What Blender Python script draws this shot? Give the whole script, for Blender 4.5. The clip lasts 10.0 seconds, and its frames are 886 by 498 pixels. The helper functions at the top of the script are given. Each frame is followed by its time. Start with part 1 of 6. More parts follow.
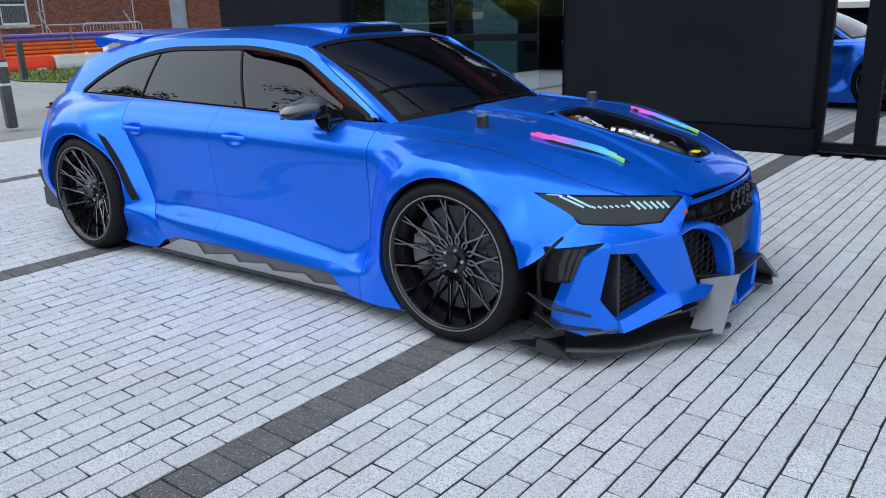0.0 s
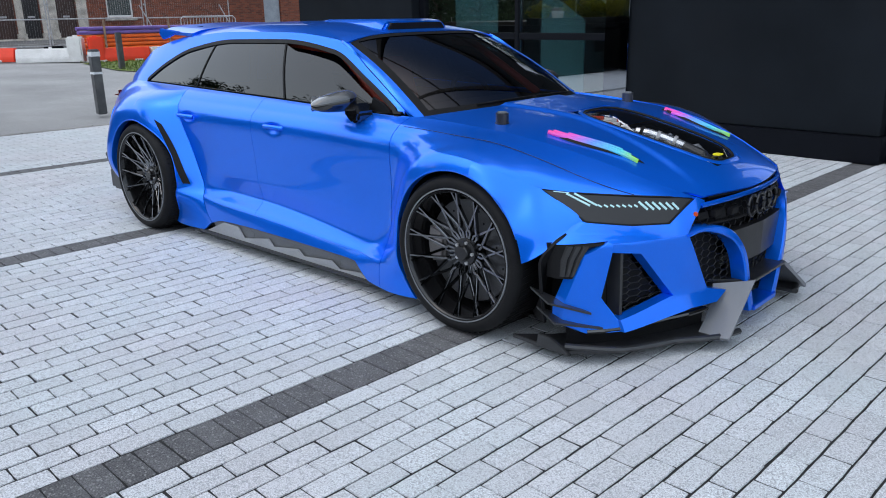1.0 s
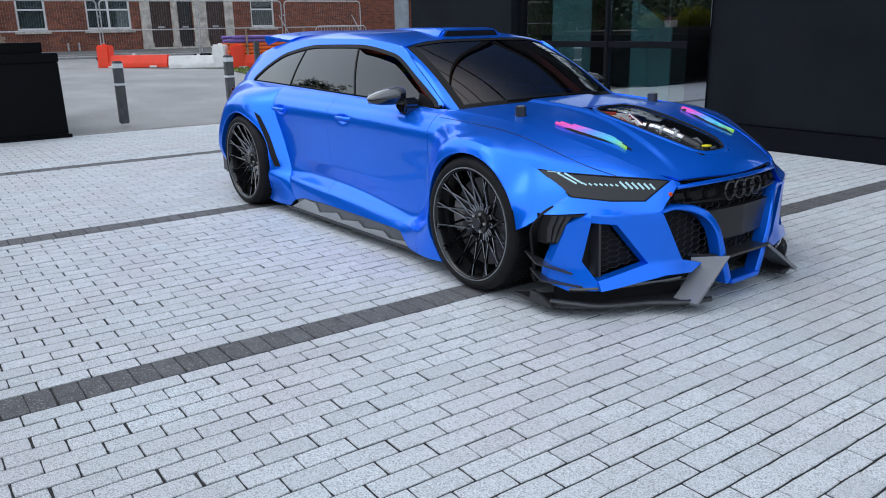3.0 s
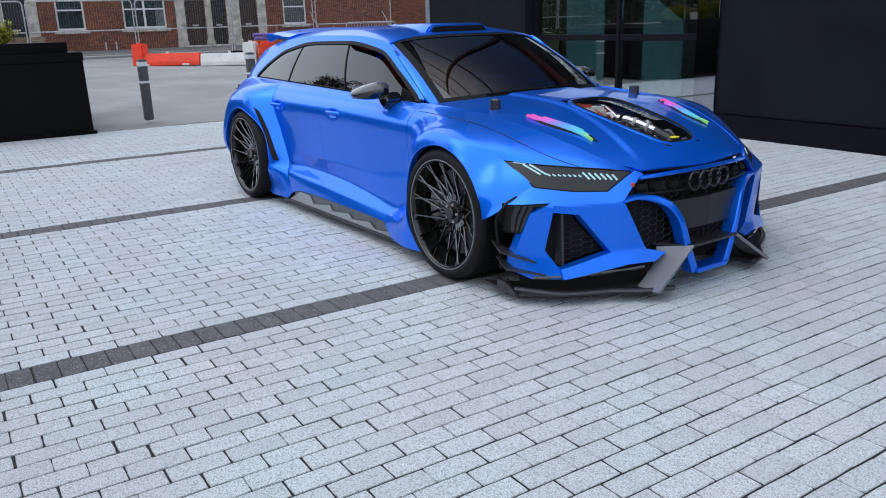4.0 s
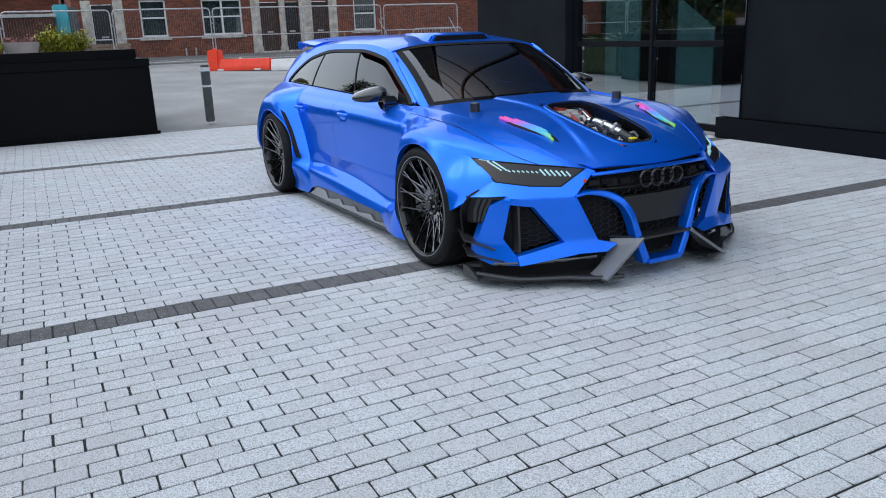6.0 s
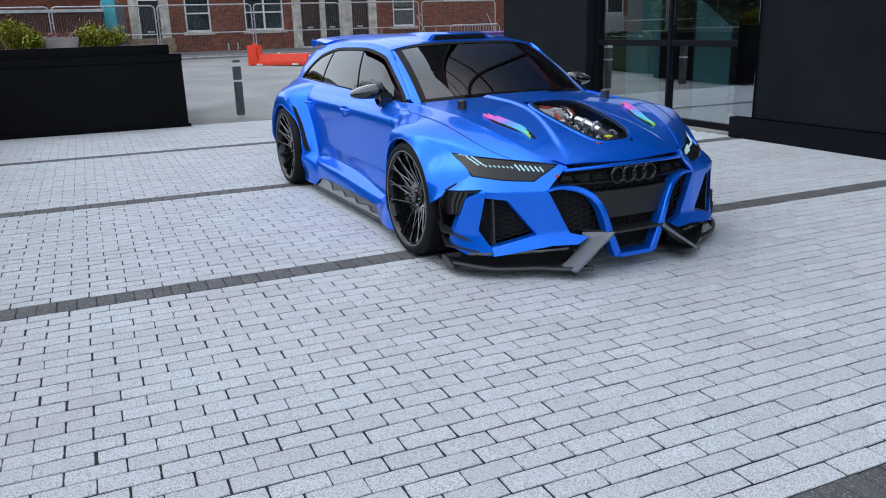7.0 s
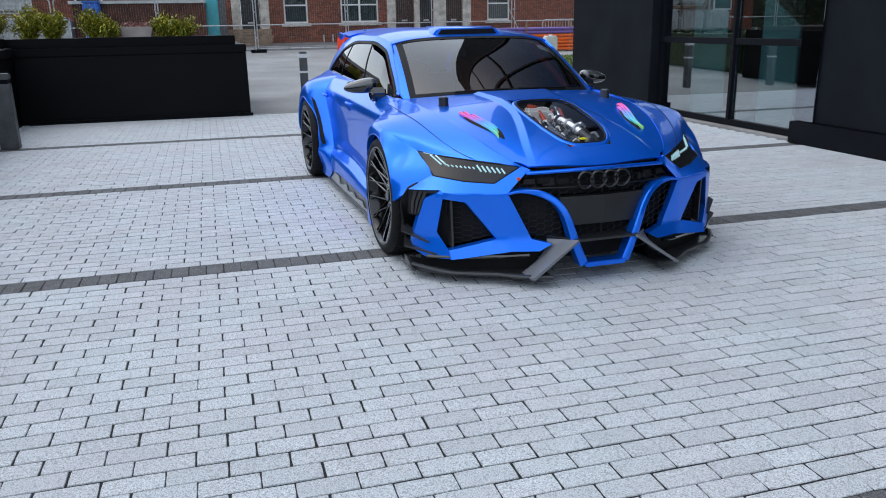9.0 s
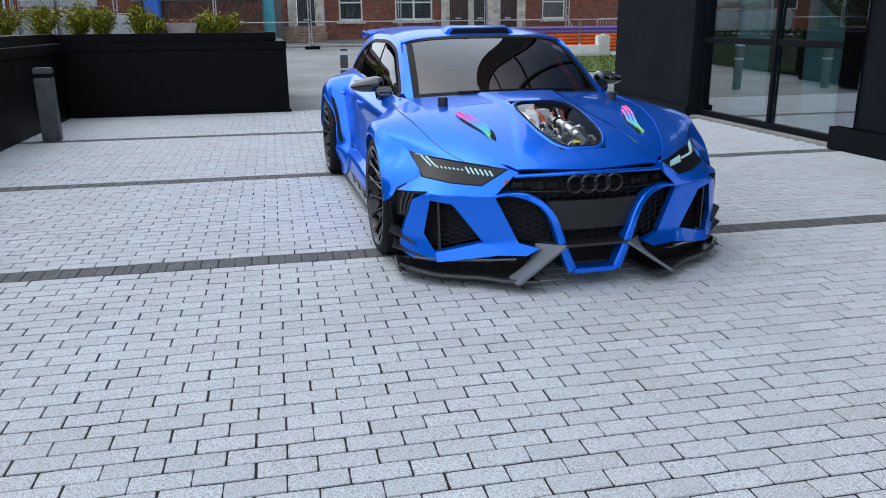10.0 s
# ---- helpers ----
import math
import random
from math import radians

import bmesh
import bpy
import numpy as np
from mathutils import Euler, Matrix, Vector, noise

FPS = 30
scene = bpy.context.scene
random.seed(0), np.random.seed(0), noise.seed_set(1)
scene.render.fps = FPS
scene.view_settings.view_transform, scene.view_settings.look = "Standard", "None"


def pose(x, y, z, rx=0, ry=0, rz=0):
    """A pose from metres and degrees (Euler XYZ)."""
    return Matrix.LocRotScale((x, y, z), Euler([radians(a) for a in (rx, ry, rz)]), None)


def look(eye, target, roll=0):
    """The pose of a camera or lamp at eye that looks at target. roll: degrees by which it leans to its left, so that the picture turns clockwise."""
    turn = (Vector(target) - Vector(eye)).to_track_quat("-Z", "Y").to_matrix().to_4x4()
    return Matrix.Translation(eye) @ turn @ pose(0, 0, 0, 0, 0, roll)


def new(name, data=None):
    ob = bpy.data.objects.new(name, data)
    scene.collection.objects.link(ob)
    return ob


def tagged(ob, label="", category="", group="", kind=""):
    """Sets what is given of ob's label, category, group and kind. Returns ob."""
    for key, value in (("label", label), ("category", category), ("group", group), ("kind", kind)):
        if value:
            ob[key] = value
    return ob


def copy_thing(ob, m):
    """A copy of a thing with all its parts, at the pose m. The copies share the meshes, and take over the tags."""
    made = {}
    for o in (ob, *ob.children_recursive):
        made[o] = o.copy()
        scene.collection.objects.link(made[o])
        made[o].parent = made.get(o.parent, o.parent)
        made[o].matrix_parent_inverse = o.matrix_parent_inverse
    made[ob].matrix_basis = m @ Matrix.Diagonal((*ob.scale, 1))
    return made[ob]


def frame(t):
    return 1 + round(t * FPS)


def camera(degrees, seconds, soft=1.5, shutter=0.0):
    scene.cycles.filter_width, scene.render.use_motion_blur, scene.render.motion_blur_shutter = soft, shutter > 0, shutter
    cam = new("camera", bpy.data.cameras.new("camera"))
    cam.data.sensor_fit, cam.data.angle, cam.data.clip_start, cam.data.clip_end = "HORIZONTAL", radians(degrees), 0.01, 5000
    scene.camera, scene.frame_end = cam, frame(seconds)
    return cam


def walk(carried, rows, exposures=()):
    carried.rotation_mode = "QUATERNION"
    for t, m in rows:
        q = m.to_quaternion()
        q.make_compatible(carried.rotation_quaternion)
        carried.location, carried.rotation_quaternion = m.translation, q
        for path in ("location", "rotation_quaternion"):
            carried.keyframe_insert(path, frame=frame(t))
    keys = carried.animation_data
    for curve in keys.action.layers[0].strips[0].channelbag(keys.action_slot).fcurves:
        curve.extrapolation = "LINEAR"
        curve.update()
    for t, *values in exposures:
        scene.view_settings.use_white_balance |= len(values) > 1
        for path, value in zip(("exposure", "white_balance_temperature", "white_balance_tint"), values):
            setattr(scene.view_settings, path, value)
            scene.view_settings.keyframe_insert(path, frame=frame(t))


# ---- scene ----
cam = camera(59.0, 10.0, soft=1.0)
PATH = [
    (0, (-0.06, 0.014, 1.394), (-1.262, 1.506, 0.82), -1.8),
    (0.5, (0.085, 0.086, 1.374), (-1.193, 1.514, 0.802), -1.4),
    (1, (0.232, 0.154, 1.385), (-1.126, 1.506, 0.811), -1.0),
    (1.5, (0.459, 0.188, 1.384), (-0.973, 1.461, 0.811), -0.9),
    (2, (0.659, 0.162, 1.374), (-0.833, 1.367, 0.804), -1.0),
    (2.5, (0.884, 0.09, 1.368), (-0.651, 1.243, 0.806), -1.2),
    (2.7, (0.975, 0.075, 1.374), (-0.575, 1.21, 0.818), -1.1),
    (3.8, (1.402, 0.226, 1.357), (-0.209, 1.279, 0.811), -1.6),
    (4, (1.421, 0.295, 1.369), (-0.2, 1.326, 0.813), -1.8),
    (4.5, (1.509, 0.423, 1.382), (-0.141, 1.407, 0.826), -1.9),
    (5, (1.718, 0.522, 1.377), (0.039, 1.459, 0.826), -2.1),
    (6.3, (2.223, 0.565, 1.392), (0.49, 1.408, 0.855), -2.0),
    (6.5, (2.318, 0.613, 1.399), (0.575, 1.434, 0.862), -2.0),
    (7, (2.462, 0.766, 1.402), (0.7, 1.539, 0.857), -1.7),
    (7.5, (2.457, 0.966, 1.386), (0.673, 1.681, 0.833), -1.5),
    (8, (2.45, 1.148, 1.401), (0.642, 1.803, 0.849), -1.3),
    (8.5, (2.537, 1.376, 1.399), (0.709, 1.97, 0.847), -1.1),
    (9, (2.612, 1.567, 1.385), (0.765, 2.099, 0.832), -1.0),
    (9.5, (2.616, 1.763, 1.382), (0.752, 2.228, 0.827), -0.8),
    (10, (2.657, 1.948, 1.389), (0.777, 2.341, 0.833), -0.6),

]
walk(cam, [(t, look(eye, target, roll)) for t, eye, target, roll in PATH], ((0.0, 0.52), (2.0, 0.47), (4.5, 0.42), (6.5, 0.40), (10.0, 0.40)))

# ---- daylight: a bright, lightly overcast sky ----
SUN_EL, SUN_AZ = 64.0, 205.0
world = bpy.data.worlds.new("overcast_sky")
scene.world = world
world.use_nodes = True
wn, wl = world.node_tree.nodes, world.node_tree.links
sky = wn.new("ShaderNodeTexSky")
sky.sky_type, sky.sun_disc = "NISHITA", False
sky.sun_elevation, sky.sun_rotation = radians(SUN_EL), radians(SUN_AZ)
sky.air_density, sky.dust_density, sky.ozone_density = 1.0, 3.0, 1.0
cloud = wn.new("ShaderNodeMixRGB")
cloud.inputs[0].default_value = 0.55
cloud.inputs[2].default_value = (6.6, 7.7, 9.0, 1.0)
wl.new(sky.outputs[0], cloud.inputs[1])
wl.new(cloud.outputs[0], wn["Background"].inputs[0])
wn["Background"].inputs[1].default_value = 0.135

sun = new("sun", bpy.data.lights.new("sun", "SUN"))
sun.data.energy, sun.data.angle, sun.data.color = 1.1, radians(150), (0.94, 0.97, 1.0)
sun_az = radians(SUN_AZ)
sun.matrix_world = look((0, 0, 0), (-math.sin(sun_az) * math.cos(radians(SUN_EL)), -math.cos(sun_az) * math.cos(radians(SUN_EL)), -math.sin(radians(SUN_EL))))
sun.location = (0, 0, 30)

# ---- small building helpers ----


def part(name, bm, material, parent=None, label="", smooth=False):
    """Links a bmesh as one mesh object under a thing or a part."""
    me = bpy.data.meshes.new(name)
    bm.normal_update()
    bm.to_mesh(me)
    bm.free()
    if smooth:
        me.shade_smooth()
    me.materials.append(material)
    ob = new(name, me)
    if parent is not None:
        ob.parent = parent
    if label:
        ob["label"] = label
    return ob


def thing(name, label, category, m=None, group="", kind=""):
    ob = new(name)
    ob.empty_display_size = 0.2
    if m is not None:
        ob.matrix_basis = m
    return tagged(ob, label, category, group, kind)


def soft_normals(ob, angle=30):
    ob.data.shade_smooth()
    ob.data.set_sharp_from_angle(angle=radians(angle))
    return ob


def box(x0, x1, y0, y1, z0, z1, bevel=0.0, bm=None):
    """A box with bevelled edges, added to bm."""
    bm = bm or bmesh.new()
    got = bmesh.ops.create_cube(bm, size=1.0)["verts"]
    for v in got:
        v.co = Vector(((x0 + x1) / 2 + v.co.x * (x1 - x0), (y0 + y1) / 2 + v.co.y * (y1 - y0), (z0 + z1) / 2 + v.co.z * (z1 - z0)))
    if bevel:
        edges = list({e for v in got for e in v.link_edges})
        bmesh.ops.bevel(bm, geom=edges, offset=bevel, segments=2, affect="EDGES", clamp_overlap=True)
    return bm


def rod(a, b, r, bm=None, n=10, r2=None):
    """A round bar from a to b."""
    bm = bm or bmesh.new()
    a, b = Vector(a), Vector(b)
    d = b - a
    m = Matrix.Translation((a + b) / 2) @ d.to_track_quat("Z", "Y").to_matrix().to_4x4()
    bmesh.ops.create_cone(bm, cap_ends=True, segments=n, radius1=r, radius2=r if r2 is None else r2, depth=d.length, matrix=m)
    return bm


def tube(points, r, bm=None, n=8, closed=False):
    """A pipe along a line of points."""
    bm = bm or bmesh.new()
    pts = [Vector(p) for p in points]
    rings = []
    for i, p in enumerate(pts):
        q0 = pts[i - 1] if (i or closed) else p
        q1 = pts[(i + 1) % len(pts)] if (i + 1 < len(pts) or closed) else p
        q = (q1 - q0).to_track_quat("Z", "Y")
        rings.append([bm.verts.new(p + q @ Vector((r * math.cos(2 * math.pi * k / n), r * math.sin(2 * math.pi * k / n), 0))) for k in range(n)])
    for i in range(len(rings) if closed else len(rings) - 1):
        a, b = rings[i], rings[(i + 1) % len(rings)]
        for k in range(n):
            bm.faces.new((a[k], a[(k + 1) % n], b[(k + 1) % n], b[k]))
    if not closed:
        bm.faces.new(rings[0][::-1])
        bm.faces.new(rings[-1])
    bmesh.ops.recalc_face_normals(bm, faces=bm.faces)
    return bm


def prism(outline, axis, a, b, bm=None, bevel=0.0):
    """An outline of pairs, extruded along one axis ("x", "y" or "z") from a to b."""
    bm = bm or bmesh.new()

    def at(p, h):
        return {"x": (h, p[0], p[1]), "y": (p[0], h, p[1]), "z": (p[0], p[1], h)}[axis]
    lo = [bm.verts.new(at(p, a)) for p in outline]
    hi = [bm.verts.new(at(p, b)) for p in outline]
    n = len(outline)
    fs = [bm.faces.new(lo), bm.faces.new(hi[::-1])]
    for i in range(n):
        fs.append(bm.faces.new((lo[i], hi[i], hi[(i + 1) % n], lo[(i + 1) % n])))
    bmesh.ops.recalc_face_normals(bm, faces=fs)
    if bevel:
        bmesh.ops.bevel(bm, geom=list({e for f in fs for e in f.edges}), offset=bevel, segments=2, affect="EDGES", clamp_overlap=True)
    return bm


LINES = {}


def smooth_line(xs, ys, x):
    """A smooth line through (xs, ys), xs rising, that never overshoots; kept as a fine table."""
    key = (tuple(xs), tuple(ys))
    if key not in LINES:
        xa, ya = np.asarray(xs, float), np.asarray(ys, float)
        d = np.diff(ya) / np.diff(xa)
        m = np.concatenate([[d[0]], [0.0 if d[i] * d[i + 1] <= 0 else 2 * d[i] * d[i + 1] / (d[i] + d[i + 1]) for i in range(len(d) - 1)], [d[-1]]])
        q = np.linspace(xa[0], xa[-1], 801)
        i = np.clip(np.searchsorted(xa, q) - 1, 0, len(d) - 1)
        h = np.diff(xa)[i]
        t = (q - xa[i]) / h
        v = (2 * t**3 - 3 * t**2 + 1) * ya[i] + (t**3 - 2 * t**2 + t) * h * m[i] + (-2 * t**3 + 3 * t**2) * ya[i + 1] + (t**3 - t**2) * h * m[i + 1]
        LINES[key] = (float(xa[0]), 800 / float(xa[-1] - xa[0]), v.tolist())
    x0, k, table = LINES[key]
    f = (x - x0) * k
    if f <= 0:
        return table[0]
    if f >= 800:
        return table[800]
    i = int(f)
    return table[i] + (table[i + 1] - table[i]) * (f - i)


# ---- materials ----


def surface(name, colour, rough=0.6, metal=0.0, var=0.12, size=0.3, grain=0.05, grain_size=0.004, bump=0.15, coat=0.0, hue=None, stain=None, per_piece=0.0, coords="Object", rough_var=0.08):
    """A surface with two scales of variation. size and grain_size in metres; hue: the second colour of the coarse variation."""
    ma = bpy.data.materials.new(name)
    ma.use_nodes = True
    n, l = ma.node_tree.nodes, ma.node_tree.links
    p = n["Principled BSDF"]
    p.inputs["Metallic"].default_value = metal
    p.inputs["Coat Weight"].default_value = coat
    p.inputs["Coat Roughness"].default_value = 0.04
    tc = n.new("ShaderNodeTexCoord")
    coarse, fine = n.new("ShaderNodeTexNoise"), n.new("ShaderNodeTexNoise")
    coarse.inputs["Scale"].default_value, coarse.inputs["Detail"].default_value = 1.0 / size, 5
    fine.inputs["Scale"].default_value, fine.inputs["Detail"].default_value = 1.0 / grain_size, 2
    where = n.new("ShaderNodeNewGeometry").outputs["Position"] if coords == "World" else tc.outputs["Object"]
    l.new(where, coarse.inputs["Vector"])
    l.new(where, fine.inputs["Vector"])
    second = hue or tuple(c * (1 - 2.2 * var) for c in colour)
    mix = n.new("ShaderNodeMixRGB")
    mix.inputs[1].default_value, mix.inputs[2].default_value = (*colour, 1), (*second, 1)
    ramp = n.new("ShaderNodeMapRange")
    ramp.inputs[1].default_value, ramp.inputs[2].default_value = 0.35, 0.7
    l.new(coarse.outputs[0], ramp.inputs[0])
    l.new(ramp.outputs[0], mix.inputs[0])
    gr = n.new("ShaderNodeMapRange")
    gr.inputs[1].default_value, gr.inputs[2].default_value = 0.3, 0.7
    gr.inputs[3].default_value, gr.inputs[4].default_value = 1 - 4 * grain, 1 + 4 * grain
    l.new(fine.outputs[0], gr.inputs[0])
    value = gr.outputs[0]
    if per_piece:
        oi, ge = n.new("ShaderNodeObjectInfo"), n.new("ShaderNodeNewGeometry")
        add, fr, sc = n.new("ShaderNodeMath"), n.new("ShaderNodeMath"), n.new("ShaderNodeMapRange")
        fr.operation = "FRACT"
        l.new(oi.outputs["Random"], add.inputs[0])
        l.new(ge.outputs["Random Per Island"], add.inputs[1])
        l.new(add.outputs[0], fr.inputs[0])
        l.new(fr.outputs[0], sc.inputs[0])
        sc.inputs[3].default_value, sc.inputs[4].default_value = 1 - per_piece, 1 + per_piece
        mu = n.new("ShaderNodeMath")
        mu.operation = "MULTIPLY"
        l.new(value, mu.inputs[0])
        l.new(sc.outputs[0], mu.inputs[1])
        value = mu.outputs[0]
    mul = n.new("ShaderNodeVectorMath")
    mul.operation = "SCALE"
    l.new(mix.outputs[0], mul.inputs[0])
    l.new(value, mul.inputs["Scale"])
    out = mul.outputs[0]
    if stain:
        st, sm, sr = n.new("ShaderNodeTexNoise"), n.new("ShaderNodeMixRGB"), n.new("ShaderNodeMapRange")
        st.inputs["Scale"].default_value, st.inputs["Detail"].default_value = 1.0 / stain[1], 6
        l.new(n.new("ShaderNodeNewGeometry").outputs["Position"], st.inputs["Vector"])
        sr.inputs[1].default_value, sr.inputs[2].default_value, sr.inputs[4].default_value = 0.5, 0.75, stain[2]
        l.new(st.outputs[0], sr.inputs[0])
        l.new(sr.outputs[0], sm.inputs[0])
        l.new(out, sm.inputs[1])
        sm.inputs[2].default_value = (*stain[0], 1)
        out = sm.outputs[0]
    l.new(out, p.inputs["Base Color"])
    rr = n.new("ShaderNodeMapRange")
    rr.inputs[3].default_value, rr.inputs[4].default_value = max(0.02, rough - rough_var), min(1, rough + rough_var)
    l.new(coarse.outputs[0], rr.inputs[0])
    l.new(rr.outputs[0], p.inputs["Roughness"])
    if bump:
        b = n.new("ShaderNodeBump")
        b.inputs["Strength"].default_value, b.inputs["Distance"].default_value = bump, grain_size
        l.new(fine.outputs[0], b.inputs["Height"])
        l.new(b.outputs[0], p.inputs["Normal"])
    return ma


def glassy(name, tint, mirror, rough=0.0):
    """Thin tinted glass: what passes through is tinted, and a share is mirrored."""
    ma = bpy.data.materials.new(name)
    ma.use_nodes = True
    n, l = ma.node_tree.nodes, ma.node_tree.links
    t, g, m = n.new("ShaderNodeBsdfTransparent"), n.new("ShaderNodeBsdfGlossy"), n.new("ShaderNodeMixShader")
    t.inputs[0].default_value = (*tint, 1)
    g.inputs["Roughness"].default_value = rough
    lw, fr, mr = n.new("ShaderNodeLayerWeight"), n.new("ShaderNodeMath"), n.new("ShaderNodeMapRange")
    lw.inputs[0].default_value, fr.operation, fr.inputs[1].default_value = 0.5, "POWER", 4.0
    l.new(lw.outputs["Facing"], fr.inputs[0])
    mr.inputs[3].default_value, mr.inputs[4].default_value = mirror, 1.0
    l.new(fr.outputs[0], mr.inputs[0])
    l.new(mr.outputs[0], m.inputs[0])
    l.new(t.outputs[0], m.inputs[1])
    l.new(g.outputs[0], m.inputs[2])
    l.new(m.outputs[0], n["Material Output"].inputs[0])
    return ma


def speckled(ma, dark, size, share):
    """Adds small dark mineral specks to a stone."""
    n, l = ma.node_tree.nodes, ma.node_tree.links
    p = n["Principled BSDF"]
    was = p.inputs["Base Color"].links[0].from_socket
    vo, cut, mix = n.new("ShaderNodeTexVoronoi"), n.new("ShaderNodeMapRange"), n.new("ShaderNodeMixRGB")
    vo.inputs["Scale"].default_value = 1.0 / size
    l.new(n.new("ShaderNodeNewGeometry").outputs["Position"], vo.inputs["Vector"])
    sep = n.new("ShaderNodeSeparateColor")
    l.new(vo.outputs["Color"], sep.inputs[0])
    cut.inputs[1].default_value, cut.inputs[2].default_value = 1 - share - 0.04, 1 - share + 0.04
    l.new(sep.outputs[0], cut.inputs[0])
    l.new(cut.outputs[0], mix.inputs[0])
    l.new(was, mix.inputs[1])
    mix.inputs[2].default_value = (*dark, 1)
    l.new(mix.outputs[0], p.inputs["Base Color"])
    return ma


PAVER = speckled(surface("pale_granite_block", (0.525, 0.567, 0.59), 0.85, hue=(0.525, 0.522, 0.548), size=0.7, grain=0.10, grain_size=0.004, bump=0.4, per_piece=0.075, coords="World", stain=((0.45, 0.445, 0.445), 0.9, 0.35)), (0.33, 0.345, 0.36), 0.0045, 0.19)
PAVER_DARK = speckled(surface("charcoal_block", (0.105, 0.105, 0.11), 0.85, var=0.1, size=0.08, grain=0.15, grain_size=0.005, bump=0.5, per_piece=0.12, coords="World"), (0.22, 0.22, 0.22), 0.006, 0.08)
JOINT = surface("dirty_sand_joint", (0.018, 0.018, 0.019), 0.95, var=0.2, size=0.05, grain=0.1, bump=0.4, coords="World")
ASPHALT = surface("worn_asphalt", (0.30, 0.30, 0.298), 0.9, var=0.12, size=1.6, grain=0.1, grain_size=0.01, bump=0.5, coords="World", stain=((0.23, 0.23, 0.23), 0.7, 0.5))
FOOTWAY = surface("footway", (0.30, 0.29, 0.28), 0.9, var=0.15, size=1.0, grain=0.1, grain_size=0.01, coords="World")
FOOTWAY_DARK = surface("dark_footway", (0.13, 0.13, 0.13), 0.9, var=0.15, size=1.0, grain=0.1, grain_size=0.01, coords="World")
GRASS = surface("grass_soil", (0.12, 0.17, 0.028), 0.95, var=0.2, size=0.3, grain=0.15, grain_size=0.02, coords="World")
BLACK_CLAD = surface("black_cladding", (0.0095, 0.0122, 0.0160), 0.75, var=0.15, size=0.8, grain=0.04, grain_size=0.003, bump=0.05, stain=((0.010, 0.010, 0.011), 0.6, 0.35))
BLACK_CLAD.node_tree.nodes["Principled BSDF"].inputs["Specular IOR Level"].default_value = 0.08
PLANTER_BLACK = surface("gloss_black_planter", (0.0028, 0.003, 0.0036), 0.45, var=0.15, size=0.8, grain=0.04, grain_size=0.003, bump=0.04)
PLANTER_BLACK.node_tree.nodes["Principled BSDF"].inputs["Specular IOR Level"].default_value = 0.1
BLACK_GLOSS = surface("black_gloss_panel", (0.36, 0.38, 0.41), 0.03, metal=1.0, var=0.05, size=0.6, bump=0.0, rough_var=0.01)
FACADE_GLASS = surface("blue_grey_facade_glass", (0.014, 0.026, 0.058), 0.05, metal=1.0, var=0.06, size=1.5, bump=0.0, rough_var=0.01)
FRAME_DARK = surface("dark_powder_coat", (0.004, 0.005, 0.008), 0.55, var=0.1, bump=0.05)
FRAME_DARK.node_tree.nodes["Principled BSDF"].inputs["Specular IOR Level"].default_value = 0.1
POST_GREY = surface("grey_powder_coat", (0.085, 0.088, 0.092), 0.5, var=0.15, size=0.12, bump=0.08, stain=((0.15, 0.15, 0.15), 0.15, 0.5))
STEEL = surface("galvanised_steel", (0.55, 0.55, 0.56), 0.45, metal=0.35, var=0.2, size=0.1, bump=0.05)
WHITE_BAND = surface("reflective_band", (0.72, 0.74, 0.76), 0.4, var=0.05, bump=0.03)
RED_PLASTIC = surface("red_plastic", (0.95, 0.06, 0.02), 0.45, var=0.06, size=0.3, bump=0.05, stain=((0.5, 0.06, 0.03), 0.25, 0.3))
WHITE_PLASTIC = surface("white_plastic", (0.78, 0.77, 0.75), 0.5, var=0.06, size=0.3, bump=0.05, stain=((0.5, 0.48, 0.45), 0.2, 0.4))
ORANGE_DUCT = surface("orange_duct", (0.92, 0.15, 0.015), 0.45, var=0.12, bump=0.05)
PURPLE_DUCT = surface("purple_duct", (0.19, 0.12, 0.40), 0.45, var=0.12, bump=0.05)
STONE = surface("weathered_stone", (0.62, 0.57, 0.50), 0.9, var=0.2, size=0.3, grain=0.1, grain_size=0.02, stain=((0.16, 0.14, 0.12), 0.35, 0.7))
WHITE_PAINT = surface("white_upvc", (0.72, 0.72, 0.71), 0.4, var=0.05, bump=0.02)
DOOR_BROWN = surface("brown_door", (0.05, 0.025, 0.02), 0.45, var=0.15)
DOOR_BLACK = surface("black_door", (0.015, 0.016, 0.018), 0.4, var=0.15)
GREY_DOOR = surface("pale_grey_door", (0.33, 0.36, 0.40), 0.5, var=0.1)
TIMBER = surface("sawn_timber", (0.32, 0.22, 0.15), 0.8, var=0.2, size=0.2, grain=0.08, grain_size=0.01)
SLATE = surface("slate_roof", (0.07, 0.07, 0.08), 0.7, var=0.2)
TEAL = surface("teal_plastic", (0.06, 0.42, 0.48), 0.5, var=0.1)
BLUE_BIN = surface("blue_plastic", (0.01, 0.13, 0.55), 0.45, var=0.1)
CRATE_WHITE = surface("ibc_plastic", (0.5, 0.52, 0.52), 0.5, var=0.15)
RUST = surface("rust_brown_cladding", (0.10, 0.035, 0.02), 0.8, var=0.25, size=0.4)
TERRACOTTA = surface("pale_planter", (0.42, 0.36, 0.33), 0.8, var=0.15)
LEAF = surface("shrub_leaf", (0.17, 0.20, 0.015), 0.55, var=0.2, size=0.12, hue=(0.38, 0.33, 0.025), per_piece=0.35, bump=0)
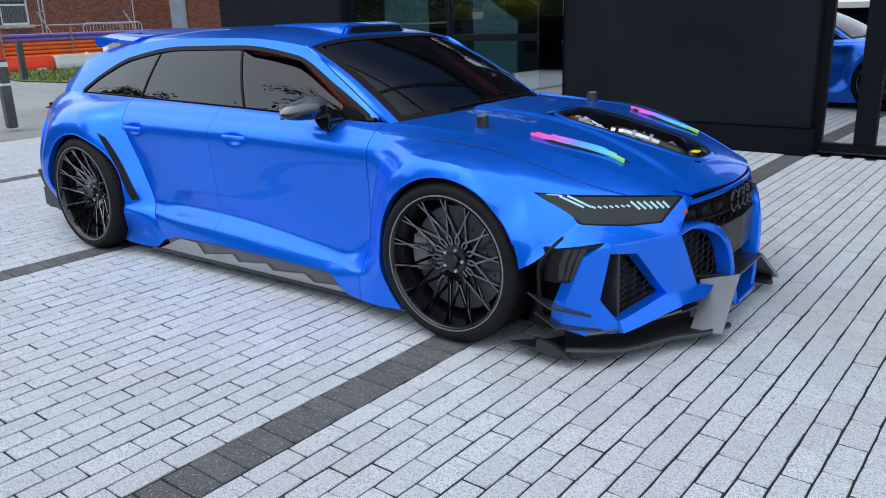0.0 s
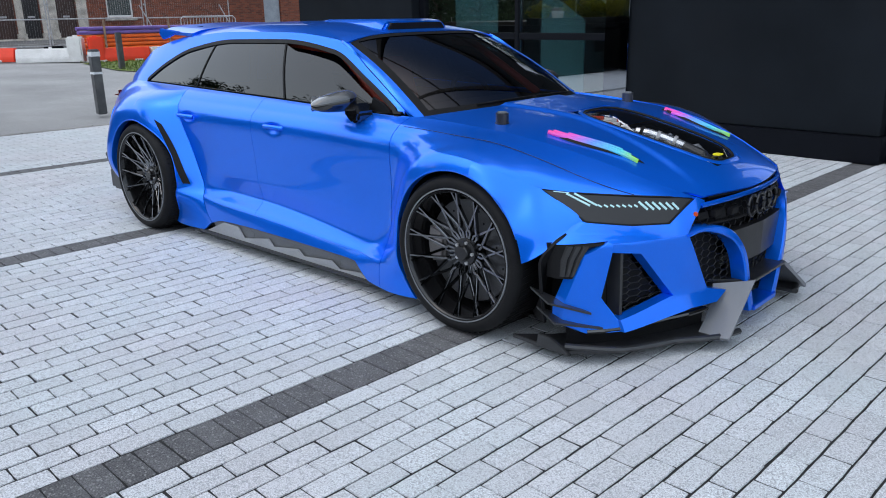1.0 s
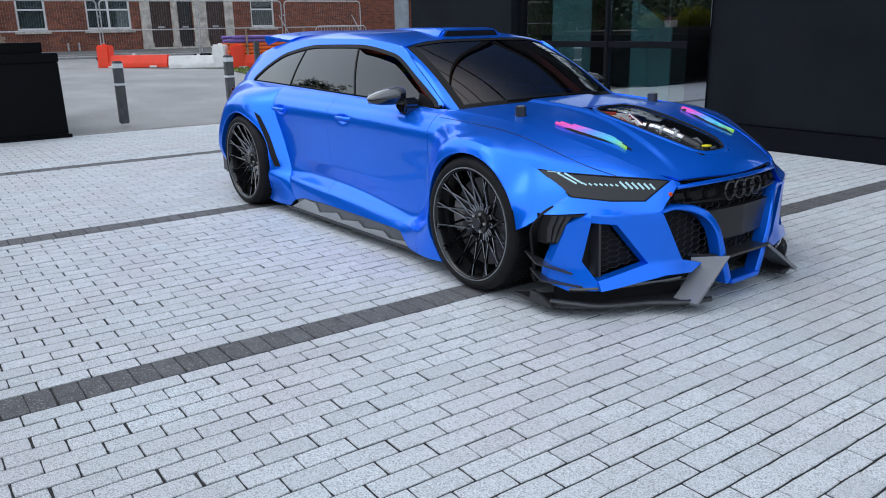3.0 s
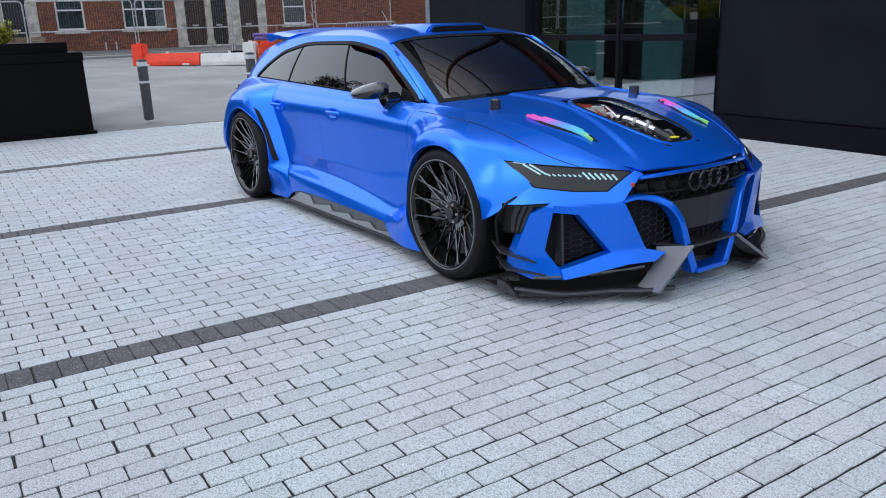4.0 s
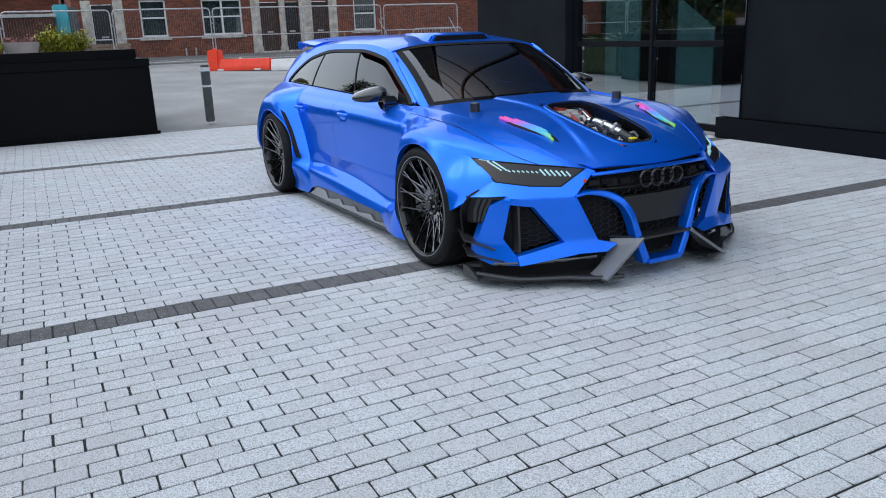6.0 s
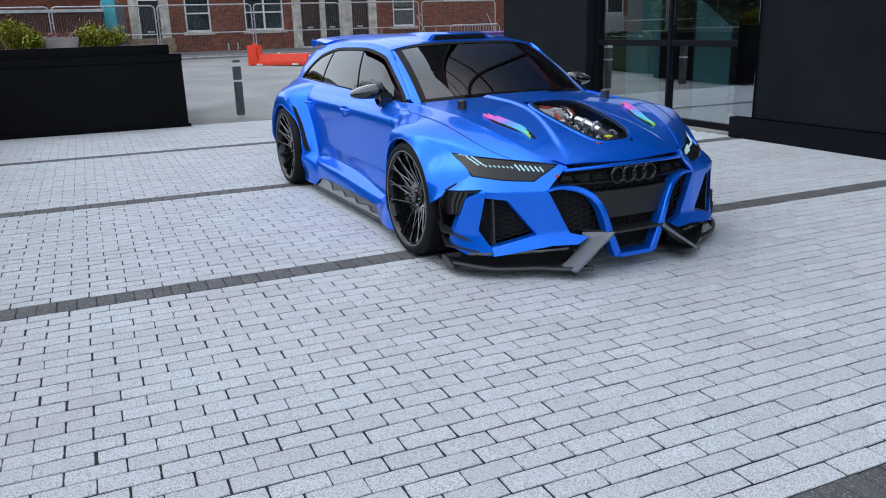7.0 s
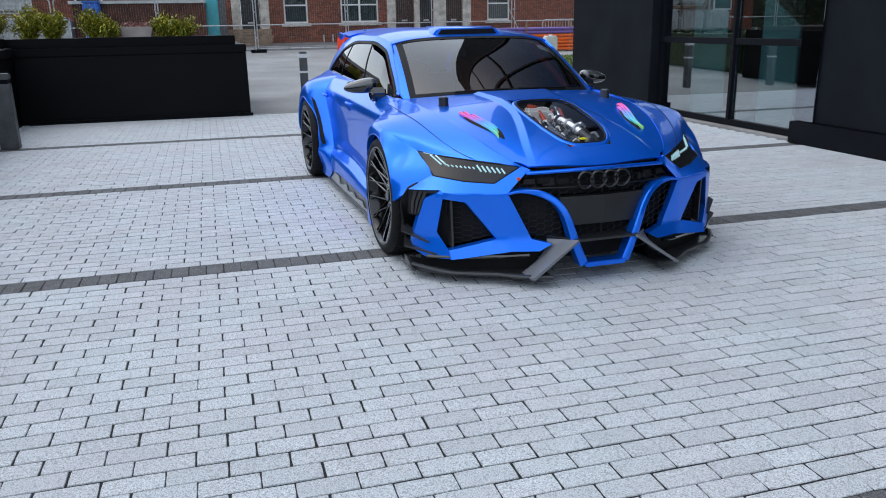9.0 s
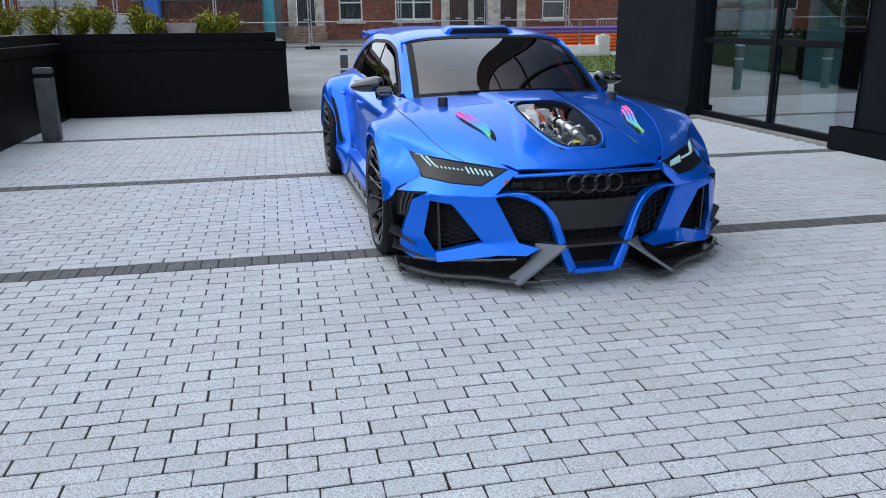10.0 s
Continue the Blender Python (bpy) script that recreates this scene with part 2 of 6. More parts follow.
LEAF_DARK = surface("shrub_leaf_dark", (0.035, 0.06, 0.015), 0.6, var=0.2, size=0.12, per_piece=0.35, bump=0)
TWIG = surface("twig", (0.09, 0.06, 0.04), 0.9)
SOIL = surface("soil", (0.04, 0.03, 0.022), 0.95, grain=0.15, grain_size=0.02)
CURTAIN = surface("pale_curtain", (0.42, 0.45, 0.47), 0.85, var=0.2, size=0.15)
ROOM_DARK = surface("dim_room", (0.03, 0.03, 0.03), 0.9)
WINDOW_GLASS = glassy("window_glass", (0.6, 0.66, 0.66), 0.06)
SHOP_GLASS = glassy("entrance_glass", (0.78, 0.92, 0.94), 0.42)
MIRROR_GLASS = glassy("reflective_door_glass", (0.72, 0.86, 0.90), 0.72)
TEAL_PANEL = surface("frosted_teal_panel", (0.22, 0.39, 0.41), 0.35, var=0.1, size=0.6)
LOBBY_WALL = surface("lobby_wall", (0.07, 0.10, 0.115), 0.7, var=0.15, size=0.8)
LOBBY_FLOOR = surface("lobby_floor", (0.22, 0.24, 0.25), 0.3, var=0.1)

# old red brick with pale joints, laid in courses of 75 mm
BRICK = bpy.data.materials.new("red_brickwork")
BRICK.use_nodes = True
bn, bl = BRICK.node_tree.nodes, BRICK.node_tree.links
bt, bc, bx, bs, bj = bn.new("ShaderNodeTexBrick"), bn.new("ShaderNodeTexCoord"), bn.new("ShaderNodeSeparateXYZ"), bn.new("ShaderNodeCombineXYZ"), bn.new("ShaderNodeTexNoise")
bl.new(bc.outputs["Object"], bx.inputs[0])
bl.new(bx.outputs[1], bs.inputs[0])
bl.new(bx.outputs[2], bs.inputs[1])
bl.new(bs.outputs[0], bt.inputs["Vector"])
bt.inputs["Color1"].default_value, bt.inputs["Color2"].default_value, bt.inputs["Mortar"].default_value = (0.34, 0.092, 0.046, 1), (0.16, 0.047, 0.028, 1), (0.21, 0.13, 0.095, 1)
bt.inputs["Scale"].default_value, bt.inputs["Brick Width"].default_value, bt.inputs["Row Height"].default_value, bt.inputs["Mortar Size"].default_value = 1.0, 0.225, 0.075, 0.006
bm_, bd = bn.new("ShaderNodeMixRGB"), bn.new("ShaderNodeBump")
bm_.blend_type, bm_.inputs[0].default_value = "MULTIPLY", 0.6
bj.inputs["Scale"].default_value, bj.inputs["Detail"].default_value = 1.4, 6
bl.new(bt.outputs[0], bm_.inputs[1])
bl.new(bj.outputs[0], bm_.inputs[2])
bl.new(bm_.outputs[0], bn["Principled BSDF"].inputs["Base Color"])
bl.new(bt.outputs[1], bd.inputs["Height"])
bd.inputs["Strength"].default_value, bd.invert = 0.5, True
bl.new(bd.outputs[0], bn["Principled BSDF"].inputs["Normal"])
bn["Principled BSDF"].inputs["Roughness"].default_value = 0.9

# ---- the ground: level forecourt and road, rising gently to the houses ----


def ground_z(x):
    return float(np.interp(-x, [14, 28, 33, 60], [0.0, 0.36, 0.66, 0.75]))


bm = bmesh.new()
cols = [-1500, -300, -60, -33, -30, -28, -24, -20, -14, -10.7, 4, 12, 60, 300, 1500]
rows_y = [-1500, -300, -40, 0, 8, 40, 300, 1500]
grid = [[bm.verts.new((x, y, ground_z(x) - (0.07 if -10.8 < x < 13 else 0.012))) for y in rows_y] for x in cols]
for i in range(len(cols) - 1):
    for j in range(len(rows_y) - 1):
        bm.faces.new((grid[i][j], grid[i + 1][j], grid[i + 1][j + 1], grid[i][j + 1]))
tagged(part("ground", bm, ASPHALT), "worn pale grey asphalt road and ground", "ground", kind="structure")

# flat kerb stones between the forecourt and the road, and the footway before the houses
kerb = thing("kerb", "flush grey concrete kerb stones along the road", "kerb", kind="structure")
y = -1.1
while y < 8.0:
    part("kerb_stone", box(-10.86, -10.72, y, y + 0.905, -0.05, 0.004, 0.006), FOOTWAY, kerb)
    y += 0.915
bm = bmesh.new()
prism([(-33, 0.4), (-33, 0.70), (-30.2, 0.62), (-30.2, 0.3)], "y", -12, 30, bm)
tagged(part("pavement_1", bm, FOOTWAY_DARK), "raised dark grey footway along the terrace of houses", "pavement", kind="structure")
bm = bmesh.new()
prism([(-30.2, 0.3), (-30.2, 0.626), (-30.05, 0.62), (-30.05, 0.3)], "y", -12, 30, bm)
tagged(part("kerb_1", bm, FOOTWAY), "grey concrete kerb of the footway", "kerb", kind="structure")

# grass verge behind the dark post
bm = bmesh.new()
verge = [(-17.4, 9.7), (-20.0, 8.75), (-22.9, 9.0), (-23.4, 15.0), (-17.4, 15.0)]
bm.faces.new([bm.verts.new((x, y, ground_z(x) + 0.012)) for x, y in verge])
tagged(part("lawn", bm, GRASS), "small patch of green grass verge beside the road", "lawn", kind="structure")
random.seed(5)
bm = bmesh.new()
for i in range(5200):
    x, y = random.uniform(-23.2, -17.4), random.uniform(8.8, 15)
    if x < -17.5 and y > np.interp(x, [-22.9, -20.0, -17.4], [9.0, 8.75, 9.7]):
        z = ground_z(x) + 0.01
        h, a = random.uniform(0.04, 0.09), random.uniform(0, 6.28)
        dx, dy = 0.012 * math.cos(a), 0.012 * math.sin(a)
        lx, ly = random.uniform(-0.03, 0.03), random.uniform(-0.03, 0.03)
        bm.faces.new([bm.verts.new(p) for p in ((x - dx, y - dy, z), (x + dx, y + dy, z), (x + lx, y + ly, z + h))])
tagged(part("grass", bm, GRASS), "short green grass blades on the verge", "grass", kind="stuff")

# ---- the black entrance building ----
GL_Y = 8.15
bm = bmesh.new()
box(-10.85, -8.15, 7.97, 14.0, 0.0, 3.6, 0.008, bm)
w = part("wall_left", bm, BLACK_CLAD)
tagged(w, "matt black clad wall of the entrance building", "wall", kind="structure")
bm = bmesh.new()
box(-4.95, -1.98, 7.985, 8.6, 0.25, 3.6, 0.008, bm)
tagged(part("wall_middle", bm, BLACK_CLAD), "matt black clad wall panel between glazed bays", "wall", kind="structure")
bm = bmesh.new()
box(-4.97, -1.94, 7.92, 8.6, 0.0, 0.245, 0.006, bm)
tagged(part("plinth", bm, FRAME_DARK), "projecting black plinth at the foot of the wall", "plinth", kind="structure")
bm = bmesh.new()
box(-10.87, -8.13, 7.92, 7.968, 0.0, 0.16, 0.005, bm)
tagged(part("plinth_1", bm, FRAME_DARK), "low black plinth at the foot of the wall", "plinth", kind="structure")
bm = bmesh.new()
box(-0.6, 9.0, 7.97, 14.0, 0.0, 3.6, 0.008, bm)
tagged(part("wall_right", bm, BLACK_CLAD), "matt black clad wall of the entrance building", "wall", kind="structure")
bm = bmesh.new()
box(-8.14, -0.61, 8.0, 14.0, 3.0, 3.6, 0.0, bm)
tagged(part("wall_over_bays", bm, BLACK_CLAD), "matt black cladding over the glazed bays", "wall", kind="structure")
bm = bmesh.new()
box(-14.2, 9.0, 7.97, 20.0, 3.604, 30.0, 0.01, bm)
tagged(part("wall_upper", bm, BLACK_CLAD), "tall black clad upper storeys overhanging the entrance", "wall", kind="structure")
# upper curtain wall, mirrored in the windscreen and the bonnet
curtain_wall = thing("window_upper", "blue-grey curtain wall of large panes with black mullions", "window", kind="structure")
for i in range(5):
    for j in range(4):
        x0, z0 = -10.9 + 3.5 * i, 4.4 + 6.1 * j
        part("pane", box(x0 + 0.09, x0 + 3.41, 7.93, 7.965, z0 + 0.12, z0 + 5.98, 0.004), FACADE_GLASS, curtain_wall)
for i in range(6):
    part("mullion", box(-10.98 + 3.5 * i, -10.82 + 3.5 * i, 7.84, 7.966, 4.4, 29.0, 0.006), FRAME_DARK, curtain_wall)
for j in range(5):
    part("transom", box(-10.81, 6.51, 7.88, 7.966, 4.3 + 6.1 * j, 4.5 + 6.1 * j, 0.006), FRAME_DARK, curtain_wall)
bm = bmesh.new()
box(-8.14, -0.61, 13.6, 13.9, 0.0, 2.98, 0.0, bm)
tagged(part("wall_lobby", bm, LOBBY_WALL), "dim grey-green back wall of the lobby", "wall", kind="structure")
bm = bmesh.new()
box(-8.14, -0.61, 8.2, 13.6, 0.0, 0.02, 0.0, bm)
tagged(part("floor_lobby", bm, LOBBY_FLOOR), "pale grey tiled lobby floor behind the glazing", "floor", kind="structure")
bm = bmesh.new()
box(-8.14, -0.61, 8.2, 13.6, 2.95, 2.99, 0.0, bm)
tagged(part("ceiling_lobby", bm, LOBBY_WALL), "dark lobby ceiling behind the glazing", "ceiling", kind="structure")
bm = bmesh.new()
box(-8.13, -4.96, 7.99, 8.3, -0.03, 0.026, 0.005, bm)
tagged(part("threshold", bm, FOOTWAY), "flush grey threshold strip below the glazing", "threshold", kind="structure")


def glazed_bay(name, x0, x1, mullions, label, half=0.043, transom=True, glass=SHOP_GLASS, turn=0.0):
    bay = thing(name, label, "window", kind="structure")
    part("window_frame", box(x0, x0 + 0.09, GL_Y - 0.05, GL_Y + 0.06, 0.03, 2.97, 0.005), FRAME_DARK, bay)
    part("window_frame", box(x1 - 0.09, x1, GL_Y - 0.05, GL_Y + 0.06, 0.03, 2.97, 0.005), FRAME_DARK, bay)
    part("sill", box(x0 + 0.09, x1 - 0.09, GL_Y - 0.05, GL_Y + 0.06, 0.03, 0.11, 0.005), FRAME_DARK, bay)
    part("head", box(x0 + 0.09, x1 - 0.09, GL_Y - 0.05, GL_Y + 0.06, 2.88, 2.97, 0.005), FRAME_DARK, bay)
    edges = [x0 + 0.09, *[m + s for m in mullions for s in (-half - 0.002, half + 0.002)], x1 - 0.09]
    for m in mullions:
        part("mullion", box(m - half, m + half, GL_Y - 0.06, GL_Y + 0.06, 0.11, 2.88, 0.005), FRAME_DARK, bay)
    for a, b in zip(edges[::2], edges[1::2]):
        if transom:
            part("transom", box(a, b, GL_Y - 0.05, GL_Y + 0.06, 1.065, 1.145, 0.005), FRAME_DARK, bay)
        for z0, z1 in ((0.11, 1.065), (1.145, 2.88)) if transom else ((0.11, 2.88),):
            sheet = box(a, b, GL_Y - 0.012, GL_Y - 0.004, z0, z1)
            for v in sheet.verts:
                v.co.y += turn * (v.co.x - (a + b) / 2)
            g = part("pane", sheet, glass, bay)
            g.visible_shadow = False
    return bay


glazed_bay("window_1", -8.14, -4.95, [-6.36], "tall dark-framed entrance glazing with one transom", 0.03)
glazed_bay("window_2", -1.979, -0.62, [-1.52], "narrow dark-framed glazed bay beside the wall", 0.09, False, MIRROR_GLASS, -0.013)
bm = box(-4.948, -4.64, 7.955, 7.983, 0.26, 2.9, 0.004)
tagged(part("panel", bm, BLACK_GLOSS), "glossy black glass panel beside the entrance", "panel", kind="structure")

# frosted panels, stair and handrail inside the lobby
for x0, x1, h0, h1 in ((-7.74, -6.96, 2.9, 2.9), (-6.22, -5.55, 1.70, 1.29)):
    bm = prism([(x0, 0.02), (x1, 0.02), (x1, h1), (x0, h0)], "y", 8.42, 8.44, bevel=0.003)
    tagged(part("partition", bm, TEAL_PANEL), "frosted pale teal glass partition in the lobby", "partition")
stair = thing("staircase", "dark lobby stair rising behind the glazing", "staircase", kind="structure")
for i in range(9):
    part("step", box(-7.6 + 0.28 * i, -7.6 + 0.28 * (i + 0.995), 9.6, 10.7, 0.02, 1.75 - 0.18 * i, 0.004), LOBBY_WALL, stair)
rail = thing("handrail", "thin pale metal stair handrail in the lobby", "handrail")
part("rail", tube([(-7.9, 9.55, 2.75), (-5.2, 9.55, 0.98), (-5.15, 9.55, 0.9), (-5.15, 9.55, 0.05)], 0.022), STEEL, rail)
for i in range(5):
    x = -7.6 + 0.55 * i
    z = 2.75 - (x + 7.9) * 1.77 / 2.7
    part("baluster", rod((x, 9.55, 1.9 - 0.643 * (x + 7.6)), (x, 9.55, z), 0.012), STEEL, rail)

# ---- black planter along the forecourt ----
planter = thing("planter", "long black clad raised planter with a stepped rim", "planter", kind="structure")
part("front_panel", prism([(-10.66, 0.0), (-10.72, 1.0), (-11.2, 1.0), (-11.2, 0.0)], "y", -1.6, 2.17, bevel=0.006), PLANTER_BLACK, planter)
part("coping", prism([(-10.69, 1.003), (-10.69, 1.125), (-11.25, 1.125), (-11.25, 1.003)], "y", -1.6, 2.178, bevel=0.01), PLANTER_BLACK, planter)
part("upstand", box(-11.2, -10.85, -1.62, 2.02, 1.127, 1.265, 0.008), PLANTER_BLACK, planter)
part("skirting", box(-10.652, -10.60, -1.12, 2.2, 0.0, 0.05, 0.004), PLANTER_BLACK, planter)
part("side_panel", box(-10.6, 12.0, -1.7, -1.2, 0.0, 1.0, 0.008), PLANTER_BLACK, planter)
part("side_coping", box(-10.6, 12.0, -1.75, -1.17, 1.003, 1.14, 0.01), PLANTER_BLACK, planter)
part("side_upstand", box(-10.8, 12.0, -1.75, -1.3, 1.142, 1.275, 0.008), PLANTER_BLACK, planter)
part("end_panel", box(-14.2, -11.2, 1.9, 2.15, 0.0, 1.12, 0.008), PLANTER_BLACK, planter)
part("soil", box(-14.0, -11.2, -6.0, 1.9, 0.2, 1.2), SOIL, planter)


def shrub(x, y, z, r, h, seed, leafy):
    """A loose shrub: several thin stems, each carrying many small leaves."""
    rnd = random.Random(seed)
    ob = thing("shrub", "yellow-green leafy shrub growing in the black planter", "shrub", pose(x, y, z), group="planter shrubs")
    stems, leaves = bmesh.new(), bmesh.new()
    for k in range(34):
        a, s = rnd.uniform(0, 6.28), rnd.uniform(0.15, 1.0)
        top = Vector((r * s * math.cos(a), r * s * math.sin(a), h * rnd.uniform(0.55, 1.0) * (1.1 - 0.35 * s)))
        rod((0.1 * top.x, 0.1 * top.y, 0.0), top, 0.006, stems, 5, 0.003)
        for i in range(60):
            t = rnd.uniform(0.2, 1.05)
            c = Vector((top.x * t, top.y * t, top.z * t)) + Vector((rnd.gauss(0, 0.035), rnd.gauss(0, 0.035), rnd.gauss(0, 0.03)))
            u = Vector((rnd.gauss(0, 1), rnd.gauss(0, 1), rnd.gauss(0.4, 0.7))).normalized()
            v = u.orthogonal().normalized()
            ln, wd = rnd.uniform(0.04, 0.08), rnd.uniform(0.008, 0.014)
            vs = [leaves.verts.new(c + p) for p in (-u * ln * 0.5, v * wd, u * ln * 0.6, -v * wd)]
            leaves.faces.new(vs)
    part("branchwork", stems, TWIG, ob)
    part("crown", leaves, leafy, ob)
    return ob


for i, (y, x, r, h) in enumerate(((1.2, -11.5, 0.3, 0.36), (0.92, -11.6, 0.28, 0.42), (0.08, -11.5, 0.24, 0.36), (-0.16, -11.6, 0.24, 0.52), (-0.75, -11.5, 0.3, 0.5), (-1.1, -11.6, 0.3, 0.55), (-1.65, -11.5, 0.34, 0.55), (-2.25, -11.6, 0.4, 0.65), (-2.9, -12.0, 0.45, 0.7), (-3.7, -12.3, 0.5, 0.75))):
    shrub(x, y, 1.2, r, h, 40 + i, LEAF)

# ---- posts along the road edge ----


def bollard(x, y, h, label, banded=True):
    ob = thing("bollard", label, "bollard", pose(x, y, ground_z(x)), group="posts along the road")
    part("post", box(-0.066, 0.066, -0.066, 0.066, 0.0, h, 0.014), POST_GREY, ob)
    if banded:
        part("cap_band", box(-0.069, 0.069, -0.069, 0.069, h - 0.11, h - 0.03, 0.006), WHITE_BAND, ob, "pale reflective band")
        part("band", box(-0.069, 0.069, -0.069, 0.069, h - 0.37, h - 0.33, 0.004), WHITE_BAND, ob, "pale reflective band")
    return ob


bollard(-11.85, 3.2, 0.95, "grey square bollard with two pale reflective bands")
bollard(-12.1, 5.06, 0.97, "grey square bollard with two pale reflective bands")
bollard(-20.3, 9.0, 0.92, "plain dark grey square bollard on the grass verge", False)
lamp_post = thing("bollard_light", "dark grey bollard light with a louvred slot", "bollard", pose(-8.06, -0.84, 0, 0, 0, 0), group="posts along the road")
part("post", box(-0.075, 0.075, -0.105, 0.105, 0.0, 0.78, 0.008), POST_GREY, lamp_post)
part("slot", box(-0.06, 0.06, -0.09, 0.09, 0.78, 0.83), FRAME_DARK, lamp_post)
part("lens", box(-0.03, 0.03, -0.04, 0.04, 0.785, 0.825, 0.004), WHITE_BAND, lamp_post)
part("cap", box(-0.075, 0.075, -0.105, 0.105, 0.83, 0.9, 0.008), POST_GREY, lamp_post)


# ---- road works: barriers, ducts, fences ----
def barrier(name, x, y, turn, length, material, colour, up):
    """A low plastic road barrier with a raised end block; up: which end is raised (-1, 1)."""
    ob = thing(name, f"{colour} plastic road barrier with a raised end block", "barrier", pose(x, y, ground_z(x), 0, 0, turn), group="road barriers")
    body = prism([(-0.17, 0.0), (-0.17, 0.12), (-0.1, 0.38), (0.1, 0.38), (0.17, 0.12), (0.17, 0.0)], "x", -length / 2, length / 2, bevel=0.015)
    bmesh.ops.rotate(body, verts=body.verts, cent=(0, 0, 0), matrix=Matrix.Rotation(0, 3, "Z"))
    part("body", body, material, ob)
    if up:
        e = up * length / 2
        part("end_block", box(min(e, e - up * 0.42), max(e, e - up * 0.42), -0.18, 0.18, 0.0, 0.7, 0.04), material, ob)
        part("lug", rod((e - up * 0.2, 0, 0.7), (e - up * 0.2, 0, 0.74), 0.06), material, ob)
    for s in (-0.3, 0.3):
        part("foot", box(s * length - 0.12, s * length + 0.12, -0.185, 0.185, 0.0, 0.06, 0.01), WHITE_PLASTIC, ob)
    part("filler_cap", rod((0, 0, 0.38), (0, 0, 0.43), 0.045), WHITE_PLASTIC, ob)
    return ob


def barrier_between(name, a, b, material, colour, up):
    (x0, y0), (x1, y1) = a, b
    return barrier(name, (x0 + x1) / 2, (y0 + y1) / 2, math.degrees(math.atan2(y1 - y0, x1 - x0)), math.hypot(x1 - x0, y1 - y0), material, colour, up)


barrier_between("road_barrier", (-26.2, 6.15), (-24.6, 7.85), RED_PLASTIC, "bright red", -1)
barrier_between("road_barrier", (-24.58, 7.87), (-23.4, 9.3), WHITE_PLASTIC, "dirty white", 1)
barrier_between("road_barrier", (-23.35, 9.4), (-22.9, 11.0), RED_PLASTIC, "bright red", -1)
barrier_between("road_barrier", (-22.88, 11.03), (-23.0, 13.1), WHITE_PLASTIC, "dirty white", 1)

duct_stack = thing("duct_stack", "bundle of orange and purple plastic cable ducts", "pipes")
for row in range(7):
    for k in range(5):
        m = ORANGE_DUCT if row < 5 else PURPLE_DUCT
        x, z = -26.0 - 0.11 * k, ground_z(-26) + 0.08 + 0.125 * row
        part("duct", rod((x, 10.2 + 0.1 * ((k * 7 + row * 3) % 5), z), (x + 0.1, 16.4, z), 0.056, n=12), m, duct_stack)
for y in (11.0, 13.2, 15.0):
    part("stake", box(-25.93, -25.88, y - 0.03, y + 0.03, ground_z(-26), ground_z(-26) + 1.1, 0.004), TIMBER, duct_stack)


def fence_panel(x, y, turn, width=3.4):
    """A temporary site fence panel: rounded tube frame, middle rail, thin mesh wires and a block foot."""
    ob = thing("site_fence", "galvanised temporary site fence on a block foot", "fence", pose(x, y, ground_z(x), 0, 0, turn), group="site fence panels")
    w, h, r = width / 2, 2.03, 0.12
    pts = [(-w, 0, 0.05), (-w, 0, h - r), (-w + 0.035, 0, h - 0.035), (-w + r, 0, h), (w - r, 0, h), (w - 0.035, 0, h - 0.035), (w, 0, h - r), (w, 0, 0.05)]
    part("frame", tube(pts, 0.026), STEEL, ob)
    part("bottom_rail", tube([(-w, 0, 0.14), (w, 0, 0.14)], 0.021), STEEL, ob)
    part("middle_rail", tube([(-w, 0, 1.02), (w, 0, 1.02)], 0.02), STEEL, ob)
    wires = bmesh.new()
    for k in range(1, 40):
        wx = -w + 2 * w * k / 40
        tube([(wx, 0, 0.14), (wx, 0, h)], 0.0016, wires, 3)
    part("mesh", wires, STEEL, ob)
    part("foot", box(-w - 0.3, -w + 0.3, -0.12, 0.12, 0.0, 0.12, 0.02), FRAME_DARK, ob)
    for z in (0.55, 1.5):
        part("clamp", box(-w - 0.07, -w + 0.02, -0.035, 0.035, z - 0.03, z + 0.03, 0.006), STEEL, ob)
    return ob


for k in range(-5, 4):
    fence_panel(-29.2 + 0.08 * (k % 2), 5.2 + 3.5 * k, 90 + 2 * (k % 3 - 1))
for x, y, t in ((-28.9, 14.4, 62), (-28.9, 17.7, 66)):
    brace = thing("fence_brace", "slanting galvanised steel fence brace", "brace", pose(x, y, ground_z(x), 0, 0, t))
    part("strut", tube([(0, 0, 0.05), (-0.7, 0, 1.5)], 0.02), STEEL, brace)
    part("block", box(-0.25, 0.3, -0.2, 0.2, 0.0, 0.15, 0.02), FRAME_DARK, brace)

crowd = thing("crowd_barrier", "galvanised steel pedestrian barrier with upright bars", "barrier", pose(-28.2, 16.0, ground_z(-28.2), 0, 0, 90))
part("frame", tube([(-1.15, 0, 0.05), (-1.15, 0, 1.0), (-1.05, 0, 1.1), (1.05, 0, 1.1), (1.15, 0, 1.0), (1.15, 0, 0.05)], 0.02), STEEL, crowd)
part("rail", tube([(-1.15, 0, 0.25), (1.15, 0, 0.25)], 0.016), STEEL, crowd)
for k in range(1, 18):
    part("bar", tube([(-1.15 + 2.3 * k / 18, 0, 0.25), (-1.15 + 2.3 * k / 18, 0, 1.1)], 0.009, n=5), STEEL, crowd)
for s in (-0.9, 0.9):
    part("foot", tube([(s, -0.3, 0.02), (s, 0.3, 0.02)], 0.018), STEEL, crowd)

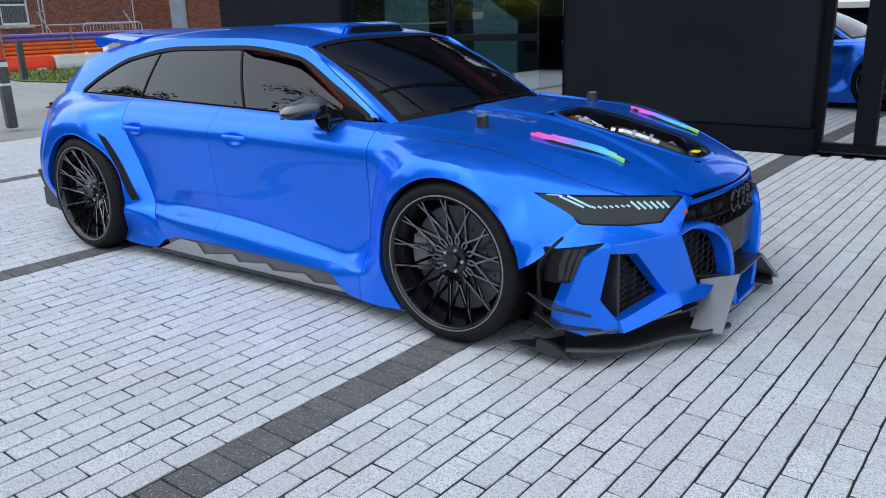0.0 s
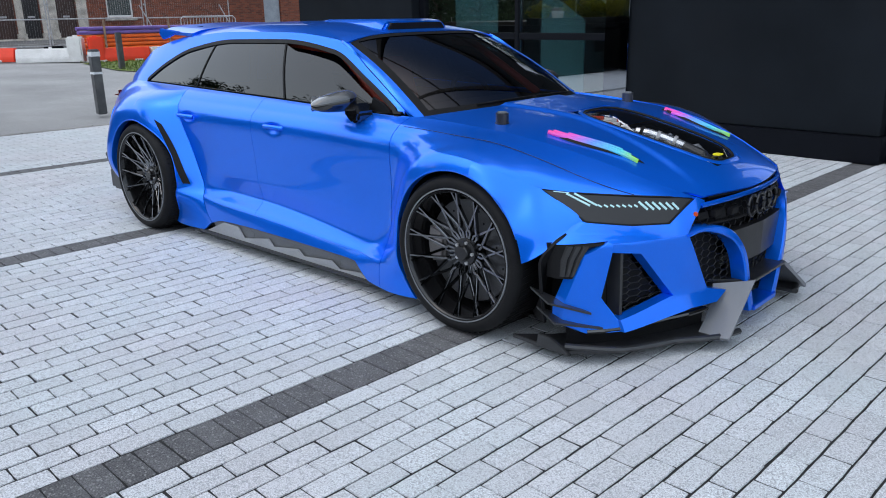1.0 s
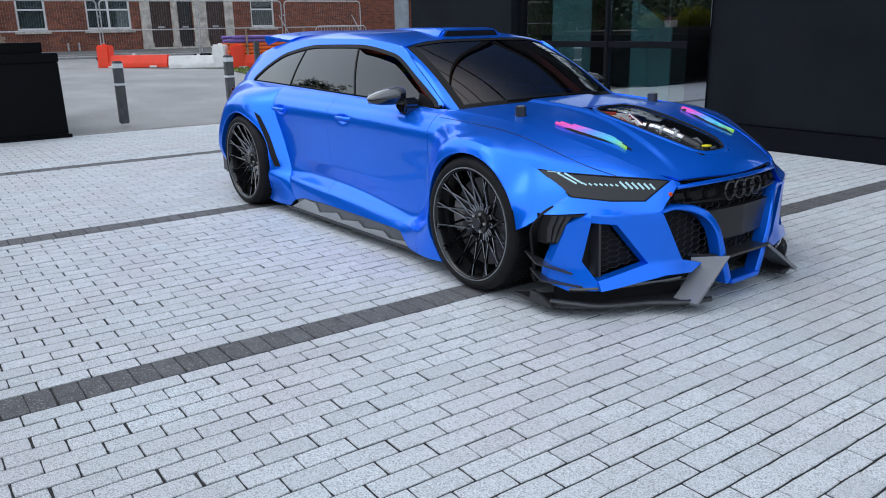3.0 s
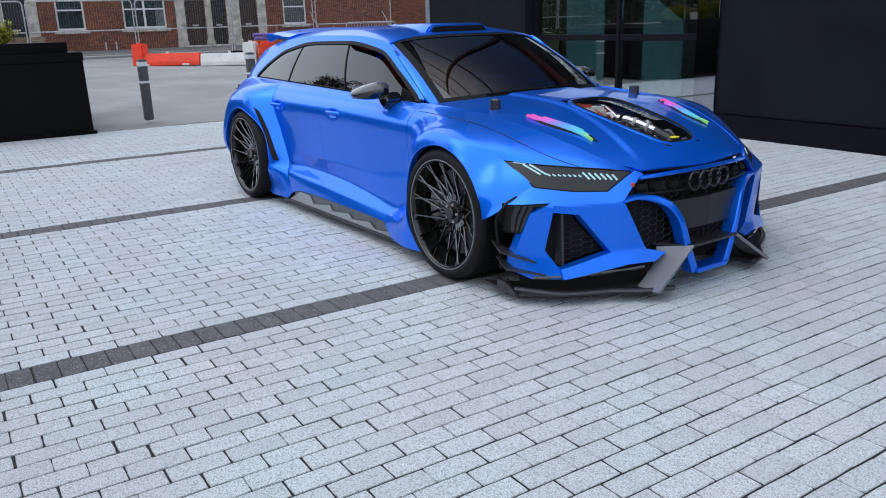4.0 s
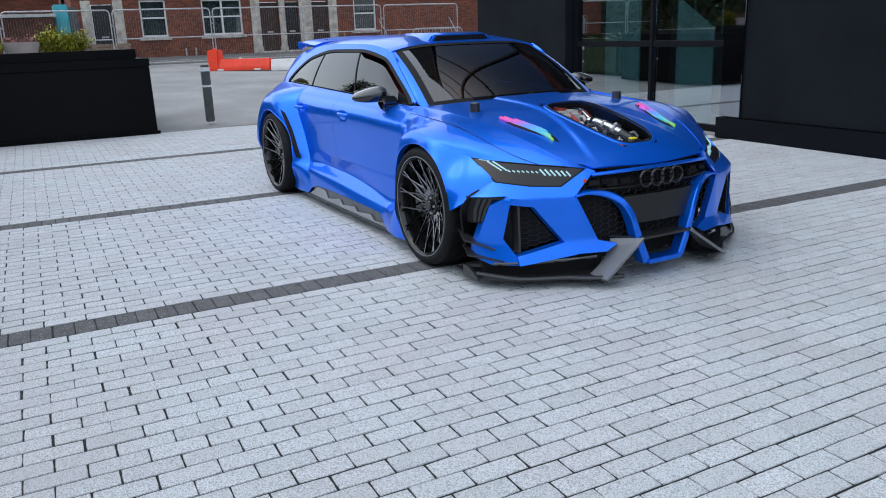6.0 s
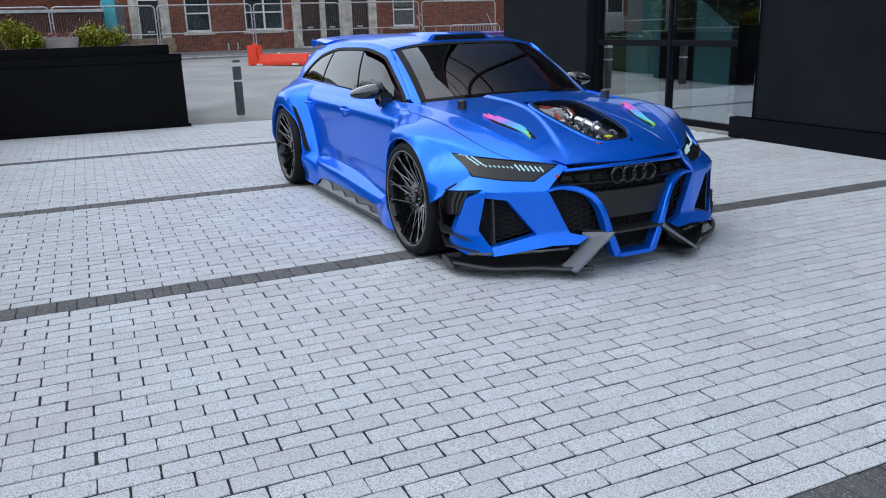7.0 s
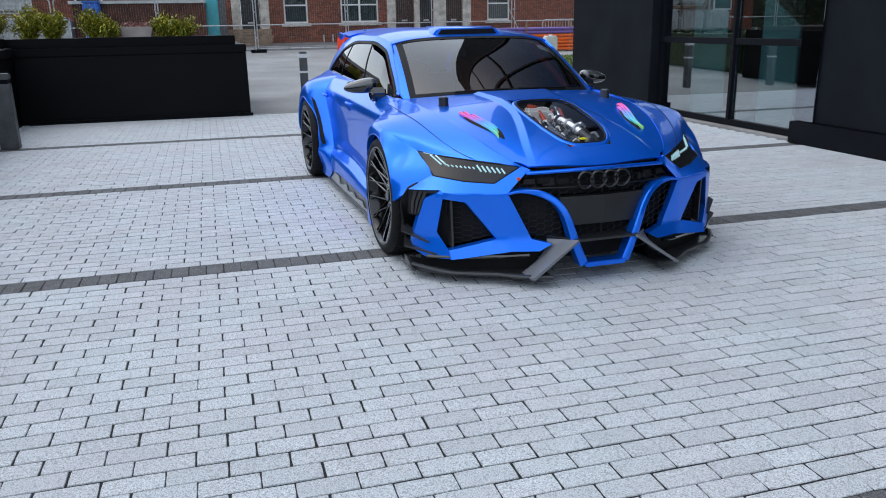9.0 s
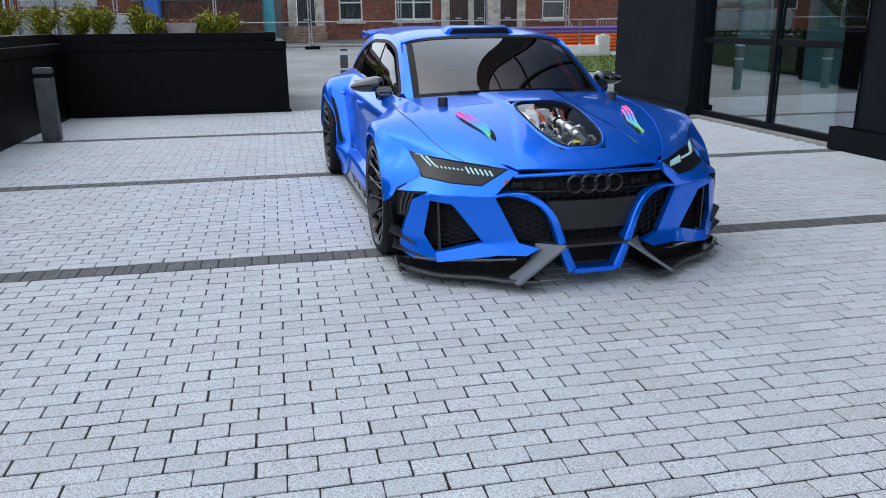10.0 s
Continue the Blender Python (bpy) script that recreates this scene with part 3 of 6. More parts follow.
# ---- brick terrace across the road ----
HX, HB = -33.0, 0.66
openings = [("d", 3.1, 3.9, DOOR_BLACK), ("w", 4.9, 5.93, 1), ("w", 7.36, 9.04, 2), ("d", 9.82, 10.66, DOOR_BROWN), ("d", 10.93, 11.57, DOOR_BLACK), ("d", 12.16, 12.94, DOOR_BROWN), ("w", 14.15, 15.25, 1), ("d", 21.6, 22.55, GREY_DOOR)]
house = thing("terrace_house", "terrace of red brick houses with white windows and stone door surrounds", "house")
ys = [2.4, *[v for o in openings for v in o[1:3]], 30.0]
for a, b in zip(ys[::2], ys[1::2]):
    part("wall", box(HX - 0.3, HX, a, b, HB - 0.3, 5.6), BRICK, house)
for kind, a, b, what in openings:
    z0, z1 = (HB, HB + 2.15) if kind == "d" else (1.5, 2.95)
    part("wall", box(HX - 0.3, HX, a, b, z1, 5.6), BRICK, house)
    if kind == "w":
        part("wall", box(HX - 0.3, HX, a, b, HB - 0.3, z0), BRICK, house)
        win = part("window", box(HX - 0.12, HX - 0.05, a + 0.003, a + 0.07, z0 + 0.003, z1 - 0.003, 0.004), WHITE_PAINT, house)
        part("frame", box(HX - 0.12, HX - 0.05, b - 0.07, b - 0.003, z0 + 0.003, z1 - 0.003, 0.004), WHITE_PAINT, win)
        part("frame", box(HX - 0.12, HX - 0.05, a + 0.072, b - 0.072, z0 + 0.003, z0 + 0.075, 0.004), WHITE_PAINT, win)
        part("frame", box(HX - 0.12, HX - 0.05, a + 0.072, b - 0.072, z1 - 0.07, z1 - 0.003, 0.004), WHITE_PAINT, win)
        part("frame", box(HX - 0.12, HX - 0.05, a + 0.072, b - 0.072, z0 + 0.72, z0 + 0.78, 0.004), WHITE_PAINT, win)
        if what == 2:
            part("mullion", box(HX - 0.118, HX - 0.052, (a + b) / 2 - 0.04, (a + b) / 2 + 0.04, z0 + 0.077, z1 - 0.072, 0.004), WHITE_PAINT, win)
        part("pane", box(HX - 0.09, HX - 0.084, a + 0.07, b - 0.07, z0 + 0.075, z1 - 0.07), WINDOW_GLASS, win)
        fold = bmesh.new()
        n = 24
        line = [(a + 0.05 + (b - a - 0.1) * i / n, HX - 0.2 - 0.03 * (i % 2)) for i in range(n + 1)]
        if a < 14:
            for (ya, xa), (yb, xb) in zip(line, line[1:]):
                fold.faces.new([fold.verts.new(p) for p in ((xa, ya, z0), (xb, yb, z0), (xb, yb, z1), (xa, ya, z1))])
            part("curtain", fold, CURTAIN, win)
        else:
            fold.free()
        part("room", box(HX - 1.6, HX - 0.31, a - 0.2, b + 0.2, z0 - 0.3, z1 + 0.2), ROOM_DARK, win)
        part("sill", box(HX - 0.12, HX + 0.07, a - 0.12, b + 0.12, z0 - 0.13, z0 - 0.002, 0.01), STONE, house)
    else:
        d = part("door", box(HX - 0.16, HX - 0.1, a + 0.02, b - 0.02, z0, z1 - 0.02, 0.004), what, house)
        mid = (a + b) / 2
        if what is not GREY_DOOR:
            for p0, p1 in ((a + 0.12, mid - 0.04), (mid + 0.04, b - 0.12)):
                part("panel", box(HX - 0.1, HX - 0.085, p0, p1, z0 + 0.18, z0 + 0.8, 0.006), what, d)
                part("panel", box(HX - 0.1, HX - 0.085, p0, p1, z0 + 1.0, z0 + 1.85, 0.006), what, d)
            part("letter_plate", box(HX - 0.1, HX - 0.08, mid - 0.13, mid + 0.13, z0 + 0.86, z0 + 0.93, 0.004), STEEL, d)
            part("step", box(HX - 0.12, HX + 0.32, a - 0.05, b + 0.05, HB - 0.05, HB + 0.09, 0.01), STONE, house)
for a, b in ((2.72, 3.1), (3.9, 4.28), (9.42, 9.82), (10.66, 10.93), (11.57, 12.16), (12.94, 13.34)):
    part("door_surround", box(HX - 0.1, HX + 0.06, a + 0.005, b - 0.005, HB, HB + 2.3, 0.012), STONE, house)
    part("surround_base", box(HX - 0.1, HX + 0.1, a - 0.02, b + 0.02, HB, HB + 0.28, 0.012), STONE, house)
part("roof", prism([(-32.7, 5.6), (-38, 8.2), (-43, 5.6)], "y", 2.2, 30.2), SLATE, house)
part("gable", box(-43, HX - 0.31, 2.4, 2.7, HB - 0.3, 5.6), BRICK, house)
for y in (6.55, 6.95):
    part("vent_pipe", rod((HX + 0.05, y, HB), (HX + 0.05, y, HB + 0.35), 0.03), STEEL, house)

# site clutter left of the terrace
steps = thing("timber_stack", "stack of pale sawn timber planks by the door", "timber")
for k in range(5):
    part("plank", box(-31.8, -31.3, 2.2 + 0.02 * (k % 2), 4.2 + 0.03 * (k % 3), 0.66 + 0.13 * k, 0.78 + 0.13 * k, 0.012), TIMBER, steps)
hoard = thing("site_shed", "rust-brown clad site shed with a flat pale roof", "shed", pose(-31.0, -0.6, ground_z(-31)))
part("body", box(-1.2, 1.2, -2.4, 2.2, 0.0, 1.75, 0.02), RUST, hoard)
part("roof", box(-1.3, 1.3, -2.5, 2.3, 1.75, 1.86, 0.01), CRATE_WHITE, hoard)
for k in range(23):
    part("rib", box(1.2, 1.23, -2.35 + 0.2 * k, -2.27 + 0.2 * k, 0.02, 1.74, 0.006), RUST, hoard)
loo = thing("portable_toilet", "teal plastic portable toilet cabin with a grey side", "toilet", pose(-31.2, 1.95, ground_z(-31)))
part("body", box(-0.5, 0.5, -0.28, 0.2, 0.0, 2.2, 0.03), TEAL, loo)
part("door", box(0.5, 0.53, -0.24, 0.16, 0.1, 2.0, 0.01), TEAL, loo)
part("side", box(-0.45, 0.48, 0.2, 0.5, 0.0, 2.1, 0.02), POST_GREY, loo)
bin_ = thing("blue_container", "two stacked bright blue plastic barrels", "container", pose(-29.6, -2.3, ground_z(-29)))
part("body", prism([(-0.27, 0.0), (-0.29, 0.95), (0.29, 0.95), (0.27, 0.0)], "x", -0.4, 0.4, bevel=0.04), BLUE_BIN, bin_)
part("upper_drum", prism([(-0.26, 0.955), (-0.28, 1.9), (0.28, 1.9), (0.26, 0.955)], "x", -0.4, 0.4, bevel=0.05), BLUE_BIN, bin_)
part("lid", box(-0.42, 0.42, -0.3, 0.3, 1.9, 1.96, 0.02), BLUE_BIN, bin_)
for i, (y, z) in enumerate(((-3.6, 0.0), (-4.9, 0.0), (-6.2, 0.0), (-7.5, 0.0), (-4.9, 1.08), (-6.2, 1.08))):
    ibc = thing("caged_tank", "white plastic tank in a galvanised wire cage", "tank", pose(-29.6, y, ground_z(-29) + 0.35 + z), group="caged tanks")
    part("tank", box(-0.52, 0.52, -0.56, 0.56, 0.14, 1.0, 0.08), CRATE_WHITE, ibc)
    for k in range(7):
        yy = -0.58 + 1.16 * k / 6
        part("cage_bar", tube([(0.56, yy, 0.12), (0.56, yy, 1.04)], 0.012, n=5), STEEL, ibc)
        zz = 0.12 + 0.92 * k / 6
        part("cage_bar", tube([(0.57, -0.58, zz), (0.57, 0.58, zz)], 0.012, n=5), STEEL, ibc)
    part("pallet", box(-0.55, 0.55, -0.58, 0.58, -0.34 if z == 0 else 0.0, 0.12, 0.01), TIMBER, ibc)
pot = thing("flower_trough", "pale stone flower trough with pink flowers", "trough", pose(-11.62, 0.5, 1.2))
part("trough", prism([(-0.2, 0.0), (-0.27, 0.22), (0.27, 0.22), (0.2, 0.0)], "x", -0.15, 0.15, bevel=0.01), TERRACOTTA, pot)
fl = bmesh.new()
rf = random.Random(8)
for i in range(240):
    c = Vector((rf.uniform(-0.13, 0.13), rf.uniform(-0.22, 0.22), 0.22 + abs(rf.gauss(0, 0.04))))
    u = Vector((rf.gauss(0, 1), rf.gauss(0, 1), rf.gauss(0, 1))).normalized() * 0.022
    v = u.orthogonal().normalized() * 0.015
    fl.faces.new([fl.verts.new(c + p) for p in (-u, v, u, -v)])
part("flowers", fl, surface("faded_pink_petal", (0.32, 0.16, 0.14), 0.7, per_piece=0.3, bump=0), pot)

# brick side wall and low yard buildings behind the clutter
yard = thing("yard_building", "long low brick yard building with a slate roof", "building", pose(-38.0, -9.0, ground_z(-38)))
part("wall", box(-3.0, 0.0, -7.0, 11.2, -0.2, 2.9), BRICK, yard)
part("roof", prism([(0.25, 2.9), (-1.5, 3.5), (-3.25, 2.9)], "y", -7.2, 11.35), SLATE, yard)
for y in (-5.5, -2.0, 1.5, 5.0):
    win = part("window", box(0.001, 0.05, y, y + 1.2, 1.2, 2.4, 0.01), WHITE_PAINT, yard)
    part("pane", box(0.051, 0.06, y + 0.09, y + 1.11, 1.29, 2.31), DOOR_BLACK, win)

# out-of-view trees and added hedges beyond the planter, mirrored in glazing and car
def tree(x, y, h, seed):
    """A tapered trunk with limbs, each ending in clumps of small leaves."""
    rnd = random.Random(seed)
    ob = thing("tree", "broad dark green leafy tree out of direct view beyond the planter", "tree", pose(x, y, 0), group="trees beyond the planter")
    f = max(1.0, h / 6.5)
    wood, leaves = bmesh.new(), bmesh.new()
    rod((0, 0, 0), (0.1, 0.05, h * 0.4), 0.17, wood, 10, 0.12)
    rod((0.1, 0.05, h * 0.4), (0.0, 0.1, h * 0.85), 0.12, wood, 8, 0.03)
    for k in range(26):
        z0, a = h * rnd.uniform(0.22, 0.7), rnd.uniform(0, 6.28)
        reach = h * rnd.uniform(0.16, 0.33)
        end = Vector((reach * math.cos(a), reach * math.sin(a), min(h * 0.97, z0 + h * rnd.uniform(0.05, 0.3))))
        rod((0.05, 0.05, z0), end, 0.045, wood, 6, 0.015)
        for j in range(5):
            c = end * rnd.uniform(0.75, 1.05) + f * Vector((rnd.gauss(0, 0.35), rnd.gauss(0, 0.35), rnd.gauss(0, 0.3)))
            for i in range(26):
                q = c + f * Vector((rnd.gauss(0, 0.3), rnd.gauss(0, 0.3), rnd.gauss(0, 0.24)))
                u = Vector((rnd.gauss(0, 1), rnd.gauss(0, 1), rnd.gauss(0, 0.7))).normalized() * f * rnd.uniform(0.09, 0.16)
                v = u.orthogonal().normalized() * f * rnd.uniform(0.05, 0.09)
                leaves.faces.new([leaves.verts.new(q + p) for p in (-u, v, u, -v)])
    part("trunk", wood, TWIG, ob)
    part("crown", leaves, LEAF_DARK, ob)
    return ob


grown = [tree(-25.0, -11.5, 5.0, 71), tree(-46.0, -19.0, 10.5, 72), tree(-21.0, -20.0, 5.0, 73)]
# tall unseen trees added to block bright sky mirrored in bonnet and windscreen
tall = tree(-22.0, -28.0, 17.5, 74)
copy_thing(tall, pose(-29.5, -29.0, 0, 0, 0, 110))
for k, (x, y) in enumerate(((-29.0, -13.0), (-54.0, -22.0), (-20.5, -10.5), (-36.0, -17.5))):
    copy_thing(grown[k % 3], pose(x, y, 0, 0, 0, 75 * k + 40))
rh = random.Random(9)
# unseen low hedge added to darken the road's reflection in the entrance glazing
bm = box(-22.0, -15.0, -6.0, 1.6, 0.0, 1.0, 0.1)
for i in range(4000):
    q = Vector((rh.uniform(-22.0, -15.0), rh.uniform(-6.0, 1.65), 1.0 + rh.gauss(0, 0.02))) if i % 2 else Vector((-14.98, rh.uniform(-6.0, 1.6), rh.uniform(0.0, 1.0)))
    u = Vector((rh.gauss(0, 1), rh.gauss(0, 1), rh.gauss(0, 0.5))).normalized() * rh.uniform(0.04, 0.08)
    v = u.orthogonal().normalized() * rh.uniform(0.03, 0.05)
    bm.faces.new([bm.verts.new(q + p) for p in (-u, v, u, -v)])
tagged(part("low_hedge", bm, LEAF_DARK), "low clipped dark green hedge, unseen, added behind the planter to darken reflections", "hedge", kind="stuff")
# unseen tall hedge added to block bright horizon sky in the glazing's reflections
bm = box(-52.0, -17.0, -26.6, -25.6, 0.0, 4.2, 0.1)
for i in range(9000):
    q = Vector((rh.uniform(-52.0, -17.0), -25.55 + rh.gauss(0, 0.1), 4.6 * rh.random()))
    u = Vector((rh.gauss(0, 1), rh.gauss(0, 0.6), rh.gauss(0, 1))).normalized() * rh.uniform(0.1, 0.2)
    v = u.orthogonal().normalized() * rh.uniform(0.06, 0.1)
    bm.faces.new([bm.verts.new(q + p) for p in (-u, v, u, -v)])
tagged(part("hedge", bm, LEAF_DARK), "long tall dense dark green hedge, unseen, added beyond the planter to darken reflections", "hedge", kind="stuff")

import collections
import functools

# ---- the car: X forward from the front axle, Y to its left, Z up ----
CAR = pose(-2.106, 3.544, 0, 0, 0, 2.0)
PAINT = surface("blue_car_paint", (0.002, 0.174, 0.95), 0.29, metal=0.64, var=0.02, size=0.5, grain=0.01, grain_size=0.002, bump=0.0, coat=0.58, rough_var=0.02)
PAINT.node_tree.nodes["Principled BSDF"].inputs["Coat Roughness"].default_value = 0.03
PAINT.node_tree.nodes["Principled BSDF"].inputs["Specular Tint"].default_value = (0.5, 0.68, 1.0, 1.0)
CARBON = surface("satin_carbon", (0.02, 0.021, 0.023), 0.38, var=0.12, size=0.05, grain=0.06, grain_size=0.004, bump=0.05, coat=0.3)
GREY_BLADE = surface("grey_satin_plate", (0.18, 0.19, 0.205), 0.45, metal=0.0, var=0.06, size=0.3, grain=0.01, bump=0.01, coat=0.3)
SKIRT_GREY = surface("pale_grey_skirt", (0.30, 0.31, 0.32), 0.5, var=0.1, size=0.2, bump=0.02, coat=0.3)
SKIRT_DARK = surface("mid_grey_skirt", (0.10, 0.105, 0.11), 0.45, var=0.1, size=0.2, bump=0.02, coat=0.3)
MIRROR_CAP = surface("polished_grey_cap", (0.07, 0.073, 0.077), 0.25, var=0.08, bump=0, coat=1.0)
GRILLE_BAR = surface("grille_plastic", (0.012, 0.012, 0.013), 0.4, var=0.1, bump=0)
GRILLE_BAR.node_tree.nodes["Principled BSDF"].inputs["Specular IOR Level"].default_value = 0.25
BADGE_GREY = surface("dark_satin_badge", (0.014, 0.0145, 0.016), 0.32, var=0.05, bump=0, coat=0.15)
PLATE_BLACK = surface("blank_plate_plastic", (0.009, 0.009, 0.010), 0.42, var=0.12, size=0.1, bump=0.04)
PIANO = surface("piano_black", (0.006, 0.006, 0.007), 0.08, var=0.05, bump=0, coat=1.0, rough_var=0.03)
MATT_BLACK = surface("matt_black_plastic", (0.006, 0.006, 0.007), 0.6, var=0.15, bump=0.05)
MATT_BLACK.node_tree.nodes["Principled BSDF"].inputs["Specular IOR Level"].default_value = 0.22
RUBBER = surface("tyre_rubber", (0.007, 0.007, 0.008), 0.7, var=0.15, size=0.1, bump=0.1)
RUBBER.node_tree.nodes["Principled BSDF"].inputs["Specular IOR Level"].default_value = 0.25
RIM_BLACK = surface("gloss_black_alloy", (0.19, 0.195, 0.205), 0.08, metal=1.0, var=0.1, bump=0, rough_var=0.04)
BARREL = surface("black_rim_barrel", (0.010, 0.010, 0.011), 0.12, var=0.1, bump=0, rough_var=0.04)
DISC = surface("brake_disc", (0.11, 0.11, 0.115), 0.35, metal=0.6, var=0.1, bump=0.05)
CALIPER = surface("silver_caliper", (0.35, 0.33, 0.33), 0.35, metal=0.4, var=0.1)
CHROME = surface("engine_alloy", (0.85, 0.86, 0.88), 0.16, metal=0.9, var=0.15, size=0.03, bump=0.05)
RED_TRIM = surface("red_leather", (0.52, 0.05, 0.018), 0.5, var=0.15, size=0.1, bump=0.15)
SHUT_SHADE = surface("dark_blue_gap_shade", (0.004, 0.012, 0.05), 0.6, var=0.05, bump=0)
CAGE_RED = surface("dark_red_enamel", (0.26, 0.03, 0.014), 0.55, var=0.1, bump=0)
AMBER = surface("orange_reflector", (0.75, 0.09, 0.01), 0.3, var=0.05, bump=0)
TAIL_RED = surface("tail_lamp_red", (0.12, 0.005, 0.006), 0.1, var=0.05, bump=0, coat=1.0)
YELLOW = surface("yellow_enamel", (0.85, 0.75, 0.02), 0.4, var=0.05, bump=0)
TINT_SIDE = glassy("tinted_side_glass", (0.03, 0.031, 0.033), 0.07)
TINT_FRONT = glassy("windscreen_glass", (0.27, 0.285, 0.33), 0.12)
COVER_GLASS = glassy("clear_bonnet_cover", (0.95, 0.96, 0.97), 0.03)
LAMP_GLASS = surface("smoked_lamp_lens", (0.016, 0.017, 0.019), 0.12, var=0.1, bump=0)
LAMP_GLASS.node_tree.nodes["Principled BSDF"].inputs["Specular IOR Level"].default_value = 0.35


def glowing(name, colour, power):
    ma = surface(name, colour, 0.3, var=0.02, bump=0)
    p = ma.node_tree.nodes["Principled BSDF"]
    p.inputs["Emission Color"].default_value, p.inputs["Emission Strength"].default_value = (*colour, 1), power
    return ma


DRL = glowing("daylight_lamp_strip", (0.42, 0.66, 0.70), 0.16)
# rainbow light strip: the hue runs along the strip
RAINBOW = glowing("rainbow_light_strip", (0.5, 0.5, 0.5), 0.1)
rn, rl = RAINBOW.node_tree.nodes, RAINBOW.node_tree.links
rc, rs, rm, rr_ = rn.new("ShaderNodeTexCoord"), rn.new("ShaderNodeSeparateXYZ"), rn.new("ShaderNodeMapRange"), rn.new("ShaderNodeValToRGB")
rl.new(rc.outputs["Object"], rs.inputs[0])
rl.new(rs.outputs[0], rm.inputs[0])
rm.inputs[1].default_value, rm.inputs[2].default_value = 0.14, 0.56
rl.new(rm.outputs[0], rr_.inputs[0])
for at_, col in ((0.0, (0.8, 0.05, 0.25)), (0.28, (0.6, 0.1, 0.5)), (0.5, (0.12, 0.25, 0.75)), (0.78, (0.07, 0.5, 0.6)), (1.0, (0.3, 0.65, 0.05))):
    e = rr_.color_ramp.elements[0] if at_ == 0 else rr_.color_ramp.elements[-1] if at_ == 1 else rr_.color_ramp.elements.new(at_)
    e.position, e.color = at_, (*col, 1)
for socket in ("Base Color", "Emission Color"):
    rl.new(rr_.outputs[0], rn["Principled BSDF"].inputs[socket])

car = thing("car", "bright blue widebody estate car with gloss black wheels", "car", CAR)
FZ, RX, RZ, WR = 0.365, -2.865, 0.36, 0.36   # axles and tyre radius


def ease(t):
    t = min(1.0, max(0.0, t))
    return t * t * (3 - 2 * t)


def nose(y, z):
    """How far forward the front skin lies at half-width y and height z."""
    y = abs(y)
    plan = smooth_line([0, 0.2, 0.4, 0.53, 0.6, 0.83, 0.93, 1.0, 1.03, 1.2], [0.95, 0.935, 0.885, 0.845, 0.81, 0.69, 0.6, 0.5, 0.42, 0.1], y)
    return plan - max(0.0, z - 0.5) * (0.35 + 2.6 * max(0.0, y - 0.45))


STATIONS = (-3.70, -3.4, -2.94, -2.5, -1.7, -0.65, -0.5, 0.0, 0.3, 0.52, 0.7, 0.82)
RING_Y = (
    (0.62, 0.69, 0.72, 0.745, 0.765, 0.755, 0.735, 0.69, 0.645, 0.585, 0.515, 0.44),
    (0.68, 0.79, 0.82, 0.83, 0.83, 0.828, 0.832, 0.836, 0.795, 0.72, 0.6, 0.5),
    (0.75, 0.86, 0.89, 0.892, 0.893, 0.893, 0.893, 0.895, 0.88, 0.83, 0.73, 0.65),
    (0.82, 0.895, 0.905, 0.881, 0.878, 0.884, 0.887, 0.90, 0.905, 0.895, 0.86, 0.82),
    (0.85, 0.895, 0.905, 0.884, 0.875, 0.887, 0.892, 0.905, 0.91, 0.90, 0.87, 0.83),
    (0.85, 0.89, 0.905, 0.92, 0.918, 0.918, 0.915, 0.91, 0.91, 0.90, 0.87, 0.83),
    (0.83, 0.87, 0.90, 0.93, 0.935, 0.935, 0.925, 0.90, 0.90, 0.89, 0.86, 0.82),
)
RING_Z = (
    (0.93, 0.96, 0.957, 0.952, 0.937, 0.907, 0.905, 0.872, 0.82, 0.757, 0.69, 0.642),
    (0.89, 0.90, 0.90, 0.895, 0.885, 0.865, 0.861, 0.844, 0.781, 0.705, 0.65, 0.62),
    (0.80, 0.80, 0.80, 0.80, 0.80, 0.785, 0.78, 0.765, 0.70, 0.61, 0.56, 0.5),
    (0.60, 0.58, 0.57, 0.56, 0.55, 0.55, 0.56, 0.58, 0.56, 0.52, 0.48, 0.45),
    (0.42, 0.40, 0.40, 0.36, 0.345, 0.285, 0.30, 0.40, 0.40, 0.38, 0.37, 0.36),
    (0.30, 0.30, 0.30, 0.27, 0.25, 0.205, 0.20, 0.25, 0.27, 0.28, 0.27, 0.26),
    (0.20, 0.16, 0.14, 0.125, 0.125, 0.125, 0.12, 0.12, 0.14, 0.16, 0.16, 0.16),
)


FOOT_X = (-3.70, -3.4, -2.94, -2.5, -2.27, -2.19, -2.02, -1.7, -0.80, -0.66, -0.5, -0.3, 0.0, 0.82)
FOOT_Z = (0.20, 0.16, 0.14, 0.072, 0.078, 0.13, 0.168, 0.175, 0.165, 0.085, 0.082, 0.09, 0.12, 0.16)


def flare_edge(z):
    """The slanting front edge of the rear wheel flare."""
    return -2.525 + (0.80 - z) * 0.47


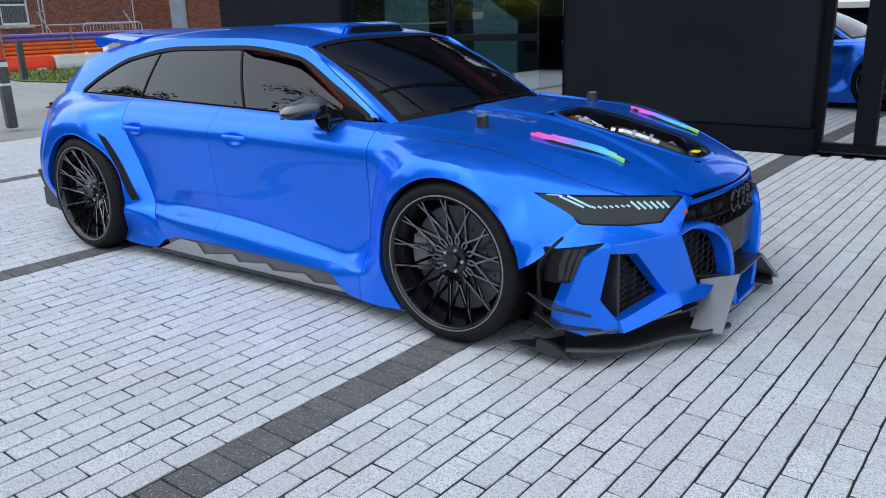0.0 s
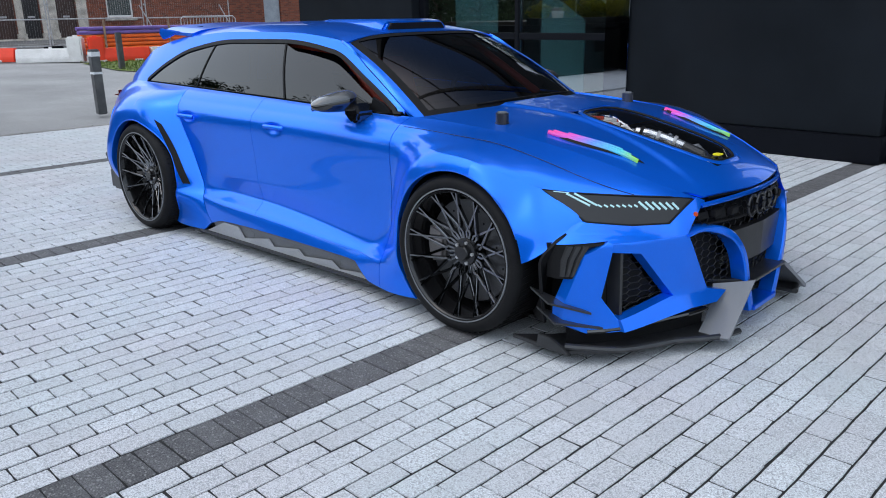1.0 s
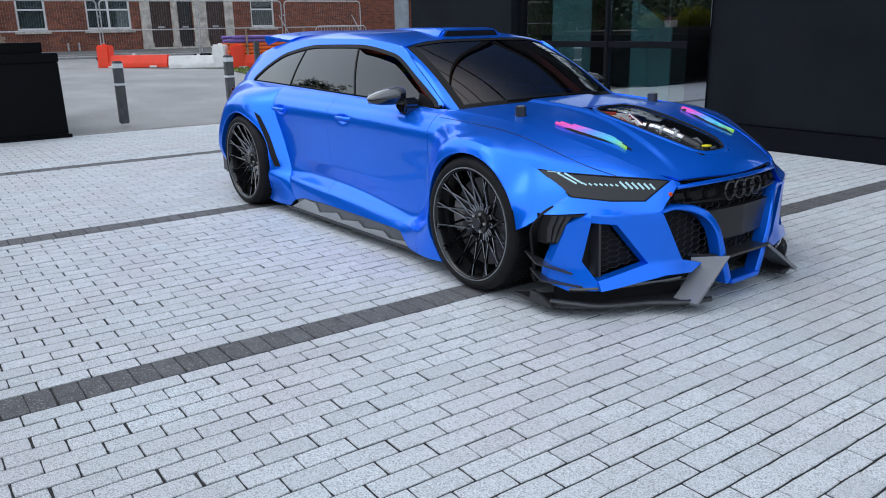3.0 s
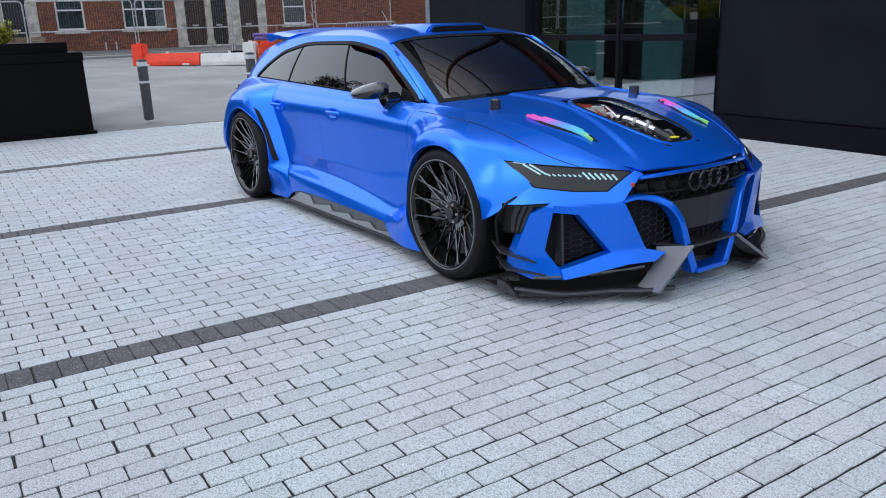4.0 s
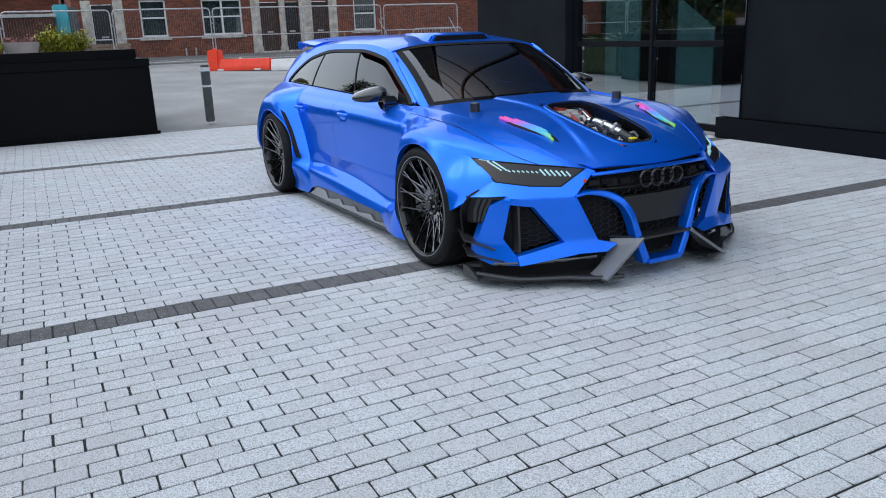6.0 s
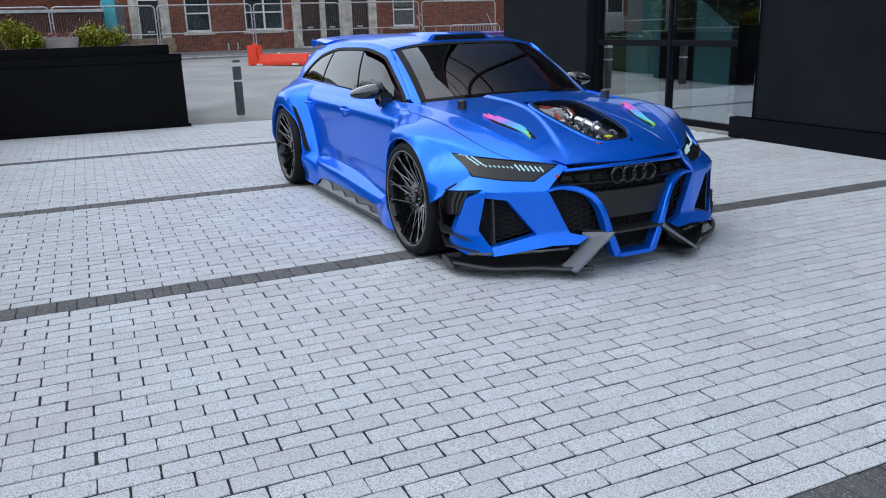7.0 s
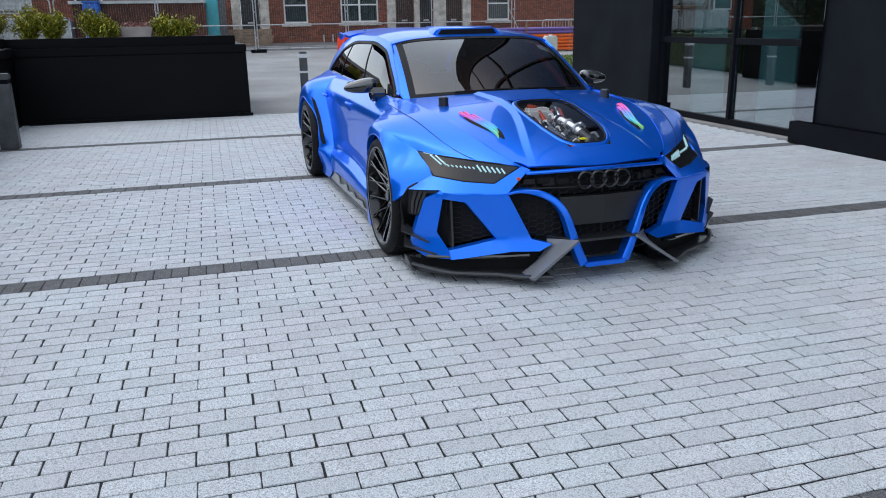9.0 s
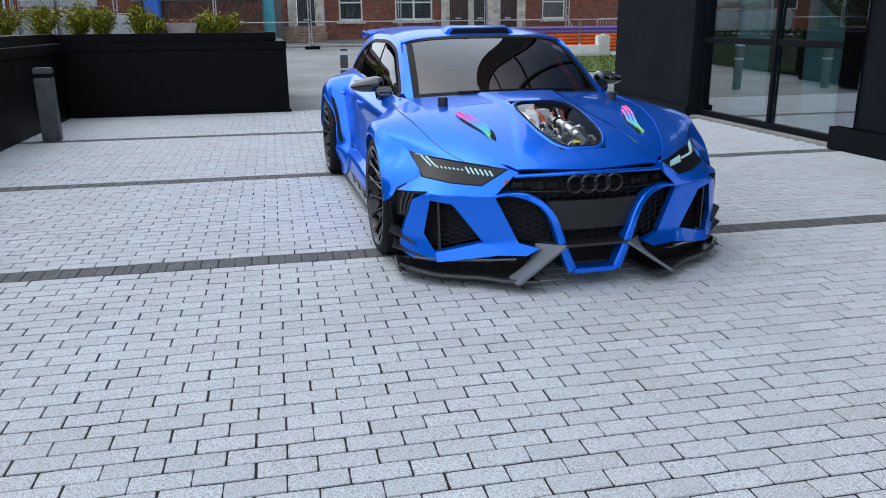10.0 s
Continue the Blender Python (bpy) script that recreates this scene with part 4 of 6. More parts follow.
@functools.lru_cache(None)
def flank_at(x, s):
    """A point of the car's side: x along it, s from 0 (belt line) to 6 (sill)."""
    k = min(5, int(s))
    t = s - k
    ids = [max(0, k - 1), k, k + 1, min(6, k + 2)]
    w = (-0.5 * t + t * t - 0.5 * t**3, 1 - 2.5 * t * t + 1.5 * t**3, 0.5 * t + 2 * t * t - 1.5 * t**3, -0.5 * t * t + 0.5 * t**3)
    y = sum(a * smooth_line(STATIONS, RING_Y[i], x) for a, i in zip(w, ids))
    z = sum(a * (smooth_line(STATIONS, RING_Z[i], x) if i < 6 else smooth_line(FOOT_X, FOOT_Z, x)) for a, i in zip(w, ids))
    share = ease((s - 0.35) / 1.5)
    rf = math.hypot(x * (1.22 - 0.42 * ease((0.42 - z) / 0.3) if x < 0 else 1.0), 0.9 * (z - FZ))
    rr = math.hypot(x - RX, 0.92 * (z - RZ))
    rise = min(1.0, max(0.0, (flare_edge(z) - x) / 0.28))
    y += share * 0.135 * ease((0.71 - rf) / 0.34) * (1 - 0.3 * ease((0.34 - z) / 0.2)) + ease((s - 0.02) / 1.25) * 0.145 * (0.15 + 0.85 * ease((z - 0.1) / 0.36)) * (rise * (2 - rise) if x > RX else ease((0.75 - rr) / 0.32))
    # the ridge over the front arch, dying out along the door
    y += 0.009 * max(0.0, 1 - abs(s - 0.8) / 0.45) * ease((x + 1.25) / 0.6)
    # the fine fold from the door to the headlamp
    y += 0.006 * max(0.0, 1 - abs(s - 1.32) / 0.22) * ease((x + 0.62) / 0.2)
    # the fold below the windows
    y += 0.007 * ease((s - 0.16) / 0.12) * ease((-0.55 - x) / 0.2) * ease((x + 3.5) / 0.3) * (1 - ease((s - 0.4) / 0.9))
    # the dishes behind the door handles
    for hx in (-1.49, -2.41):
        y -= 0.012 * ease(1.3 - 1.3 * math.hypot((x - hx) / 0.095, (z - 0.786) / 0.036))
    # the crisp crease over the sill along the doors
    y -= 0.032 * max(0.0, 1 - abs(s - 4.05) / 0.6) * ease((-0.52 - x) / 0.9) * ease((x + 2.28) / 0.25)
    return x, y, z


def flank(x, s):
    return Vector(flank_at(round(x, 4), round(s, 4)))


@functools.lru_cache(None)
def flank_y(x, z):
    """Half-width of the side at x and height z."""
    lo, hi = 0.0, 6.0
    for _ in range(16):
        m = (lo + hi) / 2
        lo, hi = (m, hi) if flank(x, m).z > z else (lo, m)
    return flank(x, (lo + hi) / 2).y


def skin(at, nu, nv, outward, drop=None):
    """A fine sheet over at(u, v), u and v from 0 to 1; faces whose corners drop() names are left out."""
    bm = bmesh.new()
    rows, keep = [], []
    for i in range(nu + 1):
        line, gone = [], []
        for j in range(nv + 1):
            p = at(i / nu, j / nv)
            q = drop(p) if drop else None
            gone.append(q is not None)
            line.append(bm.verts.new(q if q is not None else p))
        rows.append(line)
        keep.append(gone)
    for i in range(nu):
        for j in range(nv):
            if keep[i][j] and keep[i + 1][j] and keep[i + 1][j + 1] and keep[i][j + 1]:
                continue
            f = (rows[i][j], rows[i + 1][j], rows[i + 1][j + 1], rows[i][j + 1])
            bm.faces.new(f)
    bmesh.ops.delete(bm, geom=[v for v in bm.verts if not v.link_faces], context="VERTS")
    bmesh.ops.remove_doubles(bm, verts=bm.verts, dist=0.0002)
    bm.normal_update()
    if sum((f.normal * f.calc_area() for f in bm.faces), Vector()).dot(Vector(outward)) < 0:
        bmesh.ops.reverse_faces(bm, faces=bm.faces)
    return bm


def mark_rims(me):
    """Open edges stay crisp once the sheet has thickness."""
    use = collections.Counter(k for p in me.polygons for k in p.edge_keys)
    for e in me.edges:
        if use[e.key] == 1:
            e.use_edge_sharp = True


def panel(name, bm, material, parent, label="", thick=0.012, angle=40):
    ob = soft_normals(part(name, bm, material, parent, label), angle)
    if thick:
        mark_rims(ob.data)
        so = ob.modifiers.new("thickness", "SOLIDIFY")
        so.thickness, so.offset = thick, -1
    return ob


def wheel_cut(p):
    """Points inside a wheel arch move out to its edge."""
    for cx, cz, r in ((0.0, FZ, 0.385), (RX, RZ, 0.385)):
        d = math.hypot(p.x - cx, p.z - cz)
        if d < r:
            d = max(d, 1e-6)
            x, z = cx + (p.x - cx) * r / d, cz + (p.z - cz) * r / d
            return Vector((x, math.copysign(flank_y(round(x, 3), round(z, 3)), p.y), z))
    return None


LAMP_TOP = ([0.0, 0.25, 0.5, 0.75, 1.0], [0.44, 0.54, 0.66, 0.78, 0.888], [0.642, 0.652, 0.662, 0.674, 0.692])
SHOULDER = 1.6


def lamp_edge(s):
    """The headlamp's upper edge, from the grille (s = 0) to its outer tip."""
    y, z = [smooth_line(LAMP_TOP[0], LAMP_TOP[k], s / SHOULDER) for k in (1, 2)]
    return Vector((nose(y, z), y, z))


def fender_top(x, s):
    """The upper fender, drawn to the headlamp's edge at its front end."""
    e = lamp_edge(s)
    f = flank(e.x, s)
    return flank(x, s) + (e - f) * ease((x - 0.1) / (e.x - 0.1))


def flare_seam(s):
    """Where the rear door and sill meet the flared rear fender; 0.0 and 0.004 stand for its two edges."""
    return flare_edge(flank(-2.45, s).z)


def side_panel(name, side, xa, xb, sa, sb, label="", nx=0.02):
    n = max(6, int(abs(xb - xa) / nx))

    def at(u, v):
        s = sa + (sb - sa) * v
        x0, x1 = [flare_seam(s) + e if e in (0.0, 0.004) else e for e in (xa, xb)]
        p = flank(x0 + (x1 - x0) * u, s)
        return Vector((p.x, side * p.y, p.z))
    return panel(name, skin(at, n, int(15 * (sb - sa)), (0, side, 0), wheel_cut), PAINT, car, label)


ARCH_S = min((k * 0.01 for k in range(601)), key=lambda s: abs(flank(0.1, s).z - FZ - 0.372))
for side in (-1, 1):
    # front fender: crown, side and the corner between wheel and headlamp, in one sheet
    def crown(u, v):
        s = SHOULDER * v
        x = -0.536 + (lamp_edge(s).x + 0.536) * u
        p = fender_top(x, s)
        return Vector((p.x, side * p.y, p.z))

    def corner(u, v):
        a = radians(75 - 108 * u)
        inner = Vector((0.385 * math.cos(a), 1.034, FZ + 0.385 * math.sin(a)))
        if u < 0.36:
            outer = fender_top(0.1 + (lamp_edge(SHOULDER).x - 0.1) * u / 0.36, SHOULDER)
        else:
            k = [0.36, 0.56, 0.68, 0.80, 1.0]
            outer = Vector([smooth_line(k, c, u) for c in ([lamp_edge(SHOULDER).x, 0.545, 0.505, 0.46, 0.47], [0.888, 0.86, 0.99, 1.018, 0.985], [0.692, 0.573, 0.503, 0.42, 0.16])])
        r = 0.385 + 0.05 + 0.03 * ease(1 - u / 0.8)
        mid = Vector((r * math.cos(a), 1.036, FZ + r * math.sin(a))).lerp((inner + outer) / 2, 0.25 + 0.5 * ease((u - 0.7) / 0.3))
        if u < 0.5:
            xo = 0.1 + (lamp_edge(SHOULDER).x - 0.1) * min(1.0, u / 0.36)
            run = (fender_top(xo, SHOULDER) - fender_top(xo, SHOULDER - 0.15)).normalized()
            mid = (outer + run * (outer - inner).length * 0.5).lerp(mid, ease((u - 0.26) / 0.2))
        p = inner * (1 - v) ** 2 + mid * 2 * v * (1 - v) + outer * v * v
        if u < 0.36:
            base = [flank(0.1, ARCH_S + (SHOULDER - ARCH_S) * w) for w in (0.0, v, 1.0)]
            like = base[1] + (inner - base[0]) * (1 - v) + (outer - base[2]) * v
            p = like.lerp(p, ease((u - 0.03) / 0.33))
        return Vector((p.x, side * p.y, p.z))
    fender = skin(crown, 56, 16, (0, side, 1))
    flat = skin(lambda u, v: corner(0.63 * u, v), 40, 12, (1, side, 0))
    def liner(u, v):
        p = corner(0.63 + 0.37 * u, v)
        return Vector((p.x + 0.03 * (1 - v), p.y - side * 0.13 * (1 - v), p.z))
    panel("arch_liner", skin(liner, 24, 12, (1, side, 0)), MATT_BLACK, car, "matt black arch liner")
    rest = side_panel("front_fender", side, -0.536, 0.1, SHOULDER, 6.0)
    for extra in (fender, flat):
        me = bpy.data.meshes.new("sheet")
        extra.to_mesh(me)
        extra.free()
        joined_bm = bmesh.new()
        joined_bm.from_mesh(rest.data)
        joined_bm.from_mesh(me)
        bmesh.ops.remove_doubles(joined_bm, verts=joined_bm.verts, dist=0.0015)
        joined_bm.to_mesh(rest.data)
        joined_bm.free()
        bpy.data.meshes.remove(me)
    fair = bmesh.new()
    fair.from_mesh(rest.data)
    inner_verts = [v for v in fair.verts if v.co.x > -0.2 and v.co.z > 0.42 and not v.is_boundary]
    for _ in range(14):
        bmesh.ops.smooth_vert(fair, verts=inner_verts, factor=0.5, use_axis_x=True, use_axis_y=True, use_axis_z=True)
    # the raised flare band round the arch
    for v in fair.verts:
        v.co.y += side * 0.014 * ease((0.478 - math.hypot(v.co.x, v.co.z - FZ)) / 0.022) * ease((v.co.z - 0.30) / 0.12)
    fair.to_mesh(rest.data)
    fair.free()
    soft_normals(rest, 45)
    mark_rims(rest.data)
    door = side_panel("front_door", side, -1.708, -0.54, 0.0, 5.0, nx=0.013)
    rear = side_panel("rear_door", side, 0.004, -1.7105, 0.0, 5.0, nx=0.014)
    side_panel("rear_fender", side, -3.70, 0.0, 0.0, 6.0, nx=0.03)
    side_panel("sill", side, 0.004, -0.54, 5.008, 6.0)
    # door handles: a bowed bar over its dish
    for d, x in ((door, -1.49), (rear, -2.41)):
        y = flank_y(x - 0.16, 0.80) + 0.5 * (flank_y(x + 0.16, 0.80) - flank_y(x - 0.16, 0.80))
        bar = tube([(x + 0.088 * t, side * (y + 0.022 - 0.026 * abs(t) ** 3), 0.797 - 0.004 * t * t) for t in [k / 8 - 1 for k in range(17)]], 0.0125, n=10)
        for v in bar.verts:
            v.co.y = side * y + (v.co.y - side * y) * 0.9
        soft_normals(part("handle", bar, PAINT, d), 50)
    # arch lips and dark wheel wells
    for cx, cz in ((0.0, FZ), (RX, RZ)):
        def lip(u, v, cx=cx, cz=cz):
            a0 = 22 if cx == 0 else -28
            a = radians(a0 + (208 - a0) * u)
            p = Vector((cx + 0.386 * math.cos(a), 0, cz + 0.386 * math.sin(a)))
            y = 1.033 if cx == 0 and a < 1.4 else flank_y(round(p.x, 3), round(p.z, 3))
            r = 0.385 + 0.004 * math.sin(math.pi * v)
            y += 0.014 * ease((p.z - 0.30) / 0.12) if cx == 0 else 0.0
            return Vector((cx + r * math.cos(a), side * (y + 0.002 - 0.04 * v), cz + r * math.sin(a)))
        panel("arch_lip", skin(lip, 60, 3, (0, side, 0)), PAINT, car, thick=0.006)
        well = bmesh.new()
        rings = []
        for y in (0.62, 0.96):
            rings.append([well.verts.new((cx + 0.40 * math.cos(2 * math.pi * k / 40), side * y, cz + 0.40 * math.sin(2 * math.pi * k / 40))) for k in range(40)])
        for k in range(40):
            if math.sin(2 * math.pi * (k + 0.5) / 40) > -0.45:
                well.faces.new((rings[0][k], rings[0][(k + 1) % 40], rings[1][(k + 1) % 40], rings[1][k]))
        well.faces.new(rings[0])
        part("wheel_well", well, MATT_BLACK, car)
    # tall dark slot ahead of the rear wheel
    def slot(u, v):
        z = 0.765 - 0.405 * u - 0.03 * v * (1 - u) ** 2
        x = flare_edge(z) - 0.115 - 0.02 * (1 - u) ** 3 + 0.044 * v * (0.8 + 0.2 * u)
        return Vector((x, side * (flank_y(round(x, 3), round(z, 3)) + 0.004), z))
    panel("fender_vent", skin(slot, 24, 4, (0, side, 0)), MATT_BLACK, car, "dark mesh slot", thick=0.008)
    # stepped side skirt plates
    sk = part("side_skirt", box(-2.3, -0.62, min(side * 0.80, side * 0.955), max(side * 0.80, side * 0.955), 0.062, 0.078, 0.004), CARBON, car)
    for i in range(4):
        x0 = -2.22 + 0.4 * i
        q = prism([(x0 + 0.10, 0.072), (x0 + 0.50, 0.072), (x0 + 0.50, 0.14), (x0 + 0.44, 0.178), (x0 + 0.02, 0.176)], "y", side * 0.915, side * 0.925 + 0.001 * i, bevel=0.002)
        part("skirt_tooth", q, SKIRT_DARK, sk, "dark grey skirt tooth")
    saw = [(-2.24, 0.073), (-2.03, 0.16), (-1.87, 0.158), (-1.815, 0.098), (-1.558, 0.139), (-1.508, 0.099), (-1.273, 0.13), (-1.225, 0.097), (-0.983, 0.122), (-0.916, 0.085), (-0.739, 0.103), (-0.66, 0.073)]
    part("skirt_plate", prism(saw, "y", side * 0.93, side * 0.94, bevel=0.0015), SKIRT_GREY, sk, "pale grey saw-edged skirt plate")

# ---- roof, pillars, glass ----
RAIL_X = [-3.75, -3.6, -3.35, -3.1, -2.7, -2.2, -1.66, -1.2, -0.9, -0.58]
RAIL_Y = [0.62, 0.60, 0.585, 0.59, 0.60, 0.61, 0.62, 0.625, 0.668, 0.722]
RAIL_Z = [0.94, 1.02, 1.165, 1.225, 1.275, 1.302, 1.300, 1.262, 1.105, 0.915]
TOP_X = [-3.26, -3.0, -2.7, -2.2, -1.66, -1.2, -0.9, -0.64]
TOP_Z = [0.968, 1.085, 1.18, 1.24, 1.245, 1.195, 1.055, 0.918]


def rail_at(x):
    return smooth_line(RAIL_X, RAIL_Y, x), smooth_line(RAIL_X, RAIL_Z, x)


def cabin(x, z):
    """Half-width of the cabin's side at x and height z."""
    b = flank(x, 0.0)
    yr, zr = rail_at(x)
    t = 0.0 if zr - b.z < 0.02 else (z - b.z) / (zr - b.z)
    return b.y + (yr - b.y) * t + 0.018 * min(1.0, max(0.0, zr - b.z) / 0.3) * math.sin(math.pi * min(1, max(0, t)))


def top_z(x):
    if x < TOP_X[0] or x > TOP_X[-1]:
        return flank(x, 0.0).z + 0.001
    return max(flank(x, 0.0).z + 0.001, smooth_line(TOP_X, TOP_Z, x))


def roof_mid(x):
    return smooth_line([-3.4, -3.1, -2.7, -2.2, -1.66, -1.2, -1.1], [1.225, 1.285, 1.335, 1.358, 1.350, 1.306, 1.282], x)


for side in (-1, 1):
    def pillar(u, v):
        x = -3.62 + (3.62 - 0.58) * u
        zt, zr = top_z(x) - 0.004 + 0.021 * ease((x + 3.29) / 0.06), rail_at(x)[1]
        zt = min(zt, zr)
        z = zt + (zr - zt) * v
        return Vector((x, side * cabin(x, z), z))
    panel("cant_rail", skin(pillar, 120, 5, (0, side, 0)), PAINT, car)

    def trim(u, v):
        x = TOP_X[0] - 0.005 + (TOP_X[-1] + 0.03 - TOP_X[0] + 0.005) * u
        z = top_z(x) + 0.022 * v - 0.004
        return Vector((x, side * (cabin(x, z) + 0.003), z))
    panel("window_trim", skin(trim, 90, 2, (0, side, 0)), MATT_BLACK, car, thick=0.006)

    def belt(u, v):
        x = -3.24 + 2.64 * u
        b = flank(x, 0.0)
        return Vector((x, side * (b.y + 0.003), b.z - 0.002 + 0.010 * v))
    panel("belt_trim", skin(belt, 60, 1, (0, side, 0)), PIANO, car, thick=0.008)
    for xa, la, xb, lb, sink in ((-1.531, -0.10, -0.66, 0.0, 0.042), (-2.518, 0.13, -1.549, -0.10, 0.0), (-3.25, 0.0, -2.542, 0.13, 0.0)):
        def glass(u, v):
            x = xa + la * v + (xb + lb * v - xa - la * v) * u
            z0, z1 = flank(x, 0.0).z + 0.008, top_z(x) - sink * ease((x + 1.7) / 0.2 if sink else 0)
            z = z0 + max(0.0, z1 - z0) * v
            return Vector((x, side * (cabin(x, z) - 0.006), z))
        panel("side_window", skin(glass, 40, 8, (0, side, 0)), TINT_SIDE, car, "dark tinted side glass", thick=0)
    for xm, w, lean in ((-1.54, 0.014, -0.10), (-2.53, 0.012, 0.13)):
        def post(u, v):
            x = xm + (u - 0.5) * w + lean * v
            z0, z1 = flank(x, 0.0).z, top_z(x)
            z = z0 + (z1 - z0) * v
            return Vector((x, side * (cabin(x, z) - 0.001), z))
        panel("window_post", skin(post, 2, 8, (0, side, 0)), MATT_BLACK, car, thick=0.008)


def roof(u, v):
    x = -3.42 + (3.42 - 1.14) * u
    yr, zr = rail_at(x)
    t = 2 * v - 1
    return Vector((x, yr * t, zr + (roof_mid(x) - zr) * (1 - abs(t) ** 4)))


panel("roof", skin(roof, 60, 40, (0, 0, 1)), PAINT, car)


def windscreen(u, v):
    t = 2 * v - 1
    base = Vector((-0.345 - 0.195 * abs(t) ** 2.3, 0.712 * t, 0.926 - 0.034 * t * t))
    high = Vector((-1.118 - 0.05 * t * t, 0.614 * t, 1.287 - 0.042 * abs(t) ** 4))
    p = base.lerp(high, u)
    p.z += 0.03 * math.sin(math.pi * u) * (1 - 0.25 * t * t)
    p.x += 0.008 * math.sin(math.pi * u)
    return p


ws = panel("windscreen", skin(windscreen, 30, 40, (1, 0, 1)), TINT_FRONT, car, "dark tinted windscreen", thick=0)
ws.visible_shadow = False
for side in (-1, 1):
    def a_pillar(u, v):
        p = windscreen(u, 0.5 + side * 0.5)
        x = -0.58 - 0.585 * u
        yr, zr = rail_at(x)
        q = windscreen(u, 0.5 + side * (0.472 + 0.012 * u))
        r = Vector((x, side * yr, zr))
        return (q.lerp(p, 2 * v) if v < 0.5 else p.lerp(r, 2 * v - 1)) + Vector((0.002, 0, 0.006))
    panel("a_pillar", skin(a_pillar, 30, 6, (1, 0, 1)), PAINT, car)
    def black_edge(u, v):
        return windscreen(u, 0.5 + side * (0.478 - 0.034 * v)) + Vector((0.002, 0, 0.003))
    panel("screen_edge", skin(black_edge, 20, 2, (1, 0, 1)), MATT_BLACK, car, thick=0)
panel("screen_base", skin(lambda u, v: windscreen(0.055 * u, v) + Vector((0.002, 0, 0.003)), 3, 40, (1, 0, 1)), MATT_BLACK, car, thick=0)
panel("screen_head", skin(lambda u, v: windscreen(1 - 0.05 * u, v) + Vector((0.002, 0, 0.003)), 3, 40, (1, 0, 1)), MATT_BLACK, car, thick=0)
for s0, s1 in ((-0.55, 0.02), (0.08, 0.62)):
    part("wiper", tube([windscreen(0.035, 0.5 + 0.5 * (s0 + (s1 - s0) * k / 8)) + Vector((0.008, 0, 0.010)) for k in range(9)], 0.006, n=6), MATT_BLACK, car)

# roof scoop; a solid black block stands for the shade in its mouth
sc = bmesh.new()
outline = [(-1.215, 0.30), (-1.27, 0.31), (-1.95, 0.17), (-2.0, 0.13)]
lows = [(x, y, roof_mid(x) - 0.03) for x, y in outline] + [(x, -y, roof_mid(x) - 0.03) for x, y in outline[::-1]]
highs = [(-1.225, 0.232, 1.350), (-1.33, 0.242, 1.363), (-1.9, 0.13, 1.366), (-1.99, 0.1, 1.357)]
highs = highs + [(x, -y, z) for x, y, z in highs[::-1]]
lo_v, hi_v = [sc.verts.new(p) for p in lows], [sc.verts.new(p) for p in highs]
for i in range(8):
    sc.faces.new((lo_v[i], lo_v[(i + 1) % 8], hi_v[(i + 1) % 8], hi_v[i]))
for a, b in ((0, 7), (1, 6), (2, 5)):
    sc.faces.new((hi_v[a], hi_v[a + 1], hi_v[b - 1], hi_v[b]))
bmesh.ops.recalc_face_normals(sc, faces=sc.faces)
bmesh.ops.bevel(sc, geom=list(sc.edges), offset=0.012, segments=2, affect="EDGES", clamp_overlap=True)
scoop = soft_normals(part("roof_scoop", sc, PAINT, car), 50)
part("scoop_mouth", prism([(-0.245, 1.298), (-0.21, 1.343), (0.21, 1.343), (0.245, 1.298)], "x", -1.27, -1.208, bevel=0.004), MATT_BLACK, scoop, "solid black block for the shaded air intake slot")

# roof wing
def wing(u, v):
    t = 2 * v - 1
    x = -2.78 - 0.40 * u + 0.03 * t * t
    return Vector((x, 0.605 * t, 1.338 - 0.035 * t * t + 0.018 * u - 0.012 * ease((abs(t) - 0.85) / 0.15)))


wg = panel("roof_wing", skin(wing, 12, 40, (0, 0, 1)), PAINT, car, thick=0.022)
for side in (-1, 1):
    part("wing_tip", prism([(-2.9, 1.302), (-3.165, 1.325), (-3.18, 1.288), (-3.14, 1.248), (-3.06, 1.262)], "y", side * 0.594, side * 0.617, bevel=0.006), PAINT, wg)
    part("wing_stand", box(-3.1, -2.95, side * 0.4 - 0.01, side * 0.4 + 0.01, 1.22, 1.335, 0.004), MATT_BLACK, wg)

# tail: tailgate, bumper, lamps, diffuser
def tail(u, v):
    t = 2 * v - 1
    h = smooth_line([0, 0.2, 0.42, 0.6, 0.8, 1.0], [1.22, 1.06, 0.93, 0.74, 0.45, 0.2], u)
    x = smooth_line([0, 0.2, 0.42, 0.6, 0.8, 1.0], [-3.42, -3.60, -3.76, -3.84, -3.86, -3.80], u)
    w = smooth_line([0, 0.2, 0.42, 0.6, 0.8, 1.0], [0.585, 0.60, 0.63, 0.79, 0.85, 0.84], u)
    return Vector((x + 0.14 * t**4, w * t, h - 0.03 * t * t * (1 - u)))


panel("tailgate", skin(tail, 40, 30, (-1, 0, 0)), PAINT, car)
for side in (-1, 1):
    lamp = bmesh.new()
    lamp = box(-3.76, -3.63, min(side * 0.50, side * 0.74), max(side * 0.50, side * 0.685), 0.81, 0.875, 0.03, lamp)
    part("tail_lamp", lamp, TAIL_RED, car, "dark red tail lamp")
    part("diffuser_fin", prism([(-3.72, 0.42), (-3.62, 0.43), (-3.50, 0.24), (-3.44, 0.15), (-3.51, 0.145), (-3.62, 0.25)], "y", side * 0.85, side * 0.885, bevel=0.006), CARBON, car, "dark rear bumper fin")
